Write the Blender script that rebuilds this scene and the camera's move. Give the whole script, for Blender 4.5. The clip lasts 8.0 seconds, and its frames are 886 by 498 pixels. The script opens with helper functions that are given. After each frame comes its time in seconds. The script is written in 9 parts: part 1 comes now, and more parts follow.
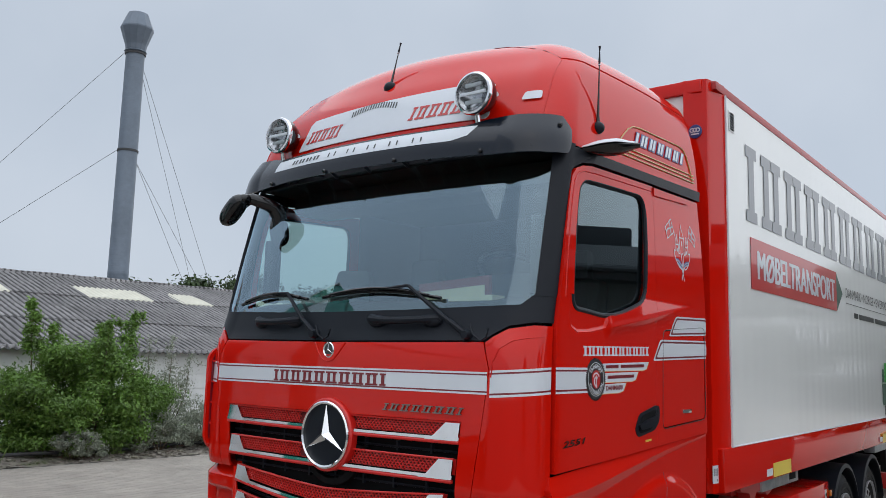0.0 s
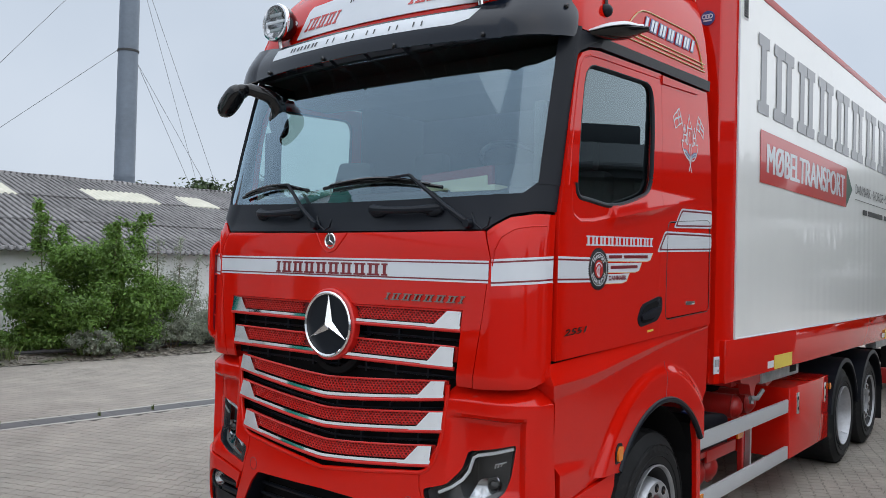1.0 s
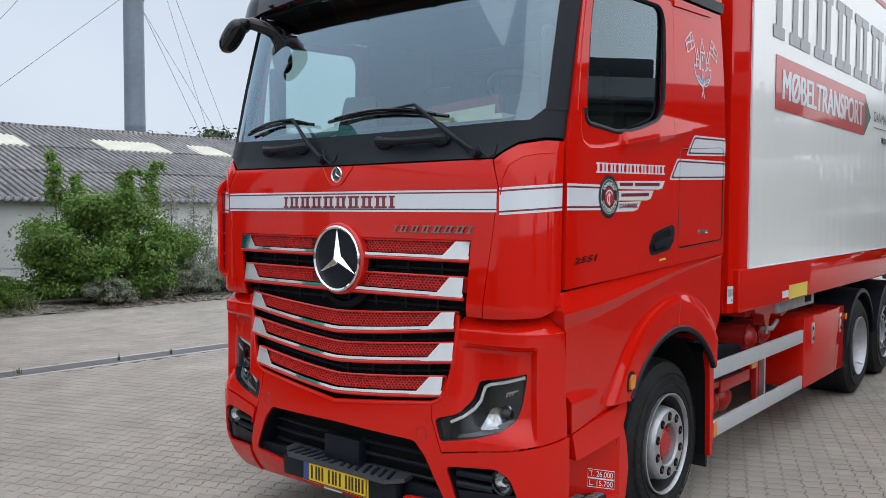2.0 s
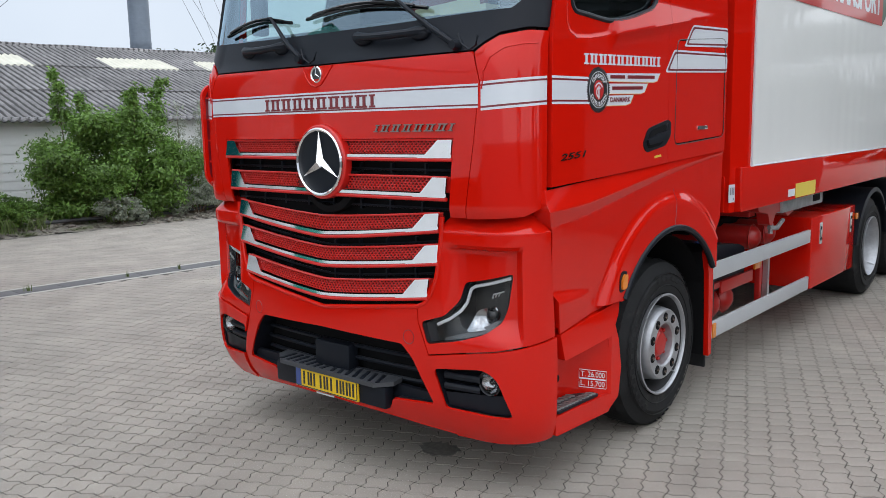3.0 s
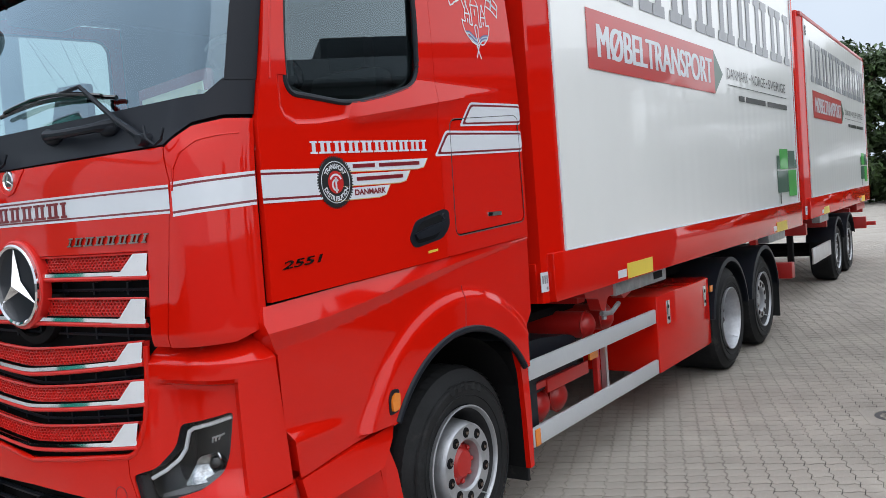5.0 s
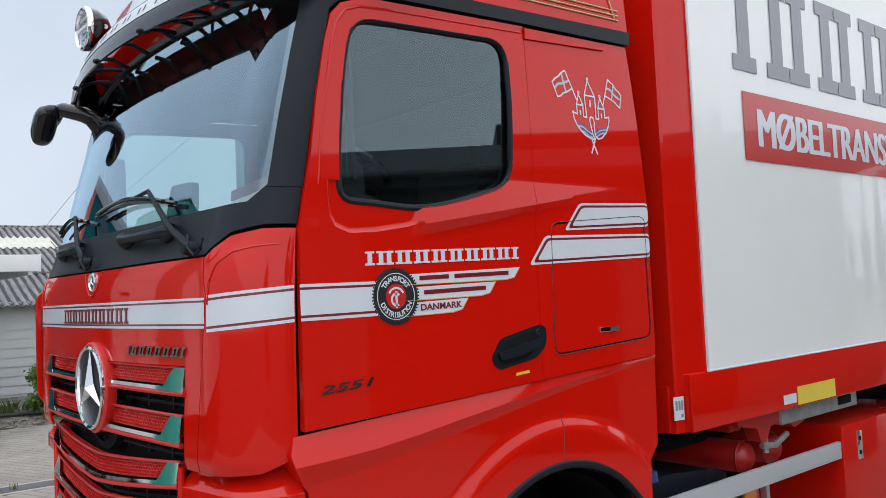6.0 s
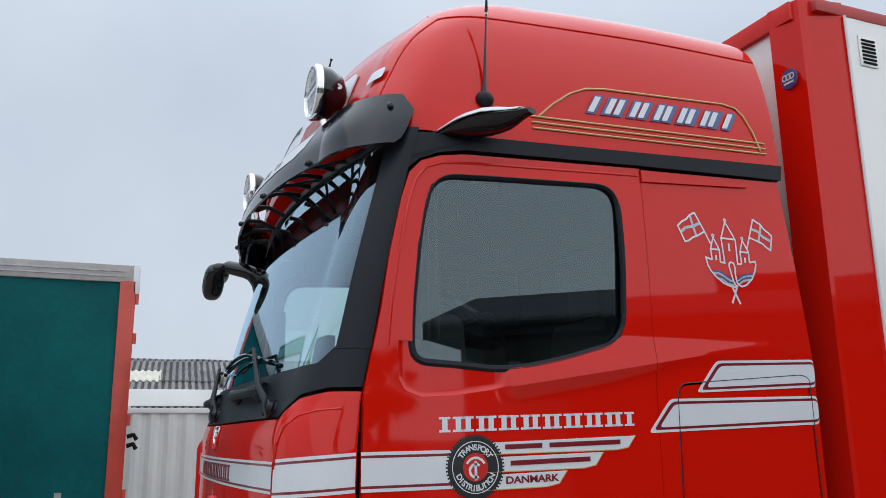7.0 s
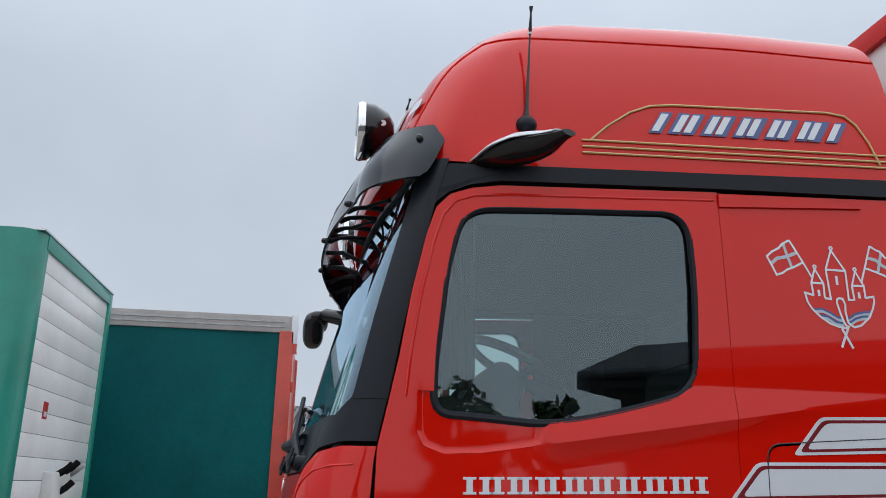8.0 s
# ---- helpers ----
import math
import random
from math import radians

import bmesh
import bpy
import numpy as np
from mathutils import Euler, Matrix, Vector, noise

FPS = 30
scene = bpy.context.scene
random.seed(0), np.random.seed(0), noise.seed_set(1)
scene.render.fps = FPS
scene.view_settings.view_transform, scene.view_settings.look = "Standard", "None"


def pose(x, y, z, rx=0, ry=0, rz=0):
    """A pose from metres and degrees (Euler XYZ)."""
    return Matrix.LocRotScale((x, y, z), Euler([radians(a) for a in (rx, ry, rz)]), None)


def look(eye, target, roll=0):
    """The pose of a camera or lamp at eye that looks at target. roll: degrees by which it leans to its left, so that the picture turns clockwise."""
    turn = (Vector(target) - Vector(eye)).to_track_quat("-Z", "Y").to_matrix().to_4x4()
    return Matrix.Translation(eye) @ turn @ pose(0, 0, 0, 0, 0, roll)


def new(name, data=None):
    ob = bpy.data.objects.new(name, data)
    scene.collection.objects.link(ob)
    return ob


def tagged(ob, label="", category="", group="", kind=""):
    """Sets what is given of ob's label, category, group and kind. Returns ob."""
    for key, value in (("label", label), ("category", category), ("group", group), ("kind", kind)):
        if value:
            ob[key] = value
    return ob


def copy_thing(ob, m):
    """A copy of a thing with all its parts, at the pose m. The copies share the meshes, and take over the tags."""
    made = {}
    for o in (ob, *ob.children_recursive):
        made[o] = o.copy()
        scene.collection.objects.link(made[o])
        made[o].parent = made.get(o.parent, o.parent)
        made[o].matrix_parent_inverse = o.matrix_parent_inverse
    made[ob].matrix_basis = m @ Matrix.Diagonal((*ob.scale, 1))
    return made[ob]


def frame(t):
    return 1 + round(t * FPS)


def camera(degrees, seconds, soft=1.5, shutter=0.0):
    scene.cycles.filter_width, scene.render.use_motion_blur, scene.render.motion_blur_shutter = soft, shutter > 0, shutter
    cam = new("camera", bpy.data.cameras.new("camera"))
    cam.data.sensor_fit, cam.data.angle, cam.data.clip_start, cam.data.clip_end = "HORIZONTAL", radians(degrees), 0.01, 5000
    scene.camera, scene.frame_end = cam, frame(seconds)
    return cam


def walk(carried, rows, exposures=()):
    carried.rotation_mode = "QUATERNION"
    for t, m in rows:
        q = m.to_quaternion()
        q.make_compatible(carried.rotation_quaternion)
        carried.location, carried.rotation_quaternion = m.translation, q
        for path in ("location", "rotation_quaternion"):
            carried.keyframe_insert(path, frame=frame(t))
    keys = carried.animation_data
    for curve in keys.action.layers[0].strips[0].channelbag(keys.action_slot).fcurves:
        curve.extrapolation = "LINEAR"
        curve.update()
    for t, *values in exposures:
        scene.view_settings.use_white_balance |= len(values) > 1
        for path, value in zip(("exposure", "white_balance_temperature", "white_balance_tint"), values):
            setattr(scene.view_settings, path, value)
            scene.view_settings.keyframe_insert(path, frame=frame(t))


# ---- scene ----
cam = camera(56.4, 8.0, soft=0.65)
PATH = [
    (0, (3.324, -3.26, 2.064), (2.105, -1.697, 2.332), 1.5),
    (0.5, (3.314, -3.218, 2.019), (2.084, -1.644, 2.129), 1.5),
    (1, (3.309, -3.187, 1.993), (2.069, -1.618, 2.03), 1.4),
    (2.3, (3.307, -3.096, 1.894), (2.033, -1.563, 1.728), -0.3),
    (2.5, (3.318, -3.063, 1.878), (2.041, -1.54, 1.655), -0.5),
    (3, (3.371, -2.94, 1.837), (2.083, -1.439, 1.538), -1.2),
    (3.5, (3.421, -2.813, 1.814), (2.119, -1.324, 1.516), -2.0),
    (3.8, (3.422, -2.693, 1.813), (2.129, -1.192, 1.541), -2.8),
    (4, (3.42, -2.574, 1.808), (2.207, -1.009, 1.534), -2.7),
    (4.2, (3.437, -2.442, 1.821), (2.300, -0.821, 1.542), -3.3),
    (4.5, (3.488, -2.26, 1.835), (2.366, -0.621, 1.604), -4.8),
    (4.7, (3.555, -2.117, 1.845), (2.432, -0.47, 1.679), -5.0),
    (5.8, (3.755, -1.306, 1.979), (2.336, 0.103, 1.996), -2.6),
    (6, (3.784, -1.169, 2.001), (2.258, 0.12, 2.102), -2.6),
    (6.2, (3.841, -1.035, 2.025), (2.201, 0.095, 2.210), -2.5),
    (6.5, (3.945, -0.826, 2.064), (2.176, 0.064, 2.343), -1.2),
    (6.8, (3.966, -0.638, 2.085), (2.169, 0.145, 2.481), -0.9),
    (7, (3.964, -0.525, 2.099), (2.163, 0.227, 2.538), -0.7),
    (7.5, (3.893, -0.242, 2.128), (2.049, 0.321, 2.657), 0.1),
    (8, (3.88, 0.112, 2.131), (1.979, 0.395, 2.682), 1.2),
]
walk(cam, [(t, look(eye, target, roll)) for t, eye, target, roll in PATH],
     exposures=[(0, 0.02), (0.5, 0.10), (1.0, 0.18), (2.5, 0.37), (3.5, 0.45), (4.0, 0.48), (4.5, 0.53), (5.2, 0.46), (6.0, 0.34), (6.5, 0.18), (7.0, 0.12), (7.5, 0.05), (8.0, 0.0)])

# ---- light: an overcast sky with a broad, weak sun ----
world = bpy.data.worlds.new("overcast_sky")
scene.world = world
world.use_nodes = True
wn, wl = world.node_tree.nodes, world.node_tree.links
bg = wn["Background"]
sky = wn.new("ShaderNodeTexSky")
sky.sky_type, sky.sun_disc = "NISHITA", False
sky.sun_elevation, sky.sun_rotation = radians(52), radians(150)
sky.air_density, sky.dust_density = 1.0, 3.0
cloud = wn.new("ShaderNodeTexNoise")
cloud.inputs["Scale"].default_value, cloud.inputs["Detail"].default_value = 2.2, 5.0
ramp = wn.new("ShaderNodeValToRGB")
ramp.color_ramp.elements[0].position, ramp.color_ramp.elements[0].color = 0.3, (5.3, 6.1, 7.2, 1)
ramp.color_ramp.elements[1].position, ramp.color_ramp.elements[1].color = 0.7, (6.6, 7.3, 8.3, 1)
veil = wn.new("ShaderNodeMix")
veil.data_type = "RGBA"
veil.inputs[0].default_value = 0.93
wl.new(cloud.outputs["Fac"], ramp.inputs[0])
wl.new(sky.outputs[0], veil.inputs[6])
wl.new(ramp.outputs[0], veil.inputs[7])
# an overcast sky is brighter overhead than at the horizon
where, height, lift, tone = (wn.new("ShaderNode" + k) for k in ("TexCoord", "SeparateXYZ", "MapRange", "VectorMath"))
lift.inputs[1].default_value, lift.inputs[2].default_value = 0.35, 1.0
lift.inputs[3].default_value, lift.inputs[4].default_value = 0.93, 1.9
lift.interpolation_type = "SMOOTHSTEP"
tone.operation = "SCALE"
wl.new(where.outputs["Generated"], height.inputs[0])
wl.new(height.outputs[2], lift.inputs[0])
wl.new(veil.outputs[2], tone.inputs[0])
wl.new(lift.outputs[0], tone.inputs["Scale"])
wl.new(tone.outputs[0], bg.inputs[0])
bg.inputs[1].default_value = 0.1

sun = new("sun", bpy.data.lights.new("sun", "SUN"))
sun.data.energy, sun.data.angle, sun.data.color = 1.4, radians(172), (1.0, 0.97, 0.93)
sun.matrix_world = look((15, 8, 19), (0, 0, 0))

# ---- materials ----
def ramped(nt, fac, stops):
    r = nt.nodes.new("ShaderNodeValToRGB")
    while len(r.color_ramp.elements) < len(stops):
        r.color_ramp.elements.new(0.5)
    for e, (p, c) in zip(r.color_ramp.elements, stops):
        e.position, e.color = p, (*c, 1)
    nt.links.new(fac, r.inputs[0])
    return r.outputs[0]


def noise_node(nt, scale, detail=4, rough=0.55):
    co = nt.nodes.new("ShaderNodeTexCoord")
    n = nt.nodes.new("ShaderNodeTexNoise")
    n.inputs["Scale"].default_value, n.inputs["Detail"].default_value, n.inputs["Roughness"].default_value = scale, detail, rough
    nt.links.new(co.outputs["Object"], n.inputs["Vector"])
    return n.outputs["Fac"]


def mixed(nt, a, b, fac, mode="MIX"):
    m = nt.nodes.new("ShaderNodeMix")
    m.data_type, m.blend_type = "RGBA", mode
    for socket, v in ((m.inputs[0], fac), (m.inputs[6], a), (m.inputs[7], b)):
        if isinstance(v, bpy.types.NodeSocket):
            nt.links.new(v, socket)
        elif isinstance(v, tuple):
            socket.default_value = (*v, 1)
        else:
            socket.default_value = v
    return m.outputs[2]


def bumped(nt, shader, height, strength, dist):
    b = nt.nodes.new("ShaderNodeBump")
    b.inputs["Strength"].default_value, b.inputs["Distance"].default_value = strength, dist
    nt.links.new(height, b.inputs["Height"])
    nt.links.new(b.outputs[0], shader.inputs["Normal"])


def mat(name, color, rough=0.5, metal=0.0, coat=0.0, vary=0.12, scale=3.0, grain=40.0, bump=0.0, bump_dist=0.004, spots=None, per_object=0.0, per_island=0.0):
    """A surface with a slow stain, a fine grain, and relief."""
    m = bpy.data.materials.new(name)
    m.use_nodes = True
    nt = m.node_tree
    s = nt.nodes["Principled BSDF"]
    s.inputs["Roughness"].default_value, s.inputs["Metallic"].default_value = rough, metal
    if coat:
        s.inputs["Coat Weight"].default_value, s.inputs["Coat Roughness"].default_value = coat, 0.04
    col = color
    if vary:
        big, fine = noise_node(nt, scale, 5), noise_node(nt, grain, 3)
        lo, hi = tuple(c * (1 - vary) for c in color), tuple(min(1, c * (1 + vary)) for c in color)
        col = ramped(nt, big, ((0.3, lo), (0.7, hi)))
        g = ramped(nt, fine, ((0.3, (1 - vary * 0.7,) * 3), (0.7, (1, 1, 1))))
        col = mixed(nt, col, g, 1.0, "MULTIPLY")
        if spots:
            patches = ramped(nt, noise_node(nt, spots[1], 6, 0.65), ((spots[2], (0, 0, 0)), (spots[2] + 0.12, (1, 1, 1))))
            col = mixed(nt, col, spots[0], patches)
        rr = nt.nodes.new("ShaderNodeMapRange")
        rr.inputs[3].default_value, rr.inputs[4].default_value = max(0.02, rough - vary * 0.5 * rough), min(1, rough + vary * rough)
        nt.links.new(big, rr.inputs[0])
        nt.links.new(rr.outputs[0], s.inputs["Roughness"])
        if bump:
            bumped(nt, s, fine, bump, bump_dist)
    if per_object or per_island:
        if per_object:
            src = nt.nodes.new("ShaderNodeObjectInfo").outputs["Random"]
        else:
            src = nt.nodes.new("ShaderNodeNewGeometry").outputs["Random Per Island"]
        k = per_object or per_island
        col = mixed(nt, col, ramped(nt, src, ((0.0, (1 - k,) * 3), (1.0, (1, 1, 1)))), 1.0, "MULTIPLY")
    if isinstance(col, tuple):
        s.inputs["Base Color"].default_value = (*col, 1)
    else:
        nt.links.new(col, s.inputs["Base Color"])
    return m


def glass(name, tint, gloss, rough=0.0, sheen=(1.0, 1.0, 1.0), most=1.0, rise=3.2):
    """A clear pane: tinted passage, and gloss that grows towards grazing."""
    m = bpy.data.materials.new(name)
    m.use_nodes = True
    nt = m.node_tree
    nt.nodes.remove(nt.nodes["Principled BSDF"])
    out = nt.nodes["Material Output"]
    tr, gl, mx, lw, pw, rg = (nt.nodes.new("ShaderNode" + k) for k in ("BsdfTransparent", "BsdfGlossy", "MixShader", "LayerWeight", "Math", "MapRange"))
    tr.inputs[0].default_value = (*tint, 1)
    gl.inputs[0].default_value = (*sheen, 1)
    gl.inputs["Roughness"].default_value = rough
    lw.inputs[0].default_value = 0.5
    pw.operation = "POWER"
    pw.inputs[1].default_value = rise
    rg.inputs[3].default_value, rg.inputs[4].default_value = gloss, most
    nt.links.new(lw.outputs["Facing"], pw.inputs[0])
    nt.links.new(pw.outputs[0], rg.inputs[0])
    nt.links.new(rg.outputs[0], mx.inputs[0])
    nt.links.new(tr.outputs[0], mx.inputs[1])
    nt.links.new(gl.outputs[0], mx.inputs[2])
    nt.links.new(mx.outputs[0], out.inputs[0])
    return m


RED = mat("red_paint", (0.60, 0.008, 0.0026), 0.5, coat=0.85, vary=0.02, scale=1.2, grain=300)
RED.node_tree.nodes["Principled BSDF"].inputs["Specular IOR Level"].default_value = 0.0
RED_MATT = mat("red_chassis_paint", (0.42, 0.008, 0.006), 0.4, coat=0.3, vary=0.12, scale=3, grain=60)
RED_PLASTIC = mat("red_plastic", (0.62, 0.012, 0.008), 0.42, coat=0.3, vary=0.05)
RED_OLD = mat("faded_red_paint", (0.50, 0.05, 0.03), 0.45, coat=0.3, vary=0.15, spots=((0.25, 0.2, 0.18), 6, 0.68))
WHITE_PAINT = mat("white_panel", (0.82, 0.83, 0.81), 0.28, coat=0.6, vary=0.03, scale=0.8, grain=200)
DECAL_WHITE = mat("white_decal", (0.64, 0.67, 0.71), 0.35, coat=0.5, vary=0.02)
DECAL_DARK_RED = mat("dark_red_decal", (0.18, 0.005, 0.012), 0.35, coat=0.5, vary=0.02)
DECAL_GREY = mat("grey_decal", (0.24, 0.25, 0.27), 0.4, coat=0.4, vary=0.04)
DECAL_BLACK = mat("black_decal", (0.015, 0.016, 0.018), 0.35, coat=0.4, vary=0.02)
DECAL_RED = mat("red_decal", (0.50, 0.015, 0.012), 0.35, coat=0.5, vary=0.03)
SOFT_WHITE = mat("grey_white_decal", (0.42, 0.47, 0.52), 0.35, coat=0.5, vary=0.04)
DECAL_BLUE = mat("blue_decal", (0.03, 0.06, 0.22), 0.35, coat=0.5, vary=0.03)
DECAL_GOLD = mat("gold_decal", (0.55, 0.36, 0.13), 0.35, coat=0.4, vary=0.05)
DECAL_GREEN = mat("green_decal", (0.03, 0.42, 0.04), 0.35, coat=0.4, vary=0.05)
DECAL_DARK_GREEN = mat("dark_green_decal", (0.012, 0.085, 0.05), 0.35, coat=0.4, vary=0.05)
BLACK = mat("black_trim_plastic", (0.008, 0.0102, 0.0155), 0.42, vary=0.1, grain=400, bump=0.15, bump_dist=0.001)
VISOR = mat("dark_visor_acrylic", (0.007, 0.010, 0.017), 0.13, coat=0.25, vary=0.05)
GLOSS_BLACK = mat("gloss_black", (0.005, 0.005, 0.006), 0.14, coat=0.35, vary=0.05)
# near-black for dark parts, and for shade drawn as colour in openings
DARK = mat("dark_parts_and_shade", (0.010, 0.010, 0.011), 0.7, vary=0.2)
GREY_PLASTIC = mat("grey_step_plastic", (0.12, 0.125, 0.13), 0.5, vary=0.15, grain=200, bump=0.3, bump_dist=0.002)
RUBBER = mat("tyre_rubber", (0.020, 0.0205, 0.0215), 0.62, vary=0.25, scale=6, grain=90, bump=0.2, bump_dist=0.002, spots=((0.042, 0.040, 0.037), 7, 0.60))
CHROME = mat("chrome", (0.82, 0.82, 0.83), 0.06, metal=1.0, vary=0.03)
ALU = mat("brushed_aluminium", (0.60, 0.61, 0.63), 0.32, metal=0.9, vary=0.1, scale=8, grain=120)
ALU_PAINT = mat("silver_wheel_paint", (0.42, 0.43, 0.45), 0.38, metal=0.6, vary=0.15, scale=9, spots=((0.16, 0.15, 0.14), 9, 0.7))
GALV = mat("galvanised_steel", (0.40, 0.42, 0.43), 0.42, metal=0.7, vary=0.25, scale=9, grain=70)
AMBER = mat("amber_lens", (0.75, 0.22, 0.02), 0.15, coat=0.6, vary=0.1, grain=90)
YELLOW = mat("yellow_plate", (0.80, 0.52, 0.01), 0.35, coat=0.3, vary=0.04)
YELLOW_TAPE = mat("yellow_reflector", (0.74, 0.56, 0.06), 0.35, vary=0.05)
LENS = glass("lamp_lens", (0.97, 0.98, 0.98), 0.03, 0.01, (1.0, 1.0, 1.0), 0.5)
WINDSCREEN = glass("windscreen_glass", (0.80, 0.94, 0.90), 0.20, 0.0, (0.66, 0.86, 1.0), 1.0, 2.4)
SIDE_GLASS = glass("side_window_glass", (0.62, 0.75, 0.73), 0.125, 0.0, (0.72, 0.88, 0.95))
CABIN = mat("cabin_lining", (0.022, 0.023, 0.025), 0.8, vary=0.15)
CABIN_LIGHT = mat("cabin_beige_lining", (0.12, 0.11, 0.09), 0.8, vary=0.15)
SEAT = mat("seat_fabric", (0.016, 0.016, 0.018), 0.9, vary=0.3, grain=200)
PAPER = mat("paper", (0.7, 0.66, 0.5), 0.8, vary=0.06)
# the gap between rim and disc: its shade is put into this colour
WHEEL_WELL = mat("shaded_wheel_well", (0.022, 0.022, 0.024), 0.6, metal=0.0, vary=0.3, scale=9)
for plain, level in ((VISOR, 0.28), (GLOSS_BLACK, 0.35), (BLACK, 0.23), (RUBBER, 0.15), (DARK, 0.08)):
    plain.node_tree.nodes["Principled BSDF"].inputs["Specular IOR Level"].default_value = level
LAMP_MIRROR = mat("lamp_mirror", (0.40, 0.41, 0.43), 0.16, metal=1.0, vary=0.35, scale=45, grain=160)
DARK_CHROME = mat("dark_chrome", (0.26, 0.22, 0.20), 0.2, metal=1.0, vary=0.1)
RAIL_GREY = mat("weathered_grey_rail", (0.36, 0.345, 0.335), 0.55, vary=0.15, scale=4, grain=60)
RAIL_ALU = mat("anodised_rail", (0.56, 0.58, 0.60), 0.4, metal=0.35, vary=0.04, scale=2)

# ---- building helpers ----
def finish(bm, name, material, smooth=True, angle=35):
    bmesh.ops.remove_doubles(bm, verts=bm.verts, dist=1e-5)
    bmesh.ops.recalc_face_normals(bm, faces=bm.faces)
    me = bpy.data.meshes.new(name)
    bm.to_mesh(me)
    bm.free()
    me.materials.append(material)
    if smooth:
        me.shade_smooth()
        me.set_sharp_from_angle(angle=radians(angle))
    return me


def placed(ob):
    return placed(ob.parent) @ ob.matrix_parent_inverse @ ob.matrix_basis if ob.parent else ob.matrix_basis.copy()


def part(name, bm, material, parent=None, label="", smooth=True, angle=35):
    """One mesh object of its own, under a thing or under a part."""
    ob = new(name, finish(bm, name, material, smooth, angle))
    if parent:
        ob.parent = parent
        ob.matrix_parent_inverse = placed(parent).inverted()
    return tagged(ob, label)


def thing(name, at, label, category, group="", kind=""):
    ob = new(name)
    ob.empty_display_size = 0.2
    ob.matrix_basis = Matrix.Translation(at)
    return tagged(ob, label, category, group, kind)


def single(name, bm, material, label, category, group="", kind="", smooth=True, angle=35):
    return tagged(new(name, finish(bm, name, material, smooth, angle)), label, category, group, kind)


def box(bm, lo, hi, bevel=0.0, turn=None):
    ret = bmesh.ops.create_cube(bm, size=1.0)
    vs = ret["verts"]
    c, d = (Vector(lo) + Vector(hi)) / 2, Vector(hi) - Vector(lo)
    for v in vs:
        v.co = Vector((v.co.x * d.x, v.co.y * d.y, v.co.z * d.z))
    if bevel:
        es = list({e for v in vs for e in v.link_edges})
        out = bmesh.ops.bevel(bm, geom=es, offset=bevel, segments=2, affect="EDGES", profile=0.6)
        vs = [v for v in out["verts"]] or vs
        vs = list({v for f in out["faces"] for v in f.verts} | set(v for v in vs if v.is_valid))
    for v in vs:
        v.co = (turn @ v.co if turn else v.co) + c
    return bm


def tube(bm, pts, r, seg=10, cap=True, radii=None):
    """A round bar along a line of points."""
    pts = [Vector(p) for p in pts]
    rings = []
    up = Vector((0.13, 0.21, 1)).normalized()
    for i, p in enumerate(pts):
        d = (pts[min(i + 1, len(pts) - 1)] - pts[max(i - 1, 0)]).normalized()
        a = d.cross(up)
        if a.length < 0.05:
            a = d.cross(Vector((1, 0, 0)))
        a.normalize()
        b = d.cross(a)
        rr = radii[i] if radii else r
        rings.append([bm.verts.new(p + rr * (math.cos(2 * math.pi * k / seg) * a + math.sin(2 * math.pi * k / seg) * b)) for k in range(seg)])
    for r0, r1 in zip(rings, rings[1:]):
        for k in range(seg):
            bm.faces.new((r0[k], r0[(k + 1) % seg], r1[(k + 1) % seg], r1[k]))
    if cap:
        bm.faces.new(rings[0])
        bm.faces.new(rings[-1])
    return bm


def lathe(bm, profile, centre, axis="x", seg=48, a0=0.0, a1=360.0):
    """Turns (along, radius) points round an axis through centre."""
    closed = a1 - a0 >= 360
    n = seg if closed else seg + 1
    rows = []
    for along, r in profile:
        row = []
        for k in range(n):
            a = radians(a0 + (a1 - a0) * k / seg)
            u, v = r * math.cos(a), r * math.sin(a)
            q = {"x": (along, u, v), "y": (u, along, v), "z": (u, v, along)}[axis]
            row.append(bm.verts.new(Vector(centre) + Vector(q)))
        rows.append(row)
    for a, b in zip(rows, rows[1:]):
        for k in range(n if closed else n - 1):
            j = (k + 1) % n
            bm.faces.new((a[k], a[j], b[j], b[k]))
    return bm


def prism(bm, poly, place, t0, t1):
    """A flat shape of 2D points, from depth t0 to t1; place(a, b, t) gives the point in space."""
    lo = [bm.verts.new(place(a, b, t0)) for a, b in poly]
    hi = [bm.verts.new(place(a, b, t1)) for a, b in poly]
    n = len(poly)
    bm.faces.new(lo)
    bm.faces.new(hi)
    for k in range(n):
        bm.faces.new((lo[k], lo[(k + 1) % n], hi[(k + 1) % n], hi[k]))
    return bm


def flat(bm, poly, place):
    bm.faces.new([bm.verts.new(place(a, b)) for a, b in poly])
    return bm


def on_side(a, b, t):
    return Vector((1.25 + t, a, b))


def rounded(poly, r, seg=5):
    """The same 2D shape with its corners rounded."""
    out, n = [], len(poly)
    for i in range(n):
        p, a, b = (Vector((*q, 0)) for q in (poly[i], poly[i - 1], poly[(i + 1) % n]))
        rr = min(r, (a - p).length * 0.45, (b - p).length * 0.45)
        s, e = p + (a - p).normalized() * rr, p + (b - p).normalized() * rr
        for k in range(seg + 1):
            t = k / seg
            q = s * (1 - t) ** 2 + p * 2 * t * (1 - t) + e * t * t
            out.append((q.x, q.y))
    return out


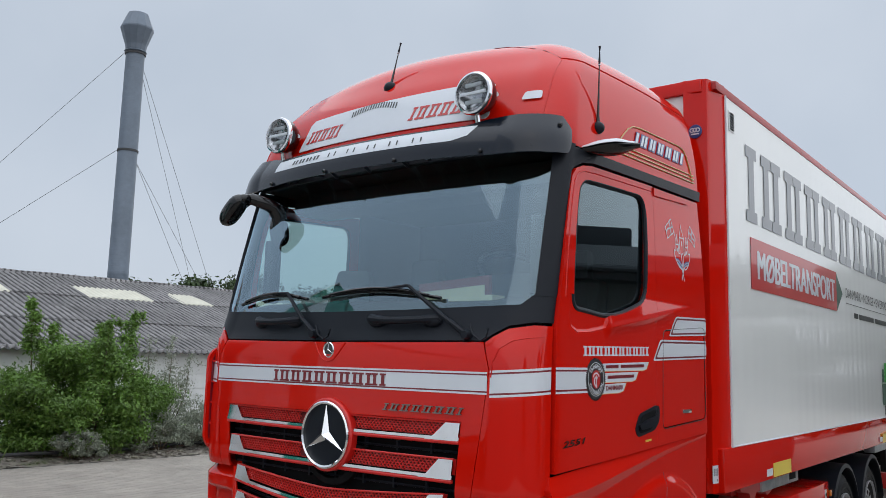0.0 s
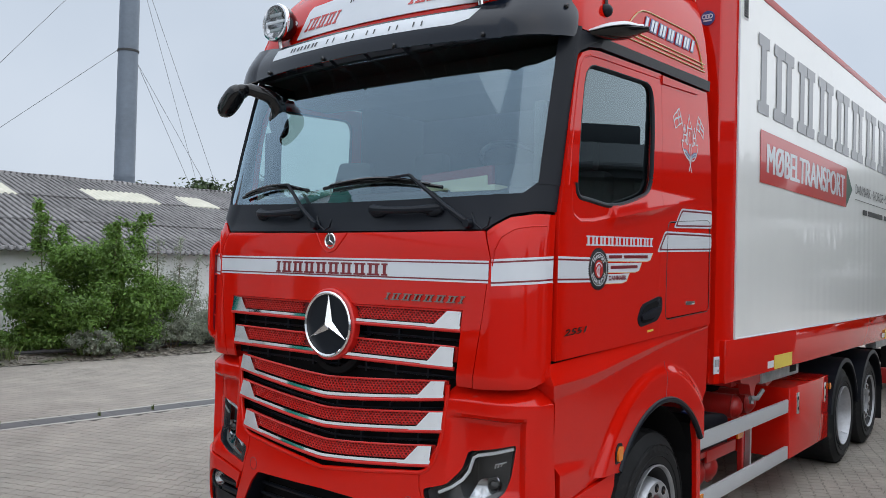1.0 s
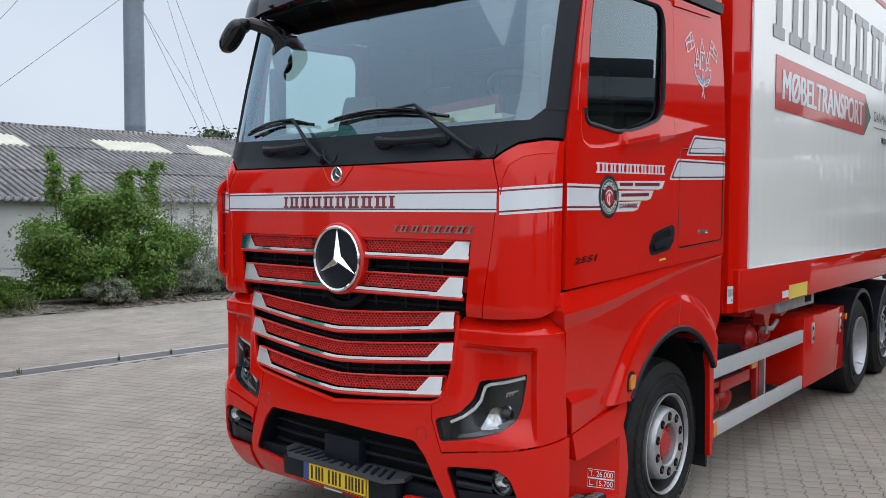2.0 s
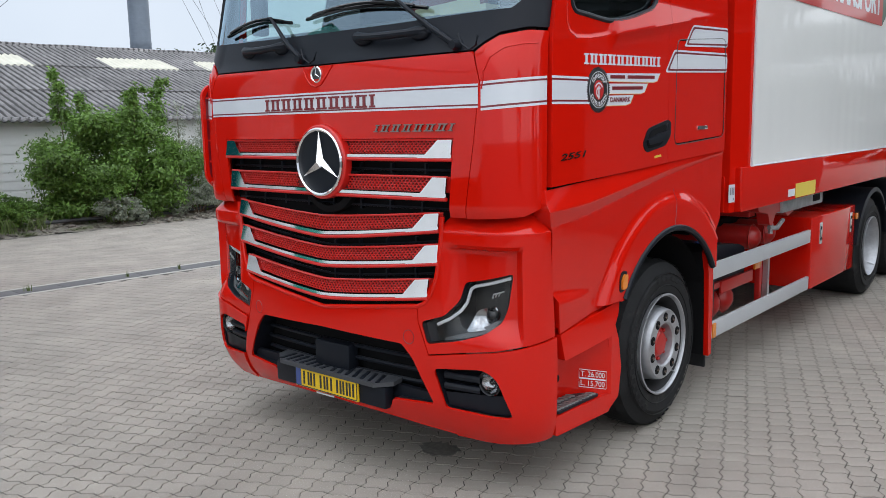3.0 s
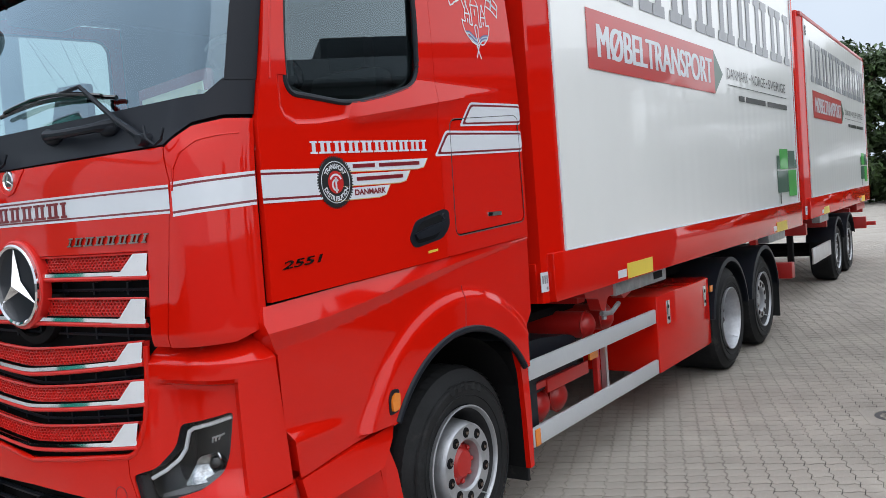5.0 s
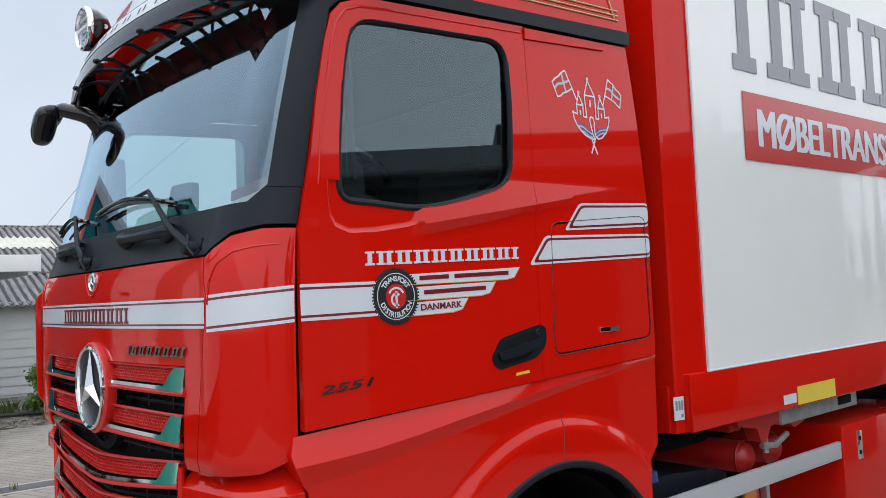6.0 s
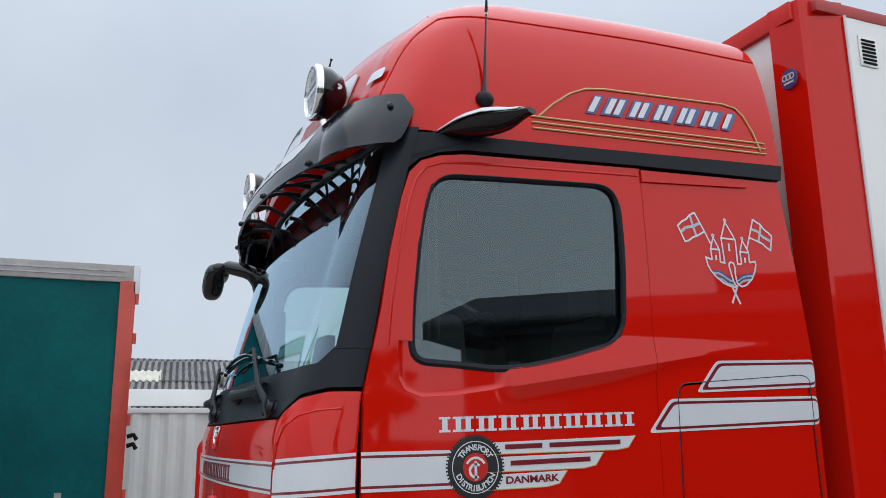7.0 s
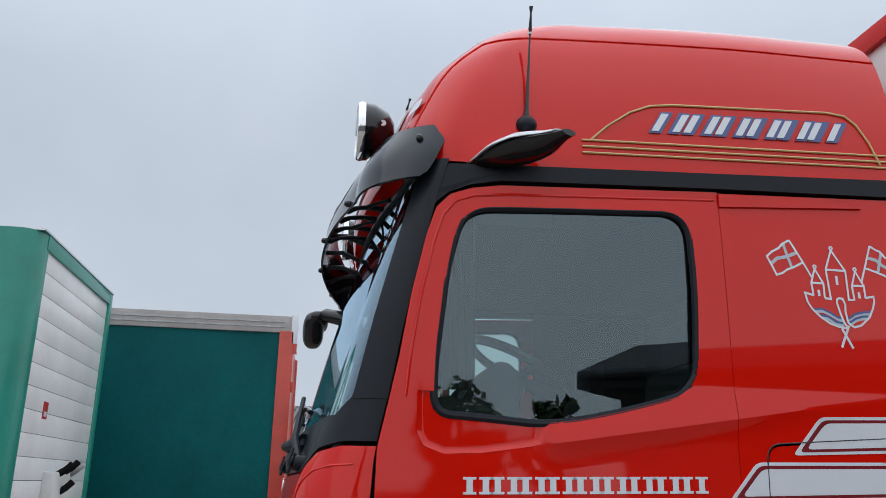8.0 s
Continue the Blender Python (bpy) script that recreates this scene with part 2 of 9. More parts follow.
def inside(px, py, poly):
    hit = np.zeros(px.shape, bool)
    n = len(poly)
    for i in range(n):
        (x1, y1), (x2, y2) = poly[i], poly[(i + 1) % n]
        if y1 == y2:
            continue
        c = (y1 > py) != (y2 > py)
        hit ^= c & (px < (x2 - x1) * (py - y1) / (y2 - y1) + x1)
    return hit


def split(poly, p, q):
    """Cuts a convex 2D shape by the line through p and q."""
    side = [(q[0] - p[0]) * (y - p[1]) - (q[1] - p[1]) * (x - p[0]) for x, y in poly]
    if max(side) < 1e-9 or min(side) > -1e-9:
        return [poly]
    left, right = [], []
    for i, (c, d) in enumerate(zip(poly, side)):
        e, f = poly[(i + 1) % len(poly)], side[(i + 1) % len(poly)]
        if d >= 0:
            left.append(c)
        if d <= 0:
            right.append(c)
        if d * f < 0:
            k = d / (d - f)
            m = (c[0] + (e[0] - c[0]) * k, c[1] + (e[1] - c[1]) * k)
            left.append(m)
            right.append(m)
    return [x for x in (left, right) if len(x) > 2]


def patch(bm, surf, s0, s1, z0, z1, step, outer=None, holes=()):
    """A fine grid on a surface surf(s, z), cut exactly to an outline and holes."""
    nu, nv = max(2, int((s1 - s0) / step)), max(2, int((z1 - z0) / step))
    du, dv = (s1 - s0) / nu, (z1 - z0) / nv
    cuts = {}
    loops = ([outer] if outer else []) + list(holes)
    for poly in loops:
        for i in range(len(poly)):
            p, q = poly[i], poly[(i + 1) % len(poly)]
            if abs(p[0] - q[0]) + abs(p[1] - q[1]) < 1e-7:
                continue
            n = max(1, int(max(abs(p[0] - q[0]) / du, abs(p[1] - q[1]) / dv) * 16))
            for k in range(n + 1):
                x, y = p[0] + (q[0] - p[0]) * k / n, p[1] + (q[1] - p[1]) * k / n
                for ex in (-1e-6, 1e-6):
                    key = (int(math.floor((x + ex - s0) / du)), int(math.floor((y + ex - z0) / dv)))
                    cuts.setdefault(key, [])
                    if (p, q) not in cuts[key]:
                        cuts[key].append((p, q))
    vs = {}

    def vert(x, y):
        key = (round(x, 5), round(y, 5))
        if key not in vs:
            vs[key] = bm.verts.new(surf(x, y))
        return vs[key]
    cells = []
    for i in range(nu):
        for j in range(nv):
            x0, y0 = s0 + i * du, z0 + j * dv
            pieces = [[(x0, y0), (x0 + du, y0), (x0 + du, y0 + dv), (x0, y0 + dv)]]
            for p, q in cuts.get((i, j), ()):
                pieces = [r for c in pieces for r in split(c, p, q)]
            cells += pieces
    # cut points on the grid's lines are shared by the cells on both sides
    on_u, on_v = {}, {}

    def line_of(v, o, d, n):
        k = round((v - o) / d)
        return k if abs(v - o - k * d) < 1e-7 else None
    for c in cells:
        if len(c) != 4 or any(line_of(p[0], s0, du, nu) is None or line_of(p[1], z0, dv, nv) is None for p in c):
            for p in c:
                i, j = line_of(p[0], s0, du, nu), line_of(p[1], z0, dv, nv)
                if i is not None and j is None:
                    on_u.setdefault((i, int(math.floor((p[1] - z0) / dv))), set()).add(p[1])
                if j is not None and i is None:
                    on_v.setdefault((j, int(math.floor((p[0] - s0) / du))), set()).add(p[0])
    full = []
    for c in cells:
        q = []
        for k, a in enumerate(c):
            b = c[(k + 1) % len(c)]
            q.append(a)
            i, i2, j, j2 = line_of(a[0], s0, du, nu), line_of(b[0], s0, du, nu), line_of(a[1], z0, dv, nv), line_of(b[1], z0, dv, nv)
            if i is not None and i == i2:
                m = [y for y in on_u.get((i, int(math.floor(((a[1] + b[1]) / 2 - z0) / dv))), ()) if min(a[1], b[1]) + 1e-7 < y < max(a[1], b[1]) - 1e-7]
                q += [(a[0], y) for y in sorted(m, reverse=b[1] < a[1])]
            elif j is not None and j == j2:
                m = [x for x in on_v.get((j, int(math.floor(((a[0] + b[0]) / 2 - s0) / du))), ()) if min(a[0], b[0]) + 1e-7 < x < max(a[0], b[0]) - 1e-7]
                q += [(x, a[1]) for x in sorted(m, reverse=b[0] < a[0])]
        full.append(q)
    cx = np.array([sum(p[0] for p in c) / len(c) for c in cells])
    cy = np.array([sum(p[1] for p in c) / len(c) for c in cells])
    keep = inside(cx, cy, outer) if outer else np.ones(len(cells), bool)
    for h in holes:
        keep &= ~inside(cx, cy, h)
    for c, ok in zip(full, keep):
        if ok:
            f = []
            for p in c:
                v = vert(*p)
                if v not in f:
                    f.append(v)
            if len(f) > 2:
                try:
                    bm.faces.new(f)
                except ValueError:
                    pass
    return bm


def facing(ob, way):
    """Turns the faces of a single sheet to look the given way."""
    me = ob.data
    total = Vector((0, 0, 0))
    for p in me.polygons:
        total += p.normal * p.area
    if total.dot(Vector(way)) < 0:
        me.flip_normals()
    return ob


def thick(ob, t, offset=0.0, angle=35):
    """Gives a sheet its thickness, with a crisp rim."""
    me = ob.data
    bm = bmesh.new()
    bm.from_mesh(me)
    bm.normal_update()
    faces, edge = list(bm.faces), [e for e in bm.edges if len(e.link_faces) == 1]
    out = {v: v.co + v.normal * t * (1 + offset) / 2 for v in bm.verts}
    back = {v: bm.verts.new(v.co - v.normal * t * (1 - offset) / 2) for v in list(bm.verts)}
    for f in faces:
        bm.faces.new([back[v] for v in f.verts][::-1])
    for e in edge:
        lo = e.link_loops[0]
        a, b = lo.vert, lo.link_loop_next.vert
        bm.faces.new((b, a, back[a], back[b]))
    for v, p in out.items():
        v.co = p
    bm.to_mesh(me)
    bm.free()
    me.shade_smooth()
    me.set_sharp_from_angle(angle=radians(angle))
    return ob


def text_mesh(bm, body, size, place, t0=0.0, t1=0.004, align="LEFT", width=0.0, bold=0.0):
    """Letters of the built-in font; place(a, b, t) gives the point in space."""
    cu = bpy.data.curves.new("letters", "FONT")
    cu.body, cu.size, cu.align_x, cu.offset = body, size, align, bold
    tmp = new("letters", cu)
    dg = bpy.context.evaluated_depsgraph_get()
    me = bpy.data.meshes.new_from_object(tmp.evaluated_get(dg))
    bpy.data.objects.remove(tmp)
    xs = [v.co.x for v in me.vertices]
    k = width / (max(xs) - min(xs)) if width else 1.0
    x0 = min(xs) if width else 0.0
    idx = []
    for v in me.vertices:
        idx.append(bm.verts.new(place((v.co.x - x0) * k, v.co.y, t1)))
    for p in me.polygons:
        try:
            bm.faces.new([idx[i] for i in p.vertices])
        except ValueError:
            pass
    bpy.data.meshes.remove(me)
    return bm


def name_bars(name, n, width, height, place, t0, t1, material, parent, label="", weight=0.28, gap=0.22, slant=0.0, slab=0.0):
    """A brand's name as plain upright bars with slab ends, two for each of its n letters."""
    pitch = width / n
    w = pitch * (1 - gap)
    bar = w * (weight + 0.06)
    lip, foot = bar * slab, height * 0.15
    for i in range(n):
        for a0 in (i * pitch, i * pitch + w - bar):
            a1 = a0 + bar
            q = [(a0, 0), (a1, 0), (a1, height), (a0, height)]
            if slab:
                q = [(a0 - lip, 0), (a1 + lip, 0), (a1 + lip, foot), (a1, foot), (a1, height - foot), (a1 + lip, height - foot),
                     (a1 + lip, height), (a0 - lip, height), (a0 - lip, height - foot), (a0, height - foot), (a0, foot), (a0 - lip, foot)]
            part(name, prism(bmesh.new(), [(a + slant * b, b) for a, b in q], place, t0, t1), material, parent, label, smooth=False)


# ---- the truck's cab ----
# Plan of the cab by height: z, front at the middle, where the corner begins (x, y), where the side begins (x, y)
LOWER = [(0.28, 0.075, 0.94, 0.165, 1.20, 0.36), (0.36, 0.022, 0.97, 0.112, 1.235, 0.345), (0.48, -0.018, 0.99, 0.072, 1.252, 0.332), (0.80, -0.02, 1.00, 0.06, 1.256, 0.328),
         (1.15, 0.00, 1.00, 0.07, 1.252, 0.308), (1.30, 0.00, 1.00, 0.075, 1.256, 0.294), (1.44, 0.00, 1.00, 0.075, 1.256, 0.294)]
BROW = 1.328
UPPER = [(1.38, 0.02, 1.00, 0.075, 1.235, 0.30), (1.45, 0.0, 1.00, 0.055, 1.24, 0.29), (2.05, 0.0, 1.00, 0.06, 1.24, 0.30), (2.14, 0.01, 0.99, 0.075, 1.24, 0.305),
         (2.22, 0.035, 0.98, 0.11, 1.24, 0.31), (2.40, 0.08, 0.97, 0.165, 1.238, 0.345), (2.70, 0.155, 0.96, 0.245, 1.24, 0.40), (3.10, 0.27, 0.95, 0.36, 1.24, 0.49), (3.30, 0.33, 0.95, 0.42, 1.24, 0.55)]
ROOF = [(3.18, 0.32, 0.96, 0.40, 1.245, 0.56), (3.30, 0.25, 0.96, 0.35, 1.242, 0.56), (3.50, 0.30, 0.95, 0.41, 1.215, 0.63), (3.65, 0.36, 0.94, 0.48, 1.18, 0.72), (3.77, 0.445, 0.92, 0.585, 1.140, 0.84),
        (3.87, 0.52, 0.88, 0.68, 1.075, 0.965), (3.95, 0.625, 0.82, 0.80, 1.00, 1.11), (4.01, 0.755, 0.74, 0.945, 0.90, 1.26), (4.05, 0.93, 0.62, 1.11, 0.77, 1.44), (4.07, 1.14, 0.47, 1.29, 0.60, 1.62)]
ROOF_REAR = [(3.18, 1.25), (3.5, 1.225), (3.77, 1.17), (3.87, 1.125), (3.95, 1.05), (4.01, 0.95), (4.05, 0.81), (4.07, 0.64)]


def row_at(rows, z):
    z = min(max(z, rows[0][0]), rows[-1][0])
    for i in range(len(rows) - 1):
        if z <= rows[i + 1][0]:
            break
    a, b = rows[i], rows[i + 1]
    p, q = rows[max(i - 1, 0)], rows[min(i + 2, len(rows) - 1)]
    t = (z - a[0]) / (b[0] - a[0])
    out = []
    for k in range(1, len(a)):
        ma = (b[k] - p[k]) / (b[0] - p[0]) * (b[0] - a[0]) if p is not a else b[k] - a[k]
        mb = (q[k] - a[k]) / (q[0] - a[0]) * (b[0] - a[0]) if q is not b else b[k] - a[k]
        out.append((2 * t ** 3 - 3 * t * t + 1) * a[k] + (t ** 3 - 2 * t * t + t) * ma + (-2 * t ** 3 + 3 * t * t) * b[k] + (t ** 3 - t * t) * mb)
    return out


CORNER = 0.4


def skin(rows, s, z, off=0.0, rear=None):
    """The cab's skin: s runs along the plan from the middle of the front (0) past the corner (1 to 1.4) down the side."""
    yf, xc, yc, xs, ys = row_at(rows, z)
    sign, s = (-1 if s < 0 else 1), abs(s)
    if s <= 1:
        x, y = s * xc, yf + (yc - yf) * s * s
        nx, ny = 0.0, -1.0
    elif s <= 1 + CORNER:
        a = (s - 1) / CORNER * math.pi / 2
        x, y = xc + (xs - xc) * math.sin(a), yc + (ys - yc) * (1 - math.cos(a))
        nx, ny = math.sin(a), -math.cos(a)
    else:
        y = ys + (s - 1 - CORNER)
        x = xs
        if rear:
            xr = row_at(rear, z)[0]
            k = min(1.0, (y - ys) / max(0.1, 1.9 - ys))
            x = xs + (xr - xs) * (1 - (1 - k) ** 2)
        nx, ny = 1.0, 0.0
    return Vector((sign * (x + off * nx), y + off * ny, z))


def s_at(rows, x, z):
    yf, xc, yc, xs, ys = row_at(rows, z)
    return x / xc if x <= xc else 1 + CORNER * math.asin(min(1, (x - xc) / (xs - xc))) * 2 / math.pi


def ease(v, a, b):
    k = min(1.0, max(0.0, (v - a) / (b - a)))
    return k * k * (3 - 2 * k)


def bumper_shape(s, z):
    """The pressed field above and round the headlamp."""
    a = abs(s)
    field = ease(a, 0.80, 0.90) * (1 - ease(a, 1.212, 1.226)) * (1 - ease(z, 1.238, 1.266)) * ease(z, 0.78, 0.92)
    return -0.055 * field


def lower(s, z):
    """The bumper: upright below its brow, sloping back above."""
    p = skin(LOWER, s, min(z, BROW), bumper_shape(s, min(z, BROW)) - 1.05 * max(0.0, z - BROW))
    return Vector((p.x, p.y, z))


def upper(s, z):
    return skin(UPPER, s, z)


def roof_skin(s, z):
    return skin(ROOF, s, z, 0.0, ROOF_REAR)


def flip(poly):
    return [(-a, b) for a, b in poly][::-1]


truck = thing("truck", (0, 1.46, 0), "red three-axle lorry with high sleeper cab on block paving", "truck")

# upper front flap with the two upper grille rows cut out of it
flap = [(-0.945, 1.40), (-0.858, 1.40), (-0.892, 1.772), (0.892, 1.772), (0.858, 1.40), (0.945, 1.40), (1.0, 1.75), (1.037, 2.02), (1.0, 2.158), (0.5, 2.152), (0, 2.15), (-0.5, 2.152), (-1.0, 2.158), (-1.037, 2.02), (-1.0, 1.75)]
thick(part("front_flap", patch(bmesh.new(), upper, -1.06, 1.06, 1.38, 2.18, 0.018, flap), RED, truck, "glossy red front flap"), 0.012)
for sg in (1, -1):
    cp = [(0.949, 1.395), (1.25, 1.41), (1.392, 1.455), (1.392, 2.245), (1.25, 2.245), (1.12, 2.225), (1.05, 2.185), (1.01, 2.155), (1.041, 2.02), (1.004, 1.75)]
    cp = cp if sg > 0 else flip(cp)
    thick(part("corner_panel", patch(bmesh.new(), upper, *((0.93, 1.42) if sg > 0 else (-1.42, -0.93)), 1.38, 2.27, 0.016, cp), RED, truck, "curved red corner panel"), 0.012)
    # raised lip along the corner panel's top
    lip = [skin(UPPER, sg * s, z, 0.008) for s, z in ((1.05, 1.99), (1.06, 2.07), (1.09, 2.13), (1.15, 2.17), (1.23, 2.185), (1.32, 2.19))]
    part("panel_crease", tube(bmesh.new(), lip, 0.004, 6), RED, truck)

# black cowl, windscreen, pillars, header
cowl = [(-1.39, 2.26), (-1.25, 2.26), (-1.12, 2.24), (-1.05, 2.20), (-1.0, 2.165), (0, 2.157), (1.0, 2.165), (1.05, 2.20), (1.12, 2.24), (1.25, 2.26), (1.39, 2.26), (1.39, 2.40), (1.23, 2.40), (1.16, 2.345), (0.5, 2.325), (0, 2.32), (-0.5, 2.325), (-1.16, 2.345), (-1.23, 2.40), (-1.39, 2.40)]
thick(part("cowl", patch(bmesh.new(), upper, -1.42, 1.42, 2.14, 2.42, 0.018, cowl), BLACK, truck, "matt black cowl below the windscreen"), 0.014)
screen = rounded([(-1.25, 2.33), (0, 2.31), (1.25, 2.33), (1.24, 3.19), (0, 3.19), (-1.24, 3.19)], 0.05)
ws = part("windscreen", patch(bmesh.new(), lambda s, z: skin(UPPER, s, z, -0.004), -1.27, 1.27, 2.29, 3.21, 0.03, screen), WINDSCREEN, truck, "tinted windscreen reflecting grey sky")
ws.visible_shadow = False
facing(ws, (0, -1, 0.3))
for sg in (1, -1):
    pl = [(1.235, 2.392), (1.392, 2.392), (1.392, 3.22), (1.215, 3.22), (1.225, 3.0)]
    pl = pl if sg > 0 else flip(pl)
    thick(part("pillar", patch(bmesh.new(), upper, *((1.14, 1.4) if sg > 0 else (-1.4, -1.14)), 2.37, 3.24, 0.02, pl), BLACK, truck, "black windscreen pillar"), 0.02)
thick(part("header", patch(bmesh.new(), lambda s, z: skin(UPPER, s, z, 0.004), -1.22, 1.22, 3.182, 3.28, 0.03), BLACK, truck, "black header above the windscreen"), 0.012)

# roof
bm = bmesh.new()
zs = [3.215, 3.26] + [3.30 + i * 0.035 for i in range(19)] + [3.95, 3.975, 4.0, 4.02, 4.035, 4.05, 4.06, 4.066, 4.07]
zs = sorted(set(zs))
cols = [i / 14 for i in range(14)] + [1 + CORNER * i / 12 for i in range(12)]
grid = []
for z in zs:
    ys = row_at(ROOF, z)[4]
    line = [1 + CORNER + (2.27 - ys) * i / 16 for i in range(17)]
    ring = [roof_skin(s, z) for s in cols + line]
    grid.append([Vector((-p.x, p.y, p.z)) for p in ring[:0:-1]] + ring)
rows_v = [[bm.verts.new(p) for p in r] for r in grid]
for a, b in zip(rows_v, rows_v[1:]):
    for k in range(len(a) - 1):
        bm.faces.new((a[k], a[k + 1], b[k + 1], b[k]))
    bm.faces.new((a[-1], a[0], b[0], b[-1]))
top = rows_v[-1]
mid = [bm.verts.new((0.0, v.co.y if i else 1.2, 4.080)) for i, v in enumerate(top[len(top) // 2:])]
n = len(mid)
for i in range(n - 1):
    r0, r1 = top[len(top) // 2 + i], top[len(top) // 2 + i + 1]
    l0, l1 = top[len(top) // 2 - i], top[len(top) // 2 - i - 1]
    if i == 0:
        bm.faces.new((r0, r1, mid[1]))
        bm.faces.new((r0, mid[1], l1))
    else:
        bm.faces.new((r0, r1, mid[i + 1], mid[i]))
        bm.faces.new((l0, mid[i], mid[i + 1], l1))
bm.faces.new((top[-1], top[0], mid[-1]))
bmesh.ops.delete(bm, geom=[mid[0]], context="VERTS")
part("roof", bm, RED, truck, "high domed red roof", angle=60)
for sg in (1, -1):
    # seam between roof front and roof side, and the one over the top
    run = [skin(ROOF, sg * (1.15 + 0.055 * i / 10 * 1.0), 3.33 + 0.0445 * i, 0.001) for i in range(11)]
    side = []
    for i in range(14):
        k = i / 13
        zz = 3.775 + 0.045 * min(1, k * 1.4)
        ys = row_at(ROOF, zz)[4]
        side.append(skin(ROOF, sg * (1.205 + 0.195 * min(1, k * 3) + max(0, k - 0.33) * 1.5 * (2.26 - ys)), zz, 0.001, ROOF_REAR))
    part("roof_seam", tube(bmesh.new(), run + side, 0.0042, 8), RED, truck)
    over = [skin(ROOF, sg * (1.20 - 0.10 * i), 3.775 + (3.97 - 3.775) * min(1, i / 4) ** 0.8, 0.0005) for i in range(6)]
    part("roof_joint", tube(bmesh.new(), over, 0.003, 6), DECAL_DARK_RED, truck)

# side skin: doors, sleeper panel, strip, sill
WINDOW = rounded([(0.484, 2.52), (0.517, 2.83), (0.572, 3.046), (0.84, 3.062), (1.385, 3.086), (1.393, 2.80), (1.372, 2.447), (1.073, 2.364), (0.861, 2.324), (0.62, 2.343), (0.482, 2.350)], 0.11, 8)
DOOR = [(0.299, 1.536), (0.90, 1.562), (1.4985, 1.5925), (1.4985, 3.17), (0.70, 3.135), (0.60, 3.118), (0.525, 3.09), (0.478, 3.04), (0.446, 2.94), (0.400, 2.73), (0.368, 2.525), (0.332, 2.35), (0.309, 2.24)]
SLEEPER = [(1.5005, 1.593), (2.322, 1.632), (2.325, 1.72), (2.325, 2.39), (2.245, 3.19), (1.5005, 3.165)]


SHOULDER = 2.262   # height of the pressed shoulder at y = 0.824; it rises to the rear


def shoulder(y):
    return SHOULDER + 0.152 * (y - 0.824)


def side_plane(sg):
    def surf(y, z):
        d = z - shoulder(y)
        high = min(0.13, max(0.0, 2.462 - shoulder(y)))
        if d > 0:
            crown = max(0.0, high - d)
        else:
            crown = high * max(0.0, 1 + d / 0.085) ** 2
        bulge = 0.17 * crown * ease(y, 0.80, 0.90)
        lean = -0.02 * max(0, (z - 2.5) / 0.7) ** 2
        return Vector((sg * (1.25 + bulge + lean), y, z))
    return surf


def side_patch(surf, y0, y1, z0, z1, step, outer, holes):
    """A patch of the cab's side whose rows run along the shoulder, so that its ridge stays crisp."""
    def level(poly):
        return [(y, z - 0.152 * (y - 0.824)) for y, z in poly]
    below = math.ceil((SHOULDER - z0 + 0.152 * max(0, y1 - 0.824)) / step)
    above = math.ceil((z1 - SHOULDER + 0.152 * max(0, 0.824 - y0)) / step)
    ny = math.ceil((y1 - y0) / step)
    return patch(bmesh.new(), lambda y, w: surf(y, w + 0.152 * (y - 0.824)), y0, y0 + (ny + 0.01) * step, SHOULDER - below * step, SHOULDER + above * step + 1e-6, step, level(outer), [level(h) for h in holes])


def locker_cut():
    return rounded([(1.585, 1.688), (2.298, 1.722), (2.292, 2.315), (2.25, 2.33), (1.60, 2.285)], 0.05)


POCKET_EDGE = [(0.428, 2.42), (0.428, 2.385), (0.430, 2.29), (0.452, 2.250), (0.515, 2.226), (0.64, 2.232), (0.79, 2.254), (0.832, 2.264), (0.852, 2.31), (0.87, 2.36)]
POCKET = POCKET_EDGE + [(0.80, 2.40), (0.50, 2.42)]


def pocket_floor(surf, sg):
    """The door's skin sinking towards the window, with a soft shoulder along the pocket's edge."""
    def gap(y, z):
        best = 9.0
        for (a0, b0), (a1, b1) in zip(POCKET_EDGE, POCKET_EDGE[1:]):
            d = (a1 - a0) ** 2 + (b1 - b0) ** 2
            k = min(1, max(0, ((y - a0) * (a1 - a0) + (z - b0) * (b1 - b0)) / d))
            best = min(best, math.hypot(y - a0 - k * (a1 - a0), z - b0 - k * (b1 - b0)))
        return best
    return lambda y, z: surf(y, z) + Vector((sg * (0.0145 - 0.010 * ease(gap(y, z), -0.002, 0.016)), 0, 0))


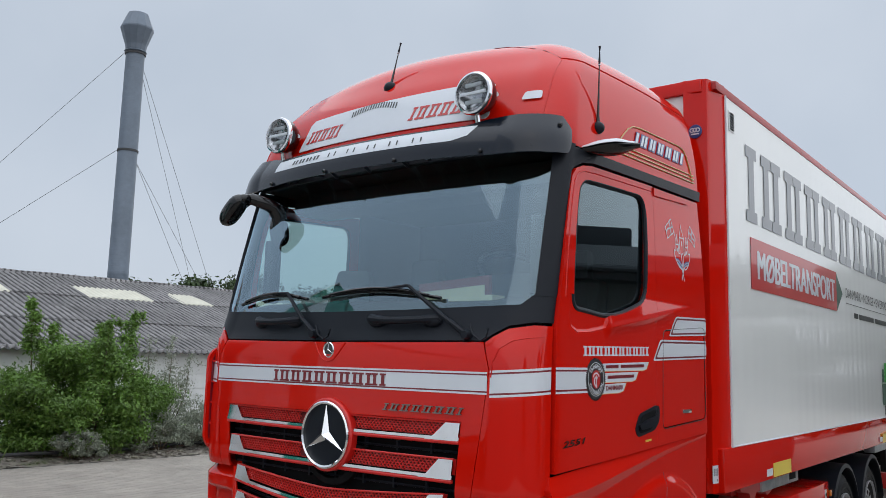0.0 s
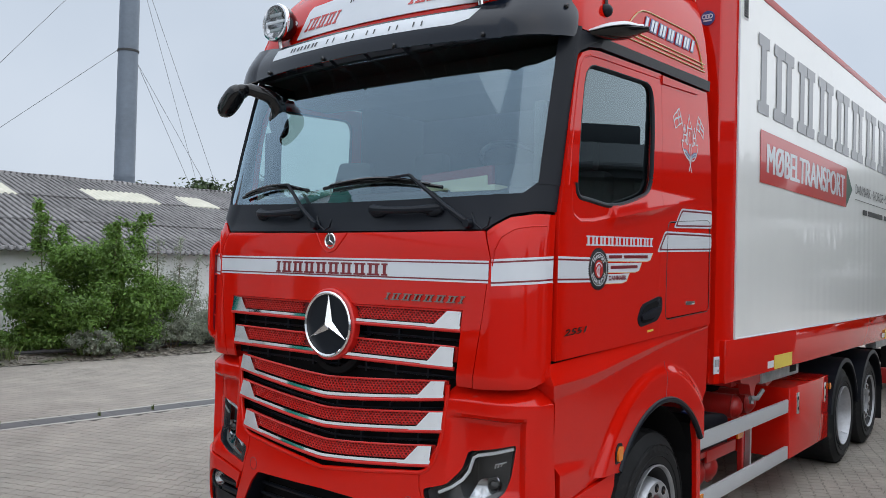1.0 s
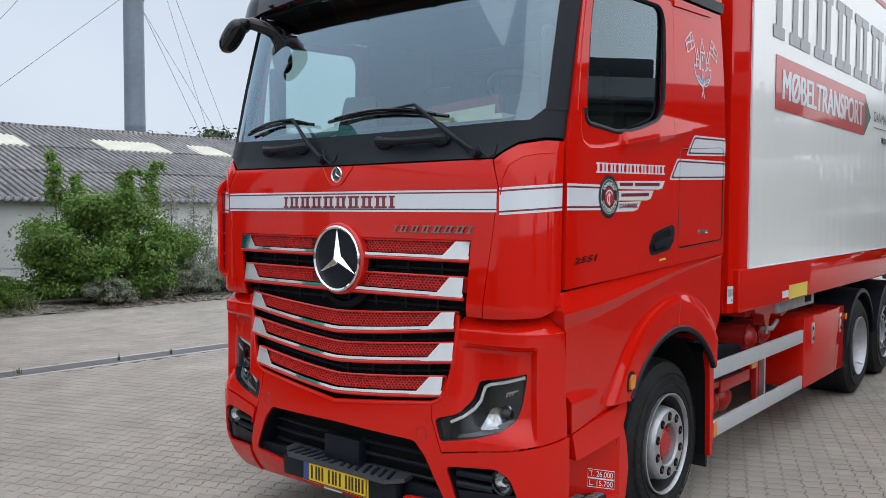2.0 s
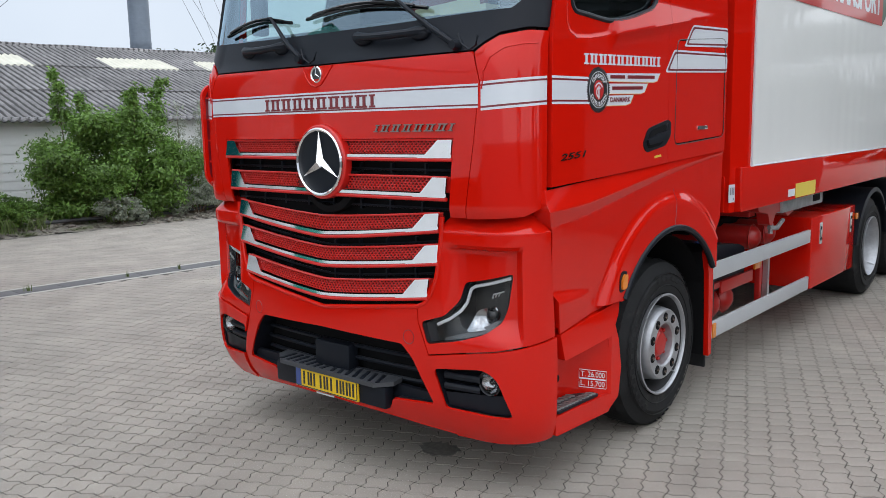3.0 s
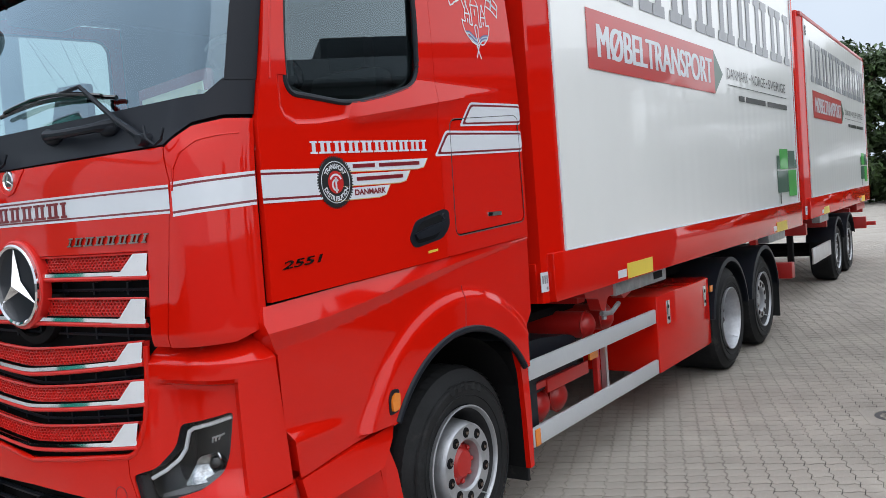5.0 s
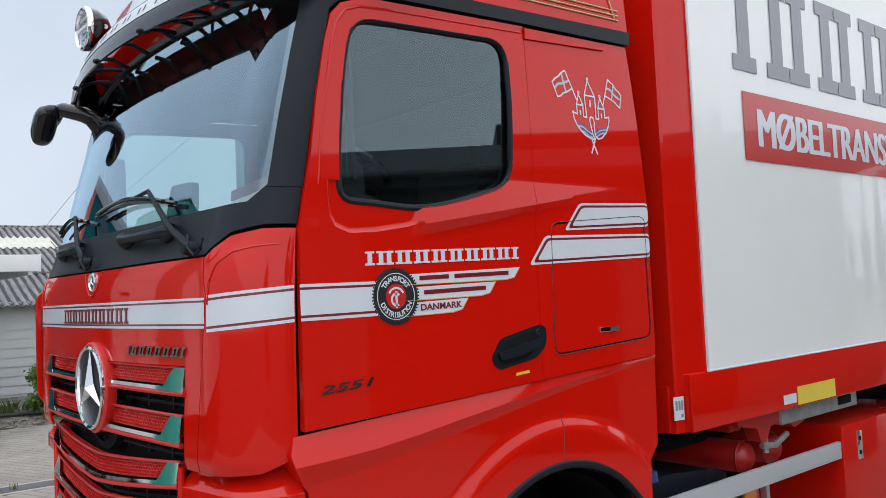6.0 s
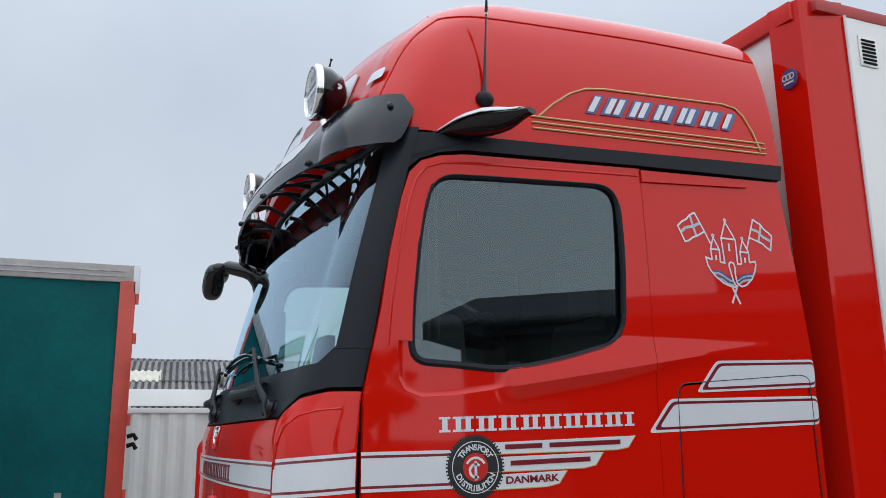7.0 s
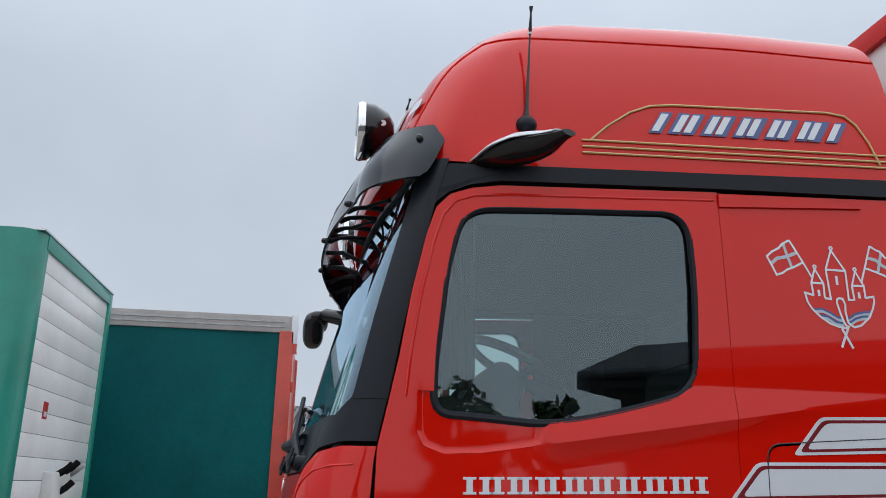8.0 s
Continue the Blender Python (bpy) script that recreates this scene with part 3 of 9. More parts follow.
for sg in (1, -1):
    surf = side_plane(sg)
    door = part("door", side_patch(surf, 0.27, 1.51, 1.51, 3.19, 0.0125, DOOR, [WINDOW, POCKET]), RED, truck, "closed red driver's door" if sg > 0 else "", angle=20)
    thick(door, 0.03, 0.0, 20)
    glass_pane = WINDOW
    pane = part("window_glass", flat(bmesh.new(), glass_pane, lambda a, b: Vector((sg * 1.232, a, b))), SIDE_GLASS, door, "tinted side window", smooth=False)
    pane.visible_shadow = False
    facing(pane, (sg, 0, 0))
    seal = [Vector((surf(a, b).x + sg * 0.002, a, b)) for a, b in WINDOW]
    part("window_seal", tube(bmesh.new(), seal + [seal[0]], 0.014, 8, cap=False), BLACK, door, "black rubber seal")
    sleeper = part("sleeper_panel", side_patch(surf, 1.49, 2.34, 1.57, 3.21, 0.0125, SLEEPER, [locker_cut()]), RED, truck, "red sleeper side panel", angle=20)
    thick(sleeper, 0.03, 0.0, 20)
    lk = rounded([(1.593, 1.697), (2.290, 1.730), (2.284, 2.307), (2.25, 2.322), (1.607, 2.277)], 0.046)
    locker = part("locker_lid", prism(bmesh.new(), lk, lambda a, b, t: Vector((sg * (1.237 + t), a, b)), 0, 0.026), RED, truck, "red locker lid")
    part("locker_catch", box(bmesh.new(), (sg * 1.263 - 0.004, 1.90, 1.772), (sg * 1.263 + 0.008, 2.04, 1.796), 0.004), CHROME, locker, "chrome catch")
    part("inner_side", prism(bmesh.new(), [(0.30, 1.50), (2.31, 1.56), (2.31, 2.36), (1.50, 2.36), (1.46, 2.25), (0.30, 2.25)], lambda a, b, t: Vector((sg * (1.215 + t), a, b)), -0.02, 0), DARK, truck)
    part("inner_rear_side", prism(bmesh.new(), [(1.46, 2.25), (2.28, 2.30), (2.22, 3.22), (1.46, 3.2)], lambda a, b, t: Vector((sg * (1.205 + t), a, b)), -0.02, 0), DARK, truck)
    jamb = [(0.27, 2.20), (0.36, 2.20), (0.40, 2.45), (0.43, 2.70), (0.48, 2.95), (0.54, 3.08), (0.70, 3.13), (0.70, 3.19), (0.50, 3.17), (0.41, 3.02), (0.35, 2.70), (0.31, 2.45)]
    part("door_jamb", prism(bmesh.new(), jamb, lambda a, b, t: Vector((sg * (1.195 + t), a, b)), 0, 0.012), DARK, truck)
    # black strip between side and roof
    strip = [(0.44, 3.02), (0.475, 3.06), (0.52, 3.10), (0.59, 3.13), (0.70, 3.15), (1.5, 3.18), (2.26, 3.20), (2.27, 3.268), (1.5, 3.238), (0.75, 3.210), (0.52, 3.205), (0.46, 3.10)]
    part("roof_strip", prism(bmesh.new(), strip, lambda a, b, t: Vector((sg * (1.225 + t * (0.55 + 0.45 * ease(a, 0.50, 0.70))), a, b)), 0, 0.034), BLACK, truck, "black strip below the roof", smooth=False)
    wedge = [(1.50, 3.162), (1.50, 3.112), (2.06, 3.144)]
    part("pressed_wedge", prism(bmesh.new(), wedge, lambda a, b, t: Vector((sg * (1.225 + t), a, b)), 0, 0.034), RED, truck)
    # recess below the mirror corner of the window
    floor = patch(bmesh.new(), pocket_floor(surf, sg), 0.40, 0.90, 2.20, 2.42, 0.007, POCKET, [WINDOW])
    thick(part("window_pocket", floor, RED, door, "pressed pocket below the window"), 0.004)
    crease = [surf(a, b) + Vector((sg * 0.0135, 0, 0)) for a, b in ((0.392, 2.40), (0.405, 2.55), (0.432, 2.73), (0.472, 2.92), (0.502, 3.015), (0.545, 3.068), (0.61, 3.092), (0.75, 3.104), (1.10, 3.120), (1.485, 3.138))]
    part("door_crease", tube(bmesh.new(), crease, 0.006, 8), RED, door)
    # door handle
    hole = rounded([(1.19, 1.705), (1.25, 1.79), (1.48, 1.835), (1.53, 1.825), (1.53, 1.745), (1.46, 1.69), (1.23, 1.66)], 0.03)
    handle = part("door_handle", prism(bmesh.new(), hole, lambda a, b, t: Vector((sg * (1.258 + t), a, b)), 0, 0.012), BLACK, door, "black pull handle in its bowl")
    part("handle_bowl", prism(bmesh.new(), rounded([(1.23, 1.712), (1.28, 1.78), (1.46, 1.812), (1.46, 1.74), (1.40, 1.695), (1.25, 1.68)], 0.03), lambda a, b, t: Vector((sg * (1.2705 + t), a, b)), 0, 0.002), DARK, handle)
    grip = rounded([(1.222, 1.728), (1.36, 1.760), (1.485, 1.776), (1.485, 1.748), (1.40, 1.725), (1.34, 1.712), (1.24, 1.700)], 0.012)
    part("handle_grip", prism(bmesh.new(), grip, lambda a, b, t: Vector((sg * (1.2725 + t * (0.35 + 0.65 * math.sin(math.pi * min(1, max(0, (a - 1.215) / 0.28))))), a, b)), 0, 0.026), BLACK, handle, "black grip bar")
    part("door_lock", lathe(bmesh.new(), [(0, 0.0), (0.004, 0.013), (0, 0.016)], (sg * 1.272, 1.475, 1.80), "x", 16), BLACK, handle)

# ---- bumper, grille, lamps ----
STEP_GREY = mat("dark_step_plastic", (0.05, 0.053, 0.06), 0.5, vary=0.15, grain=200, bump=0.3, bump_dist=0.002)
LAMP_BLACK = mat("lamp_housing", (0.016, 0.017, 0.019), 0.4, vary=0.1)
HEADLAMP = rounded([(1.19, 1.135), (0.895, 1.078), (0.872, 0.99), (0.815, 0.914), (0.683, 0.873), (0.718, 0.762), (0.914, 0.803), (1.03, 0.84), (1.12, 0.897), (1.157, 0.97)], 0.025, 4)
FOG = rounded([(0.763, 0.648), (1.044, 0.679), (1.102, 0.642), (1.175, 0.442), (0.825, 0.452)], 0.03, 4)
INTAKE = rounded([(-0.56, 0.745), (0, 0.757), (0.56, 0.745), (0.63, 0.675), (0.755, 0.455), (0.485, 0.44), (0.462, 0.385), (-0.462, 0.385), (-0.485, 0.44), (-0.755, 0.455), (-0.63, 0.675)], 0.022, 4)


def joint_z(s):
    return 0.707 + 0.113 * max(0, (s - 0.72) / 0.68) ** 0.95


JOINT = [(s, joint_z(s)) for s in (0.735, 0.79, 0.85, 0.95, 1.02, 1.09, 1.16, 1.23, 1.30, 1.36, 1.40)]
half_centre = [(0.657, 0.952), (0.662, 0.87), (0.722, 0.715), (0.771, 0.60), (0.824, 0.45), (0.853, 0.284), (0.45, 0.325)]
CENTRE = [(0, 0.874)] + half_centre + [(0, 0.345)] + [(-a, b) for a, b in half_centre[::-1]]
BELOW_BROW = [(0.663, 0.953), (0.668, 0.87), (0.728, 0.713)] + [(a, b + 0.003) for a, b in JOINT] + [(1.40, BROW), (0.795, BROW), (0.76, 1.10), (0.69, 0.967)]
ABOVE_BROW = [(0.795, BROW), (1.40, BROW), (1.40, 1.425), (1.25, 1.42), (0.83, 1.41), (0.80, 1.37)]
LOWER_CORNER = [(a, b - 0.003) for a, b in JOINT] + [(1.40, 0.30), (1.0, 0.279), (0.866, 0.284), (0.832, 0.45), (0.779, 0.60), (0.733, 0.707)]
bumper = part("bumper", patch(bmesh.new(), lower, -0.88, 0.88, 0.26, 0.96, 0.02, CENTRE, [INTAKE]), RED, truck, "glossy red bumper with black intakes")
thick(bumper, 0.014)
part("bumper_lip", tube(bmesh.new(), [lower(a, b) + Vector((0, -0.004, 0.006)) for a, b in ((-0.855, 0.284), (-0.65, 0.305), (-0.45, 0.325), (-0.22, 0.336), (0, 0.345), (0.22, 0.336), (0.45, 0.325), (0.65, 0.305), (0.855, 0.284))], 0.011, 8), RED, bumper, "rolled lower lip")


def fuller(s, z):
    return skin(LOWER, s, z, 0.012)


for sg in (1, -1):
    def turned(poly):
        return poly if sg > 0 else flip(poly)
    lo, hi = (0.58, 1.44) if sg > 0 else (-1.44, -0.58)
    bm = patch(bmesh.new(), lower, lo, hi, 0.68, 1.44, 0.014, turned(BELOW_BROW), [turned(HEADLAMP)])
    patch(bm, lower, lo, hi, 0.68, 1.44, 0.014, turned(ABOVE_BROW))
    thick(part("bumper_corner", bm, RED, bumper, "red bumper corner round the headlamp", angle=25), 0.014, 0.0, 25)
    thick(part("bumper_lower_corner", patch(bmesh.new(), fuller, lo, hi, 0.27, 0.83, 0.02, turned(LOWER_CORNER), [turned(FOG)]), RED, bumper, "red lower bumper corner round the fog lamp"), 0.014)
    bm = bmesh.new()
    zs = [0.30 + 0.05 * i for i in range(21)] + [1.333, 1.38, 1.425]
    edge = [lower(sg * 1.398, z) for z in zs]
    rows_e = [[bm.verts.new(p) for p in edge], [bm.verts.new(p + Vector((-sg * 0.13, 0.012, 0))) for p in edge]]
    for k in range(len(edge) - 1):
        bm.faces.new((rows_e[0][k], rows_e[0][k + 1], rows_e[1][k + 1], rows_e[1][k]))
    thick(part("bumper_return", bm, RED, bumper, "folded rear edge"), 0.006)


def deeper(depth):
    return lambda s, z: skin(LOWER, s, z, bumper_shape(s, z) - depth)


# near-black sheets stand in for the shade deep in intake and grille
part("intake_back", patch(bmesh.new(), deeper(0.14), -0.84, 0.84, 0.36, 0.80, 0.04), DARK, bumper, "near-black sheet giving the shade in the intake", smooth=False)
part("grille_back", patch(bmesh.new(), lambda s, z: skin(UPPER if z > 1.40 else LOWER, s, min(z, 1.36) if z <= 1.40 else z, -0.09), -0.93, 0.93, 0.84, 1.80, 0.04), DARK, truck, "near-black sheet giving the shade behind the grille", smooth=False)
bm = bmesh.new()
for ring, d in ((INTAKE, 0.13), (HEADLAMP, 0.05), (flip(HEADLAMP), 0.05), (FOG, 0.09), (flip(FOG), 0.09)):
    n = len(ring)
    a = [bm.verts.new(skin(LOWER, *p, 0.001 + bumper_shape(*p))) for p in ring]
    b = [bm.verts.new(skin(LOWER, *p, bumper_shape(*p) - d)) for p in ring]
    for k in range(n):
        bm.faces.new((a[k], a[(k + 1) % n], b[(k + 1) % n], b[k]))
part("opening_reveal", bm, BLACK, bumper, "black edges of the openings")
# slats and ducts in the intake
for i in range(3):
    part("intake_slat", tube(bmesh.new(), [skin(LOWER, s / 10 * 0.66, 0.52 + 0.065 * i, -0.10) for s in range(-10, 11)], 0.012, 6), BLACK, bumper)
part("camera_duct", box(bmesh.new(), (-0.14, 0.02, 0.50), (0.14, 0.10, 0.66), 0.02), BLACK, bumper, "black sensor housing")
# step tread across the bumper
tread = part("bumper_step", prism(bmesh.new(), [(-0.37, -0.045), (0.39, -0.045), (0.475, 0.02), (0.475, 0.085), (-0.46, 0.085), (-0.46, 0.02)], lambda a, b, t: Vector((a, b, 0.512 + t + 0.12 * (b + 0.045))), -0.022, 0.0), STEP_GREY, truck, "dark grey ribbed plastic bumper step")
for i in range(14):
    x = -0.395 + 0.058 * i
    part("rib", prism(bmesh.new(), [(x, -0.03), (x + 0.022, -0.03), (x + 0.052, 0.06), (x + 0.030, 0.06)] if x < 0 else [(x + 0.030, -0.03), (x + 0.052, -0.03), (x + 0.022, 0.06), (x, 0.06)], lambda a, b, t: Vector((a, b, 0.512 + t + 0.12 * (b + 0.045))), -0.001, 0.004), BLACK, tread)
holder = part("plate_holder", box(bmesh.new(), (-0.445, -0.016, 0.372), (0.445, 0.05, 0.490), 0.012), BLACK, truck, "black number plate carrier")
part("holder_side", prism(bmesh.new(), [(-0.78, 0.495), (0.78, 0.495), (0.72, 0.375), (-0.72, 0.375)], lambda a, b, t: Vector((a, 0.035 + 0.05 * a * a + t, b)), 0, 0.03), BLACK, truck, smooth=False)
plate = part("number_plate", box(bmesh.new(), (-0.257, -0.032, 0.378), (0.257, -0.018, 0.494), 0.006), YELLOW, truck, "yellow number plate")
part("plate_rim", tube(bmesh.new(), [Vector((x, -0.033, z)) for x, z in rounded([(-0.25, 0.385), (0.25, 0.385), (0.25, 0.487), (-0.25, 0.487)], 0.012) + [(-0.25, 0.392)]], 0.003, 6, cap=False), DECAL_BLACK, plate)
part("plate_blue_field", box(bmesh.new(), (-0.247, -0.0345, 0.388), (-0.205, -0.0325, 0.484)), DECAL_BLUE, plate)
for x0, x1 in ((-0.185, -0.135), (-0.125, -0.085), (-0.045, 0.0), (0.01, 0.055), (0.09, 0.13), (0.14, 0.18), (0.19, 0.23)):
    for xa in (x0, x1 - 0.013):
        part("plate_bar", box(bmesh.new(), (xa, -0.035, 0.400), (xa + 0.013, -0.0325, 0.474)), DECAL_BLACK, plate, smooth=False)
part("plate_slogan", box(bmesh.new(), (-0.09, -0.0215, 0.360), (0.05, -0.0165, 0.369)), DECAL_WHITE, holder)
# joints of the bumper
for sg in (1, -1):
    part("tow_cover", tube(bmesh.new(), [skin(LOWER, sg * (0.607 + 0.033 * math.cos(a * math.pi / 8)), 0.785 + 0.036 * math.sin(a * math.pi / 8), 0.0065) for a in range(17)], 0.0025, 5, cap=False), DECAL_DARK_RED, bumper)
    # headlamp
    P = HEADLAMP if sg > 0 else flip(HEADLAMP)
    rng = (0.60, 1.25) if sg > 0 else (-1.25, -0.60)
    lamp = part("headlamp", patch(bmesh.new(), deeper(0.075), *rng, 0.70, 1.15, 0.02, P), LAMP_BLACK, truck, "dark headlamp housing with light guide")
    facing(part("lens", patch(bmesh.new(), deeper(0.004), *rng, 0.70, 1.15, 0.02, P), LENS, lamp, "clear cover"), (0, -1, 0)).visible_shadow = False
    guide = [skin(LOWER, sg * s, z, bumper_shape(s, z) - 0.018) for s, z in ((1.178, 1.110), (1.05, 1.084), (0.94, 1.060), (0.915, 1.045), (0.905, 1.015), (0.893, 0.975), (0.868, 0.935), (0.83, 0.898), (0.765, 0.864))]
    part("light_guide", tube(bmesh.new(), guide, 0.0085, 8), DECAL_WHITE, lamp, "white light guide")
    shelf = [(0.700, 0.868), (0.728, 0.772), (0.778, 0.783), (0.752, 0.875)]
    part("lamp_end_panel", patch(bmesh.new(), deeper(0.016), *rng, 0.70, 1.15, 0.02, shelf if sg > 0 else flip(shelf)), BLACK, lamp)
    sill = [(0.790, 0.782), (0.914, 0.808), (1.03, 0.846), (1.11, 0.902), (1.06, 0.895), (0.90, 0.828), (0.80, 0.80)]
    part("lamp_sill", patch(bmesh.new(), deeper(0.035), *rng, 0.70, 1.15, 0.02, sill if sg > 0 else flip(sill)), GREY_PLASTIC, lamp, "grey lower reflector edge")
    mid = (1.018, 0.915)
    c = skin(LOWER, sg * mid[0], mid[1], bumper_shape(*mid) - 0.062)
    hole = [(sg * (mid[0] + 0.036 * math.cos(q * math.pi / 10)), mid[1] + 0.036 * math.sin(q * math.pi / 10)) for q in range(20)]
    bezel_shape = rounded([(sg * 0.908, 0.836), (sg * 1.03, 0.856), (sg * 1.068, 0.895), (sg * 1.078, 0.945), (sg * 1.05, 0.968), (sg * 0.945, 0.946)], 0.022)
    proj = part("projector", patch(bmesh.new(), lambda s, z: skin(LOWER, s, z, bumper_shape(s, z) - 0.022 - 0.75 * max(0, 0.085 - math.hypot((abs(s) - mid[0]), z - mid[1]))), *((0.89, 1.10) if sg > 0 else (-1.10, -0.89)), 0.81, 0.98, 0.012, bezel_shape, [hole]), LAMP_MIRROR, lamp, "chrome projector bezel")
    thick(proj, 0.006)
    bm = bmesh.new()
    bmesh.ops.create_uvsphere(bm, u_segments=20, v_segments=12, radius=0.036, matrix=Matrix.Translation(c))
    part("projector_lens", bm, GLOSS_BLACK, proj)
    for k in range(3):
        part("reflector_fin", tube(bmesh.new(), [skin(LOWER, sg * (1.045 + 0.022 * k), 1.010 + 0.006 * k, -0.075), skin(LOWER, sg * (1.055 + 0.022 * k), 1.03 + 0.004 * k, -0.070), skin(LOWER, sg * (1.085 + 0.022 * k), 1.035 + 0.006 * k, -0.068)], 0.004, 6), GALV, lamp)
    # fog lamp niche
    P = FOG if sg > 0 else flip(FOG)
    rng = (0.66, 1.26) if sg > 0 else (-1.26, -0.66)
    niche = part("fog_lamp_niche", patch(bmesh.new(), deeper(0.085), *rng, 0.38, 0.68, 0.025, P), BLACK, truck, "black niche with round fog lamp")
    for k in range(2):
        part("niche_bar", tube(bmesh.new(), [skin(LOWER, sg * (0.80 + 0.05 * i), 0.612 - 0.055 * k, -0.03) for i in range(5)], 0.02, 8), BLACK, niche)
    blank = [(0.812, 0.53), (1.135, 0.55), (1.168, 0.448), (0.832, 0.458)]
    part("niche_floor", patch(bmesh.new(), deeper(0.012), *rng, 0.38, 0.55, 0.025, blank if sg > 0 else flip(blank)), BLACK, niche)
    c = skin(LOWER, sg * 1.057, 0.606, -0.030)
    fog = part("fog_lamp", lathe(bmesh.new(), [(0.07, 0.066), (-0.010, 0.066), (-0.016, 0.061), (-0.012, 0.054), (0.02, 0.052)], c, "y", 28), GLOSS_BLACK, niche, "round fog lamp in a black ring")
    part("fog_reflector", lathe(bmesh.new(), [(0.0, 0.053), (0.022, 0.040), (0.036, 0.018), (0.038, 0.0)], c, "y", 24), LAMP_MIRROR, fog, "chrome reflector")
    bm = bmesh.new()
    bmesh.ops.create_uvsphere(bm, u_segments=14, v_segments=10, radius=0.017, matrix=Matrix.Translation(c + Vector((0, 0.018, 0))))
    part("fog_bulb_cap", bm, GLOSS_BLACK, fog)
    facing(part("fog_lens", lathe(bmesh.new(), [(-0.004, 0.054), (-0.010, 0.03), (-0.012, 0.0)], c, "y", 24), LENS, fog), (0, -1, 0)).visible_shadow = False

half_rim = [(0.806, 1.40), (0.800, 1.30), (0.786, 1.18), (0.770, 1.10), (0.742, 1.02), (0.705, 0.968), (0.66, 0.947), (0.33, 0.907)]
rim_line = half_rim + [(0, 0.869)] + [(-a, b) for a, b in half_rim[::-1]]
part("grille_frame", tube(bmesh.new(), [skin(LOWER, a, b, 0.002) for a, b in rim_line], 0.013, 10), RED, truck, "rounded red frame of the grille")
# darker copy of the slat's red: shade inside the mesh holes, as colour
MESH_BACK = mat("mesh_shade_red", (0.13, 0.007, 0.007), 0.7, vary=0.2)
# grille: five rows with hexagonal mesh, chrome lower edge and chrome ends
ROWS_G = [(1.765, 1.668, 1.765, 1.668, 0.885, UPPER), (1.588, 1.480, 1.588, 1.480, 0.85, UPPER), (1.415, 1.325, 1.365, 1.250, 0.79, LOWER), (1.262, 1.165, 1.195, 1.092, 0.785, LOWER), (1.088, 0.990, 1.022, 0.918, 0.725, LOWER)]


def row_z(zo, zi, s, half):
    k = min(1.0, abs(s) / half)
    return zi + (zo - zi) * k ** 1.25


def grille_surf(rows, s, z, off):
    zz = min(max(z, rows[0][0]), 1.34) if rows is LOWER else z
    p = skin(rows, s, zz, off)
    p.z = z
    return p


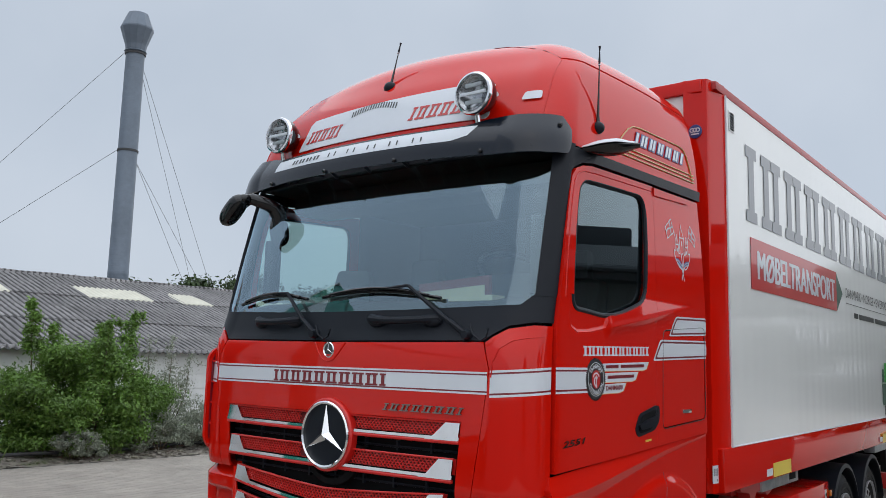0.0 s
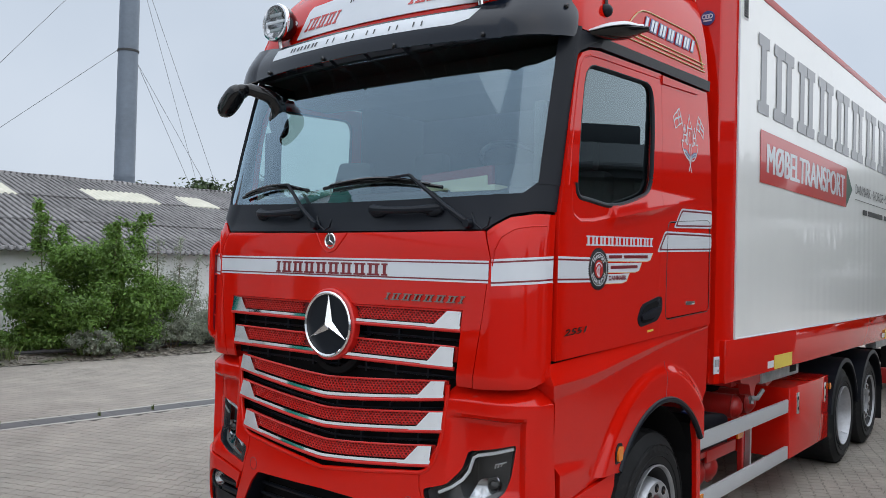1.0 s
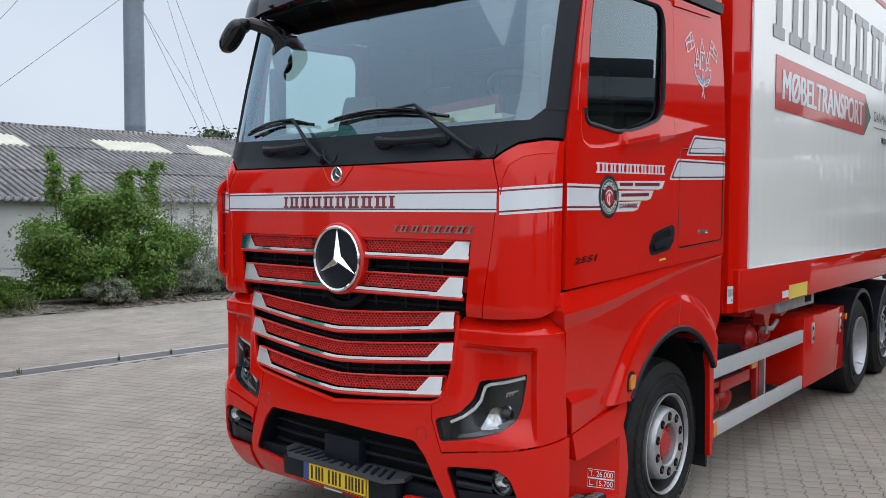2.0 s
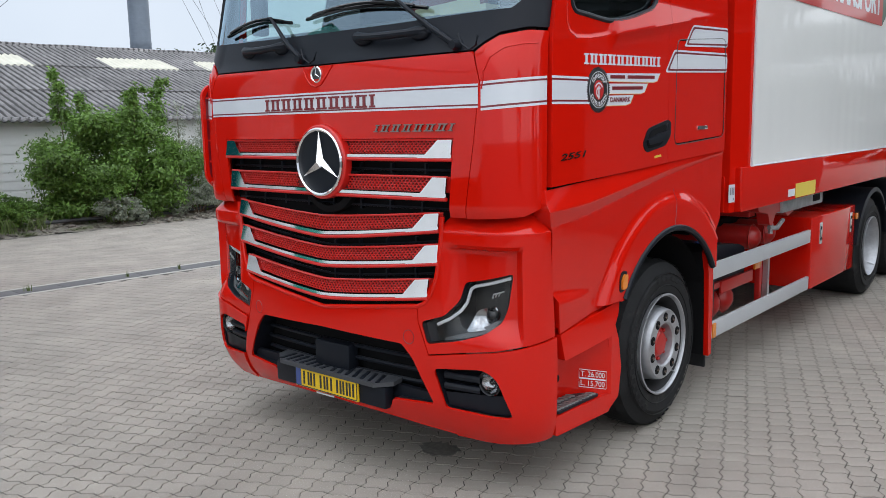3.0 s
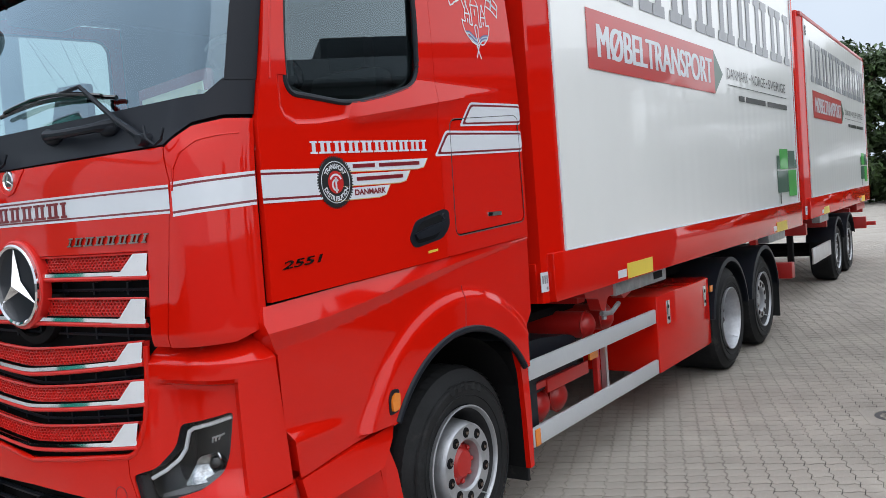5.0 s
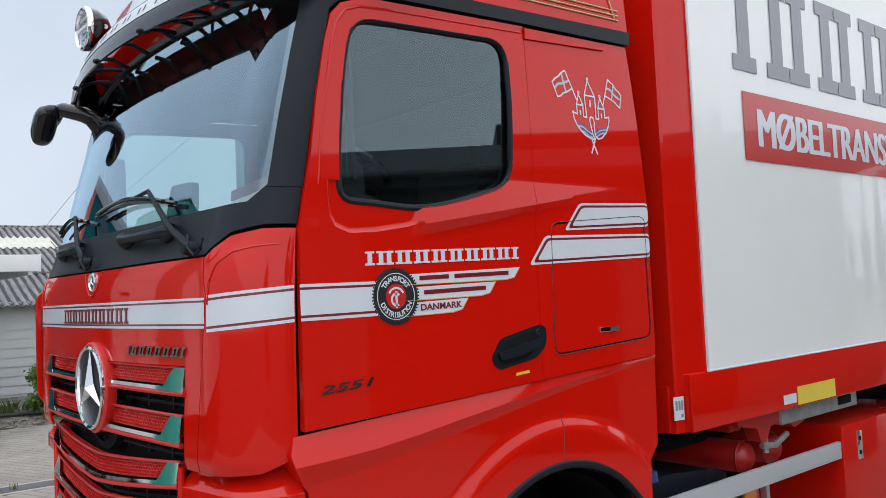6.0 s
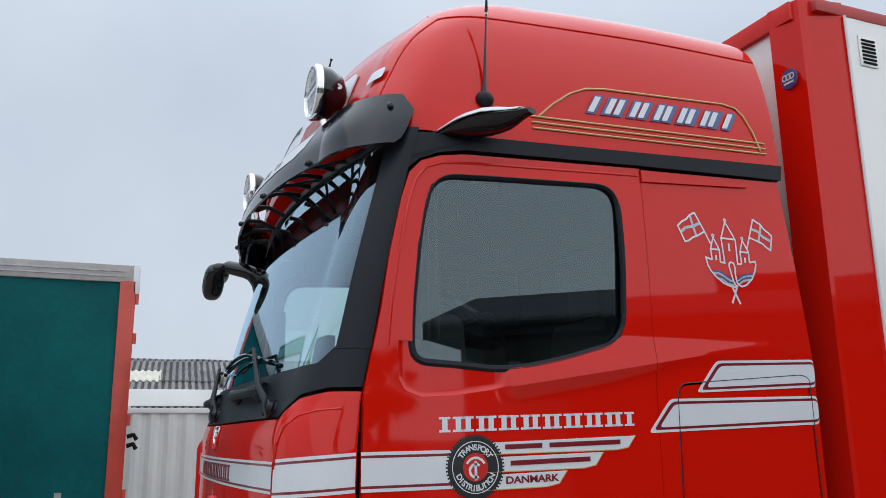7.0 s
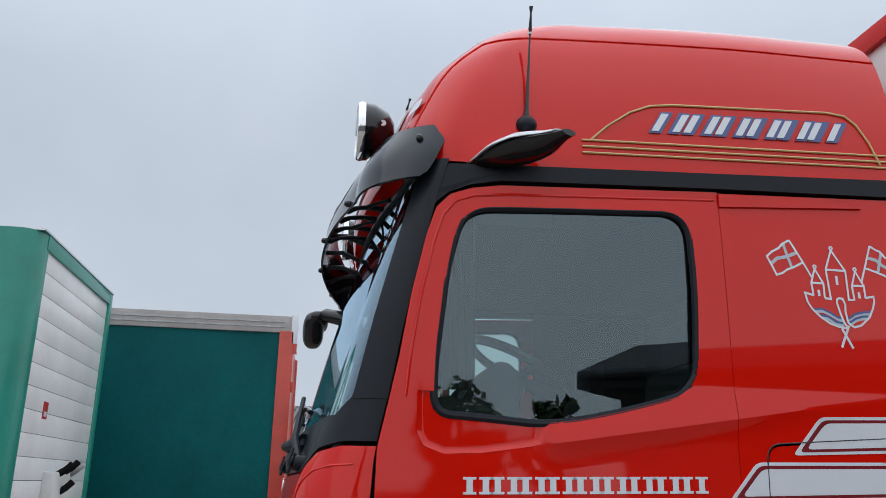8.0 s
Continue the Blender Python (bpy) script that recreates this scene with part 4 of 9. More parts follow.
for r, (to, bo, ti, bi, half, rows) in enumerate(ROWS_G):
    def at(s, k, off, to=to, bo=bo, ti=ti, bi=bi, half=half, rows=rows):
        z0, z1 = row_z(bo, bi, s, half), row_z(to, ti, s, half)
        return grille_surf(rows, s, z0 + (z1 - z0) * k, off - 0.016 * k)
    slat = part("grille_slat", patch(bmesh.new(), lambda s, k: at(s, k, -0.012), -half, half, 0.30, 1.0, 0.05), RED_PLASTIC, truck, "red grille slat with hexagonal mesh and chrome edge")
    thick(slat, 0.006)
    # mesh of hexagons, standing proud of a plate coloured for the shade in its holes
    bm = bmesh.new()
    pitch, lines = 0.0235, 5
    count = int((half - 0.10) * 2 / pitch)
    for j in range(lines):
        for i in range(count + 1):
            s = -(half - 0.10) + pitch * (i + 0.5 * (j % 2))
            if s > half - 0.09 or (r < 2 and abs(s) < 0.20 + 0.02 * (r == 0)):
                continue
            k0 = 0.36 + 0.6 * (j + 0.5) / lines
            ring_o = [at(s + pitch * 0.56 * math.sin(math.pi / 3 * q), k0 + 0.078 * math.cos(math.pi / 3 * q), 0.001) for q in range(6)]
            ring_i = [at(s + pitch * 0.43 * math.sin(math.pi / 3 * q), k0 + 0.060 * math.cos(math.pi / 3 * q), 0.001) for q in range(6)]
            ring_d = [at(s + pitch * 0.41 * math.sin(math.pi / 3 * q), k0 + 0.057 * math.cos(math.pi / 3 * q), -0.011) for q in range(6)]
            o, n_, d = ([bm.verts.new(p) for p in ring] for ring in (ring_o, ring_i, ring_d))
            for q in range(6):
                w = (q + 1) % 6
                bm.faces.new((o[q], o[w], n_[w], n_[q]))
                bm.faces.new((n_[q], n_[w], d[w], d[q]))
    me = bpy.data.meshes.new("grille_mesh")
    bm.to_mesh(me)
    bm.free()
    me.materials.append(RED_PLASTIC)
    gm = new("grille_mesh", me)
    tagged(gm, kind="stuff")
    gm.parent, gm.matrix_parent_inverse = slat, placed(slat).inverted()
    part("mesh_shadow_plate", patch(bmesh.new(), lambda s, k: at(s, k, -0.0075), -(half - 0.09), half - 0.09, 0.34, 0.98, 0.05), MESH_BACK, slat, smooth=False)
    # chrome lower edge with a red foot below it
    bm = bmesh.new()
    patch(bm, lambda s, k: at(s, k, 0.012), -half, half, 0.13, 0.27, 0.04)
    chrome = part("chrome_edge", bm, CHROME, slat, "chrome lower edge")
    thick(chrome, 0.01)
    for sg in (1, -1):
        ends = [(half - 0.004, 0.10), (half - 0.20, 0.10), (half - 0.15, 0.30), (half - 0.085, 0.98), (half - 0.004, 0.98)]
        end = part("chrome_end", patch(bmesh.new(), lambda s, k: at(s, k, 0.014), *((half - 0.22, half) if sg > 0 else (-half, 0.22 - half)), 0.0, 1.0, 0.03, ends if sg > 0 else flip(ends)), CHROME, slat, "polished chrome end piece")
        thick(end, 0.008)
    foot = [at(-half + 2 * half * i / 30, 0.03, 0.008) for i in range(31)]
    part("slat_foot", tube(bmesh.new(), foot, 0.010, 8), RED_PLASTIC, slat)
    brow = [at(-half + 2 * half * i / 30, 1.0, 0.012) for i in range(31)]
    part("slat_brow", tube(bmesh.new(), brow, 0.006, 6), RED_PLASTIC, slat)
    if r < 4:
        for i in range(24):
            s = -half + 0.06 + (2 * half - 0.12) * i / 23
            z = row_z(bo, bi, s, half) - 0.045
            q = grille_surf(rows, s, z, -0.06)
            part("grille_rib", box(bmesh.new(), (q.x - 0.006, q.y - 0.01, q.z - 0.025), (q.x + 0.006, q.y + 0.01, q.z + 0.025)), BLACK, slat) if i % 3 == 0 else None
        part("grille_bar", tube(bmesh.new(), [grille_surf(rows, -half + 2 * half * i / 20, row_z(bo, bi, -half + 2 * half * i / 20, half) - 0.05, -0.055) for i in range(21)], 0.007, 6), BLACK, slat)

# emblem: a plain three-armed star in a ring
C = Vector((0.028, -0.004, 1.652))
emblem = part("emblem", lathe(bmesh.new(), [(0.02, 0.197), (-0.018, 0.195), (-0.024, 0.188), (-0.022, 0.180), (0.0, 0.178)], C, "y", 64), RED_PLASTIC, truck, "round emblem, chrome star in a chrome ring")
part("emblem_ring", lathe(bmesh.new(), [(-0.012, 0.182), (-0.034, 0.180), (-0.040, 0.172), (-0.034, 0.163), (-0.012, 0.160)], C, "y", 64), CHROME, emblem, "chrome ring")
part("emblem_field", lathe(bmesh.new(), [(-0.016, 0.163), (-0.018, 0.08), (-0.018, 0.0)], C, "y", 48), BLACK, emblem, "black field")
bm = bmesh.new()
apex = bm.verts.new(C + Vector((0, -0.052, 0)))
arms = []
for k in range(3):
    a = math.pi / 2 + k * 2 * math.pi / 3
    arms.append(bm.verts.new(C + Vector((0.162 * math.cos(a), -0.026, 0.162 * math.sin(a)))))
    b = a + math.pi / 3
    arms.append(bm.verts.new(C + Vector((0.030 * math.cos(b), -0.022, 0.030 * math.sin(b)))))
for k in range(6):
    bm.faces.new((apex, arms[k], arms[(k + 1) % 6]))
part("emblem_star", bm, CHROME, emblem, "chrome three-armed star", smooth=False)
part("emblem_nest", lathe(bmesh.new(), [(0.05, 0.23), (0.02, 0.225), (0.01, 0.19)], C + Vector((0, 0.01, -0.045)), "y", 40, 180, 360), DARK, emblem)
small = part("badge", lathe(bmesh.new(), [(0.012, 0.044), (-0.006, 0.044), (-0.010, 0.038), (-0.004, 0.033)], (0, 0.0, 2.108), "y", 32), CHROME, truck, "small round chrome badge")
part("badge_field", lathe(bmesh.new(), [(-0.004, 0.034), (-0.005, 0.0)], (0, 0.0, 2.108), "y", 24), DECAL_BLACK, small)
for k in range(3):
    a = math.pi / 2 + k * 2 * math.pi / 3
    part("badge_arm", tube(bmesh.new(), [Vector((0, -0.008, 2.108)), Vector((0.032 * math.cos(a), -0.006, 2.108 + 0.032 * math.sin(a)))], 0.003, 6, radii=[0.005, 0.001]), CHROME, small)
part("badge_crease", tube(bmesh.new(), [skin(UPPER, s, z, 0.008) for s, z in ((-0.12, 2.15), (-0.075, 2.09), (-0.04, 2.055), (0, 2.045), (0.04, 2.055), (0.075, 2.09), (0.12, 2.15))], 0.004, 6), RED, truck)


# ---- bands and writing on the cab ----
def band_z(s, k):
    lo, hi = 1.907, 2.015
    if s > 1.035:
        f = (s - 1.035) / 0.365
        lo, hi = 1.893 + 0.024 * f, 2.022 + 0.024 * f
    return lo + (hi - lo) * k


for k0, k1, material in ((0.0, 0.085, DECAL_WHITE), (0.085, 0.155, DECAL_DARK_RED), (0.155, 0.845, DECAL_WHITE), (0.845, 0.915, DECAL_DARK_RED), (0.915, 1.0, DECAL_WHITE)):
    name = "white_band" if material is DECAL_WHITE else "dark_red_line"
    for s0, s1 in ((-1.03, 1.03), (1.045, 1.388), (-1.388, -1.045)):
        bm = bmesh.new()
        patch(bm, lambda s, k: skin(UPPER, s, band_z(abs(s), k), 0.0075), s0, s1, k0, k1, 0.04)
        part(name, bm, material, truck, smooth=True)
    part(name, prism(bmesh.new(), [(0.300, band_z(1.4, k0)), (0.66, band_z(1.4, k0) + 0.002), (0.66, band_z(1.4, k1) + 0.002), (0.300, band_z(1.4, k1))], on_side, 0.0155, 0.0175), material, truck, smooth=False)
name_bars("front_name_bar", 9, 0.875, 0.064, lambda a, b, t: skin(UPPER, -0.437 + a, 1.926 + b, 0.0085 + t), 0, 0.002, DECAL_DARK_RED, truck, "dark red block bar of the lettering", 0.20, 0.24, 0.0, 0.55)
name_bars("model_name_bar", 7, 0.48, 0.036, lambda a, b, t: skin(UPPER, 0.42 + a, 1.804 + b, 0.008 + t), 0, 0.006, DARK_CHROME, truck, "dark chrome model bar of the lettering", 0.16, 0.22, 0.5, 0.7)
name_bars("door_name_bar", 9, 0.80, 0.052, lambda a, b, t: on_side(0.590 + a, 2.107 + b + 0.022 * a, t), 0.0155, 0.0175, DECAL_WHITE, truck, "white block bar of the lettering", 0.22, 0.20, 0.0, 0.55)
# wings with writing beside a roundel
wings = [(0.70, 1.3845, 2.033, 2.088, 0.02), (0.70, 1.238, 1.972, 2.030, 0.012), (0.70, 1.080, 1.912, 1.968, 0.01)]
for a0, a1, z0, z1, rise in wings:
    poly = [(a0, z0 - 0.004), (a1 - 0.085, z0 + rise * 0.2), (a1 - 0.035, z0 + 0.012), (a1, z1), (a0, z1 - rise)]
    part("name_wing", prism(bmesh.new(), poly, on_side, 0.0155, 0.0172), DECAL_WHITE, truck, smooth=False)
    part("wing_edge", tube(bmesh.new(), [on_side(p, q, 0.0168) for p, q in poly[:4]], 0.0022, 5), DECAL_GOLD, truck)
for a0, a1, b0 in ((0.83, 0.98, 2.046), (1.01, 1.315, 2.050), (0.85, 1.18, 1.990)):
    part("address_bar", prism(bmesh.new(), [(a0, b0), (a1, b0 + 0.024 * (a1 - a0)), (a1, b0 + 0.017 + 0.024 * (a1 - a0)), (a0, b0 + 0.017)], on_side, 0.0175, 0.0185), DECAL_DARK_RED, truck, "dark red bar in place of small writing", smooth=False)
part("country_name", text_mesh(bmesh.new(), "DANMARK", 0.034, lambda a, b, t: on_side(0.83 + a, 1.929 + b + 0.02 * a, t), 0.0, 0.0185, width=0.215, bold=0.0012), DECAL_DARK_RED, truck, smooth=False)
RC = (0.713, 1.988)
part("roundel_ring", lathe(bmesh.new(), [(0.0165, 0.0), (0.0185, 0.0), (0.0185, 0.104), (0.0165, 0.106)], (1.25, *RC), "x", 48), DECAL_BLACK, truck, "round black tyre-shaped sign", smooth=False)
part("roundel_line", lathe(bmesh.new(), [(0.0190, 0.086), (0.0197, 0.086), (0.0197, 0.089), (0.0190, 0.089)], (1.25, *RC), "x", 48), DECAL_WHITE, truck, smooth=False)
part("roundel_field", lathe(bmesh.new(), [(0.0190, 0.048), (0.0198, 0.048), (0.0198, 0.0)], (1.25, *RC), "x", 32), DECAL_RED, truck, smooth=False)
for body, mid_a, turn in (("TRANSPORT", math.pi / 2, -1), ("DISTRIBUTION", -math.pi / 2, 1)):
    bm = bmesh.new()
    for i, ch in enumerate(body):
        step = 0.235 if len(body) < 10 else 0.20
        a = mid_a + turn * (i - (len(body) - 1) / 2) * step
        rot = a - math.pi / 2 if turn < 0 else a + math.pi / 2
        r = 0.058 if turn < 0 else 0.079
        ca, sa = math.cos(rot), math.sin(rot)
        text_mesh(bm, ch, 0.028, lambda p, q, t: on_side(RC[0] + r * math.cos(a) + p * ca - q * sa, RC[1] + r * math.sin(a) + p * sa + q * ca, t), 0, 0.0197, align="CENTER", bold=0.0009)
    part("roundel_writing", bm, DECAL_WHITE, truck, "white lettering on the ring", smooth=False)
bm = bmesh.new()
for r0, r1, a0, a1, dy in ((0.034, 0.042, 0.5, 2.64, -0.006), (0.018, 0.027, 0.9, 5.2, -0.012)):
    for i in range(10):
        p, q = a0 + (a1 - a0) * i / 10, a0 + (a1 - a0) * (i + 1) / 10
        prism(bm, [(RC[0] + r * math.cos(w), RC[1] + dy + r * math.sin(w)) for r, w in ((r0, p), (r1, p), (r1, q), (r0, q))], on_side, 0.0202, 0.0208)
prism(bm, [(RC[0] - 0.005, RC[1] - 0.044), (RC[0] + 0.005, RC[1] - 0.044), (RC[0] + 0.005, RC[1] + 0.02), (RC[0] - 0.005, RC[1] + 0.02)], on_side, 0.0202, 0.0208)
part("roundel_mark", bm, DECAL_WHITE, truck, smooth=False)
bm = bmesh.new()
for i in range(56):
    a = 2 * math.pi * i / 56
    p = [(RC[0] + r * math.cos(a + d), RC[1] + r * math.sin(a + d)) for r, d in ((0.103, -0.03), (0.112, -0.02), (0.112, 0.03), (0.103, 0.02))]
    prism(bm, p, on_side, 0.0165, 0.0185)
part("roundel_tread", bm, DECAL_BLACK, truck, smooth=False)
# swept stripes on the sleeper panel
for base, tip, z0, z1 in ((1.449, 2.325, 2.096, 2.226), (1.690, 2.325, 2.251, 2.380)):
    rise = 0.028

    def stripe(f0, f1, inset):
        w = z1 - z0
        lo0, hi0 = z0 + w * f0, z0 + w * f1
        sl = 0.10 / w
        return [(base + inset + (lo0 - z0) * sl, lo0), (tip, lo0 + rise), (tip, hi0 + rise * 0.6), (base + inset + (hi0 - z0) * sl + 0.01, hi0)]
    part("stripe_edge", patch(bmesh.new(), lambda y, z: side_plane(1)(y, z) + Vector((0.0158, 0, 0)), base - 0.01, tip + 0.01, z0 - 0.01, z1 + rise + 0.01, 0.025, rounded(stripe(0, 1, 0), 0.02, 3)), DECAL_WHITE, truck)
    part("stripe_line", patch(bmesh.new(), lambda y, z: side_plane(1)(y, z) + Vector((0.0164, 0, 0)), base - 0.01, tip + 0.01, z0 - 0.01, z1 + rise + 0.01, 0.025, rounded(stripe(0.08, 0.92, 0.016), 0.02, 3)), DECAL_DARK_RED, truck)
    part("stripe_fill", patch(bmesh.new(), lambda y, z: side_plane(1)(y, z) + Vector((0.017, 0, 0)), base - 0.01, tip + 0.01, z0 - 0.01, z1 + rise + 0.01, 0.025, rounded(stripe(0.16, 0.84, 0.034), 0.02, 3)), DECAL_WHITE, truck)
gap_line = [side_plane(1)(a, b) + Vector((0.0162, 0, 0)) for a, b in locker_cut()]
part("locker_gap", tube(bmesh.new(), gap_line + gap_line[:1], 0.0022, 6, cap=False), DECAL_BLACK, truck)
# model number, sticker
part("model_number", text_mesh(bmesh.new(), "2551", 0.055, lambda a, b, t: on_side(0.362 + a + 0.5 * b, 1.655 + 0.8 * b + 0.05 * a, t), 0, 0.021, width=0.215, bold=0.0012), DARK_CHROME, truck, "dark chrome figures", smooth=False)
part("yellow_sticker", prism(bmesh.new(), [(1.335, 1.626), (1.415, 1.631), (1.415, 1.643), (1.335, 1.638)], on_side, 0.0155, 0.0168), YELLOW_TAPE, truck, smooth=False)
# town arms in white outline
A0, B0 = 1.925, 2.80
arms_skin = side_plane(1)


def ribbon(bm, points, width, close=False, proud=0.003):
    """A flat painted line of even width on the sleeper's side."""
    pts = [Vector(p) for p in points]
    n = len(pts)
    pairs = []
    for i, p in enumerate(pts):
        before = pts[i - 1] if i or close else p
        after = pts[(i + 1) % n] if i + 1 < n or close else p
        d0, d1 = (p - before), (after - p)
        d0 = d0.normalized() if d0.length else d1.normalized()
        d1 = d1.normalized() if d1.length else d0
        mid = (d0 + d1).normalized() if (d0 + d1).length > 0.01 else d0
        side = Vector((-mid.y, mid.x)) * (width / 2 / max(0.5, mid.dot(d0)))
        pairs.append([bm.verts.new(arms_skin(A0 + q.x, B0 + q.y) + Vector((0.0145 + proud, 0, 0))) for q in (p - side, p + side)])
    for a, b in zip(pairs, pairs[1:] + (pairs[:1] if close else [])):
        bm.faces.new((a[0], b[0], b[1], a[1]))
    return bm


LINE = 0.0075
bm = bmesh.new()
ribbon(bm, [(-0.096, 0.004), (-0.130, 0.012), (-0.124, -0.02), (-0.108, -0.047), (-0.081, -0.072), (-0.048, -0.094), (-0.015, -0.105), (0.020, -0.110)], LINE)
ribbon(bm, [(0.022, -0.088), (0.036, -0.099), (0.046, -0.104), (0.072, -0.096), (0.107, -0.066), (0.126, -0.032), (0.135, -0.003), (0.133, 0.011), (0.101, 0.005)], LINE)
ribbon(bm, [(-0.056, -0.004), (-0.033, -0.006), (-0.039, 0.102), (-0.009, 0.176), (0.037, 0.100), (0.036, -0.006), (0.058, -0.005)], LINE)
ribbon(bm, [(-0.039, 0.102), (0.037, 0.101)], LINE)
for pts, eave in (([(-0.098, 0.004), (-0.101, 0.050), (-0.082, 0.102), (-0.055, 0.050), (-0.056, -0.004)], 0.050), ([(0.058, -0.004), (0.055, 0.046), (0.075, 0.101), (0.102, 0.049), (0.102, 0.005)], 0.048)):
    ribbon(bm, pts, LINE)
    ribbon(bm, [(pts[1][0], eave), (pts[3][0], eave)], LINE)
for x, z, tall in ((-0.001, 0.064, 0.034), (-0.076, 0.014, 0.022), (0.079, 0.013, 0.022)):
    ribbon(bm, [(x, z - tall / 2), (x, z + tall / 2)], 0.010)
for x, z in ((-0.008, 0.184), (-0.081, 0.110), (0.075, 0.109)):
    ribbon(bm, [(x + 0.006 * math.cos(k * math.pi / 4), z + 0.006 * math.sin(k * math.pi / 4)) for k in range(8)], 0.005, True)
ribbon(bm, [(0.020, -0.108), (0.007, -0.089), (-0.004, -0.053), (-0.012, -0.017), (-0.009, -0.006), (0.0, -0.001), (0.013, -0.004), (0.020, -0.023), (0.017, -0.047), (0.022, -0.088)], LINE)
ribbon(bm, [(-0.168, 0.205), (-0.125, 0.126), (-0.097, 0.071)], LINE)
ribbon(bm, [(0.148, 0.202), (0.116, 0.117), (0.095, 0.063)], LINE)
ribbon(bm, [(-0.005, -0.111), (0.030, -0.180)], 0.009, proud=0.0034)
ribbon(bm, [(0.023, -0.100), (-0.013, -0.178)], 0.009)
ribbon(bm, [(-0.170, 0.203), (-0.196, 0.188), (-0.211, 0.172), (-0.239, 0.157), (-0.260, 0.138), (-0.244, 0.104), (-0.230, 0.072), (-0.208, 0.079), (-0.187, 0.094), (-0.162, 0.103), (-0.127, 0.122)], LINE)
ribbon(bm, [(0.148, 0.202), (0.169, 0.189), (0.187, 0.182), (0.202, 0.162), (0.227, 0.147), (0.244, 0.132), (0.228, 0.068), (0.208, 0.078), (0.189, 0.093), (0.158, 0.104), (0.120, 0.116)], LINE)
part("town_crest", bm, DECAL_WHITE, truck, "white outlined towers, boat and flags", smooth=False)
for upright, level in (([(-0.192, 0.188), (-0.180, 0.140), (-0.167, 0.098)], [(-0.246, 0.112), (-0.222, 0.133), (-0.182, 0.142), (-0.146, 0.158)]), ([(0.190, 0.180), (0.178, 0.140), (0.166, 0.102)], [(0.135, 0.156), (0.164, 0.150), (0.193, 0.127), (0.232, 0.110)])):
    part("flag_cross", ribbon(ribbon(bmesh.new(), upright, 0.011, proud=0.0026), level, 0.012, proud=0.0023), SOFT_WHITE, truck, "grey-white cross of a flag", smooth=False)
for wave in ([(-0.101, -0.050), (-0.069, -0.048), (-0.045, -0.058), (-0.012, -0.076), (0.004, -0.079)], [(-0.079, -0.070), (-0.052, -0.074), (-0.022, -0.092), (0.006, -0.096)], [(0.026, -0.078), (0.055, -0.060), (0.087, -0.052), (0.118, -0.050)], [(0.026, -0.094), (0.052, -0.077), (0.080, -0.068), (0.104, -0.066)]):
    part("crest_wave", ribbon(bmesh.new(), [(a, b - 0.004) for a, b in wave], 0.010, proud=0.0022), SOFT_WHITE, truck, "pale wave line", smooth=False)
    part("crest_wave", ribbon(bmesh.new(), [(a, b + 0.004) for a, b in wave], 0.008, proud=0.0026), DECAL_BLUE, truck, "dark blue wave line", smooth=False)

# ---- sun visor, lamps, aerials, mirrors, wipers on the cab ----
VIS = [(3.13, 0.10, 0.95, 0.215, 1.258, 0.437), (3.25, 0.125, 0.94, 0.235, 1.24, 0.490), (3.38, 0.20, 0.90, 0.30, 1.20, 0.545)]


def visor_skin(s, z):
    return skin(VIS, s, z)


vis_half = [(0.70, 3.325), (0.80, 3.325), (0.95, 3.352), (1.10, 3.362), (1.25, 3.364), (1.365, 3.366), (1.385, 3.362), (1.396, 3.349), (1.396, 3.30), (1.396, 3.20), (1.390, 3.165), (1.37, 3.143), (1.26, 3.135), (1.0, 3.14), (0.5, 3.15)]
vis_out = vis_half + [(0, 3.152)] + [(-a, b) for a, b in vis_half[::-1]]
visor = part("sun_visor", patch(bmesh.new(), visor_skin, -1.41, 1.41, 3.11, 3.39, 0.008, vis_out), VISOR, truck, "smoked dark acrylic sun visor")
thick(visor, 0.01)
white = [(-0.80, 3.238), (0.72, 3.238), (0.82, 3.26), (0.885, 3.32), (-0.80, 3.308)]
part("visor_strip", patch(bmesh.new(), lambda s, z: skin(VIS, s, z, 0.0075), -0.84, 0.92, 3.22, 3.34, 0.016, white), DECAL_WHITE, visor, "white strip on the visor")
name_bars("visor_strip_bar", 4, 0.30, 0.028, lambda a, b, t: skin(VIS, -0.60 + a, 3.258 + b, 0.009 + t), 0, 0.002, DECAL_BLACK, visor, "dark wide-set bar of the lettering", 0.26, 0.35, 0.0)
name_bars("visor_strip_bar", 5, 0.86, 0.030, lambda a, b, t: skin(VIS, -0.23 + a, 3.258 + b, 0.009 + t), 0, 0.002, DECAL_BLACK, visor, "", 0.07, 0.62, 0.0)
for s, z in ((1.305, 3.305), (0.91, 3.162), (0.35, 3.164), (-0.22, 3.164), (-0.80, 3.162), (-1.305, 3.305)):
    p = skin(VIS, s, z, 0.004)
    d = skin(VIS, s, z, 0.02) - p
    part("visor_bolt", tube(bmesh.new(), [p, p + d.normalized() * 0.012, p + d.normalized() * 0.02], 0.013, 12, radii=[0.013, 0.013, 0.007]), GLOSS_BLACK, visor)
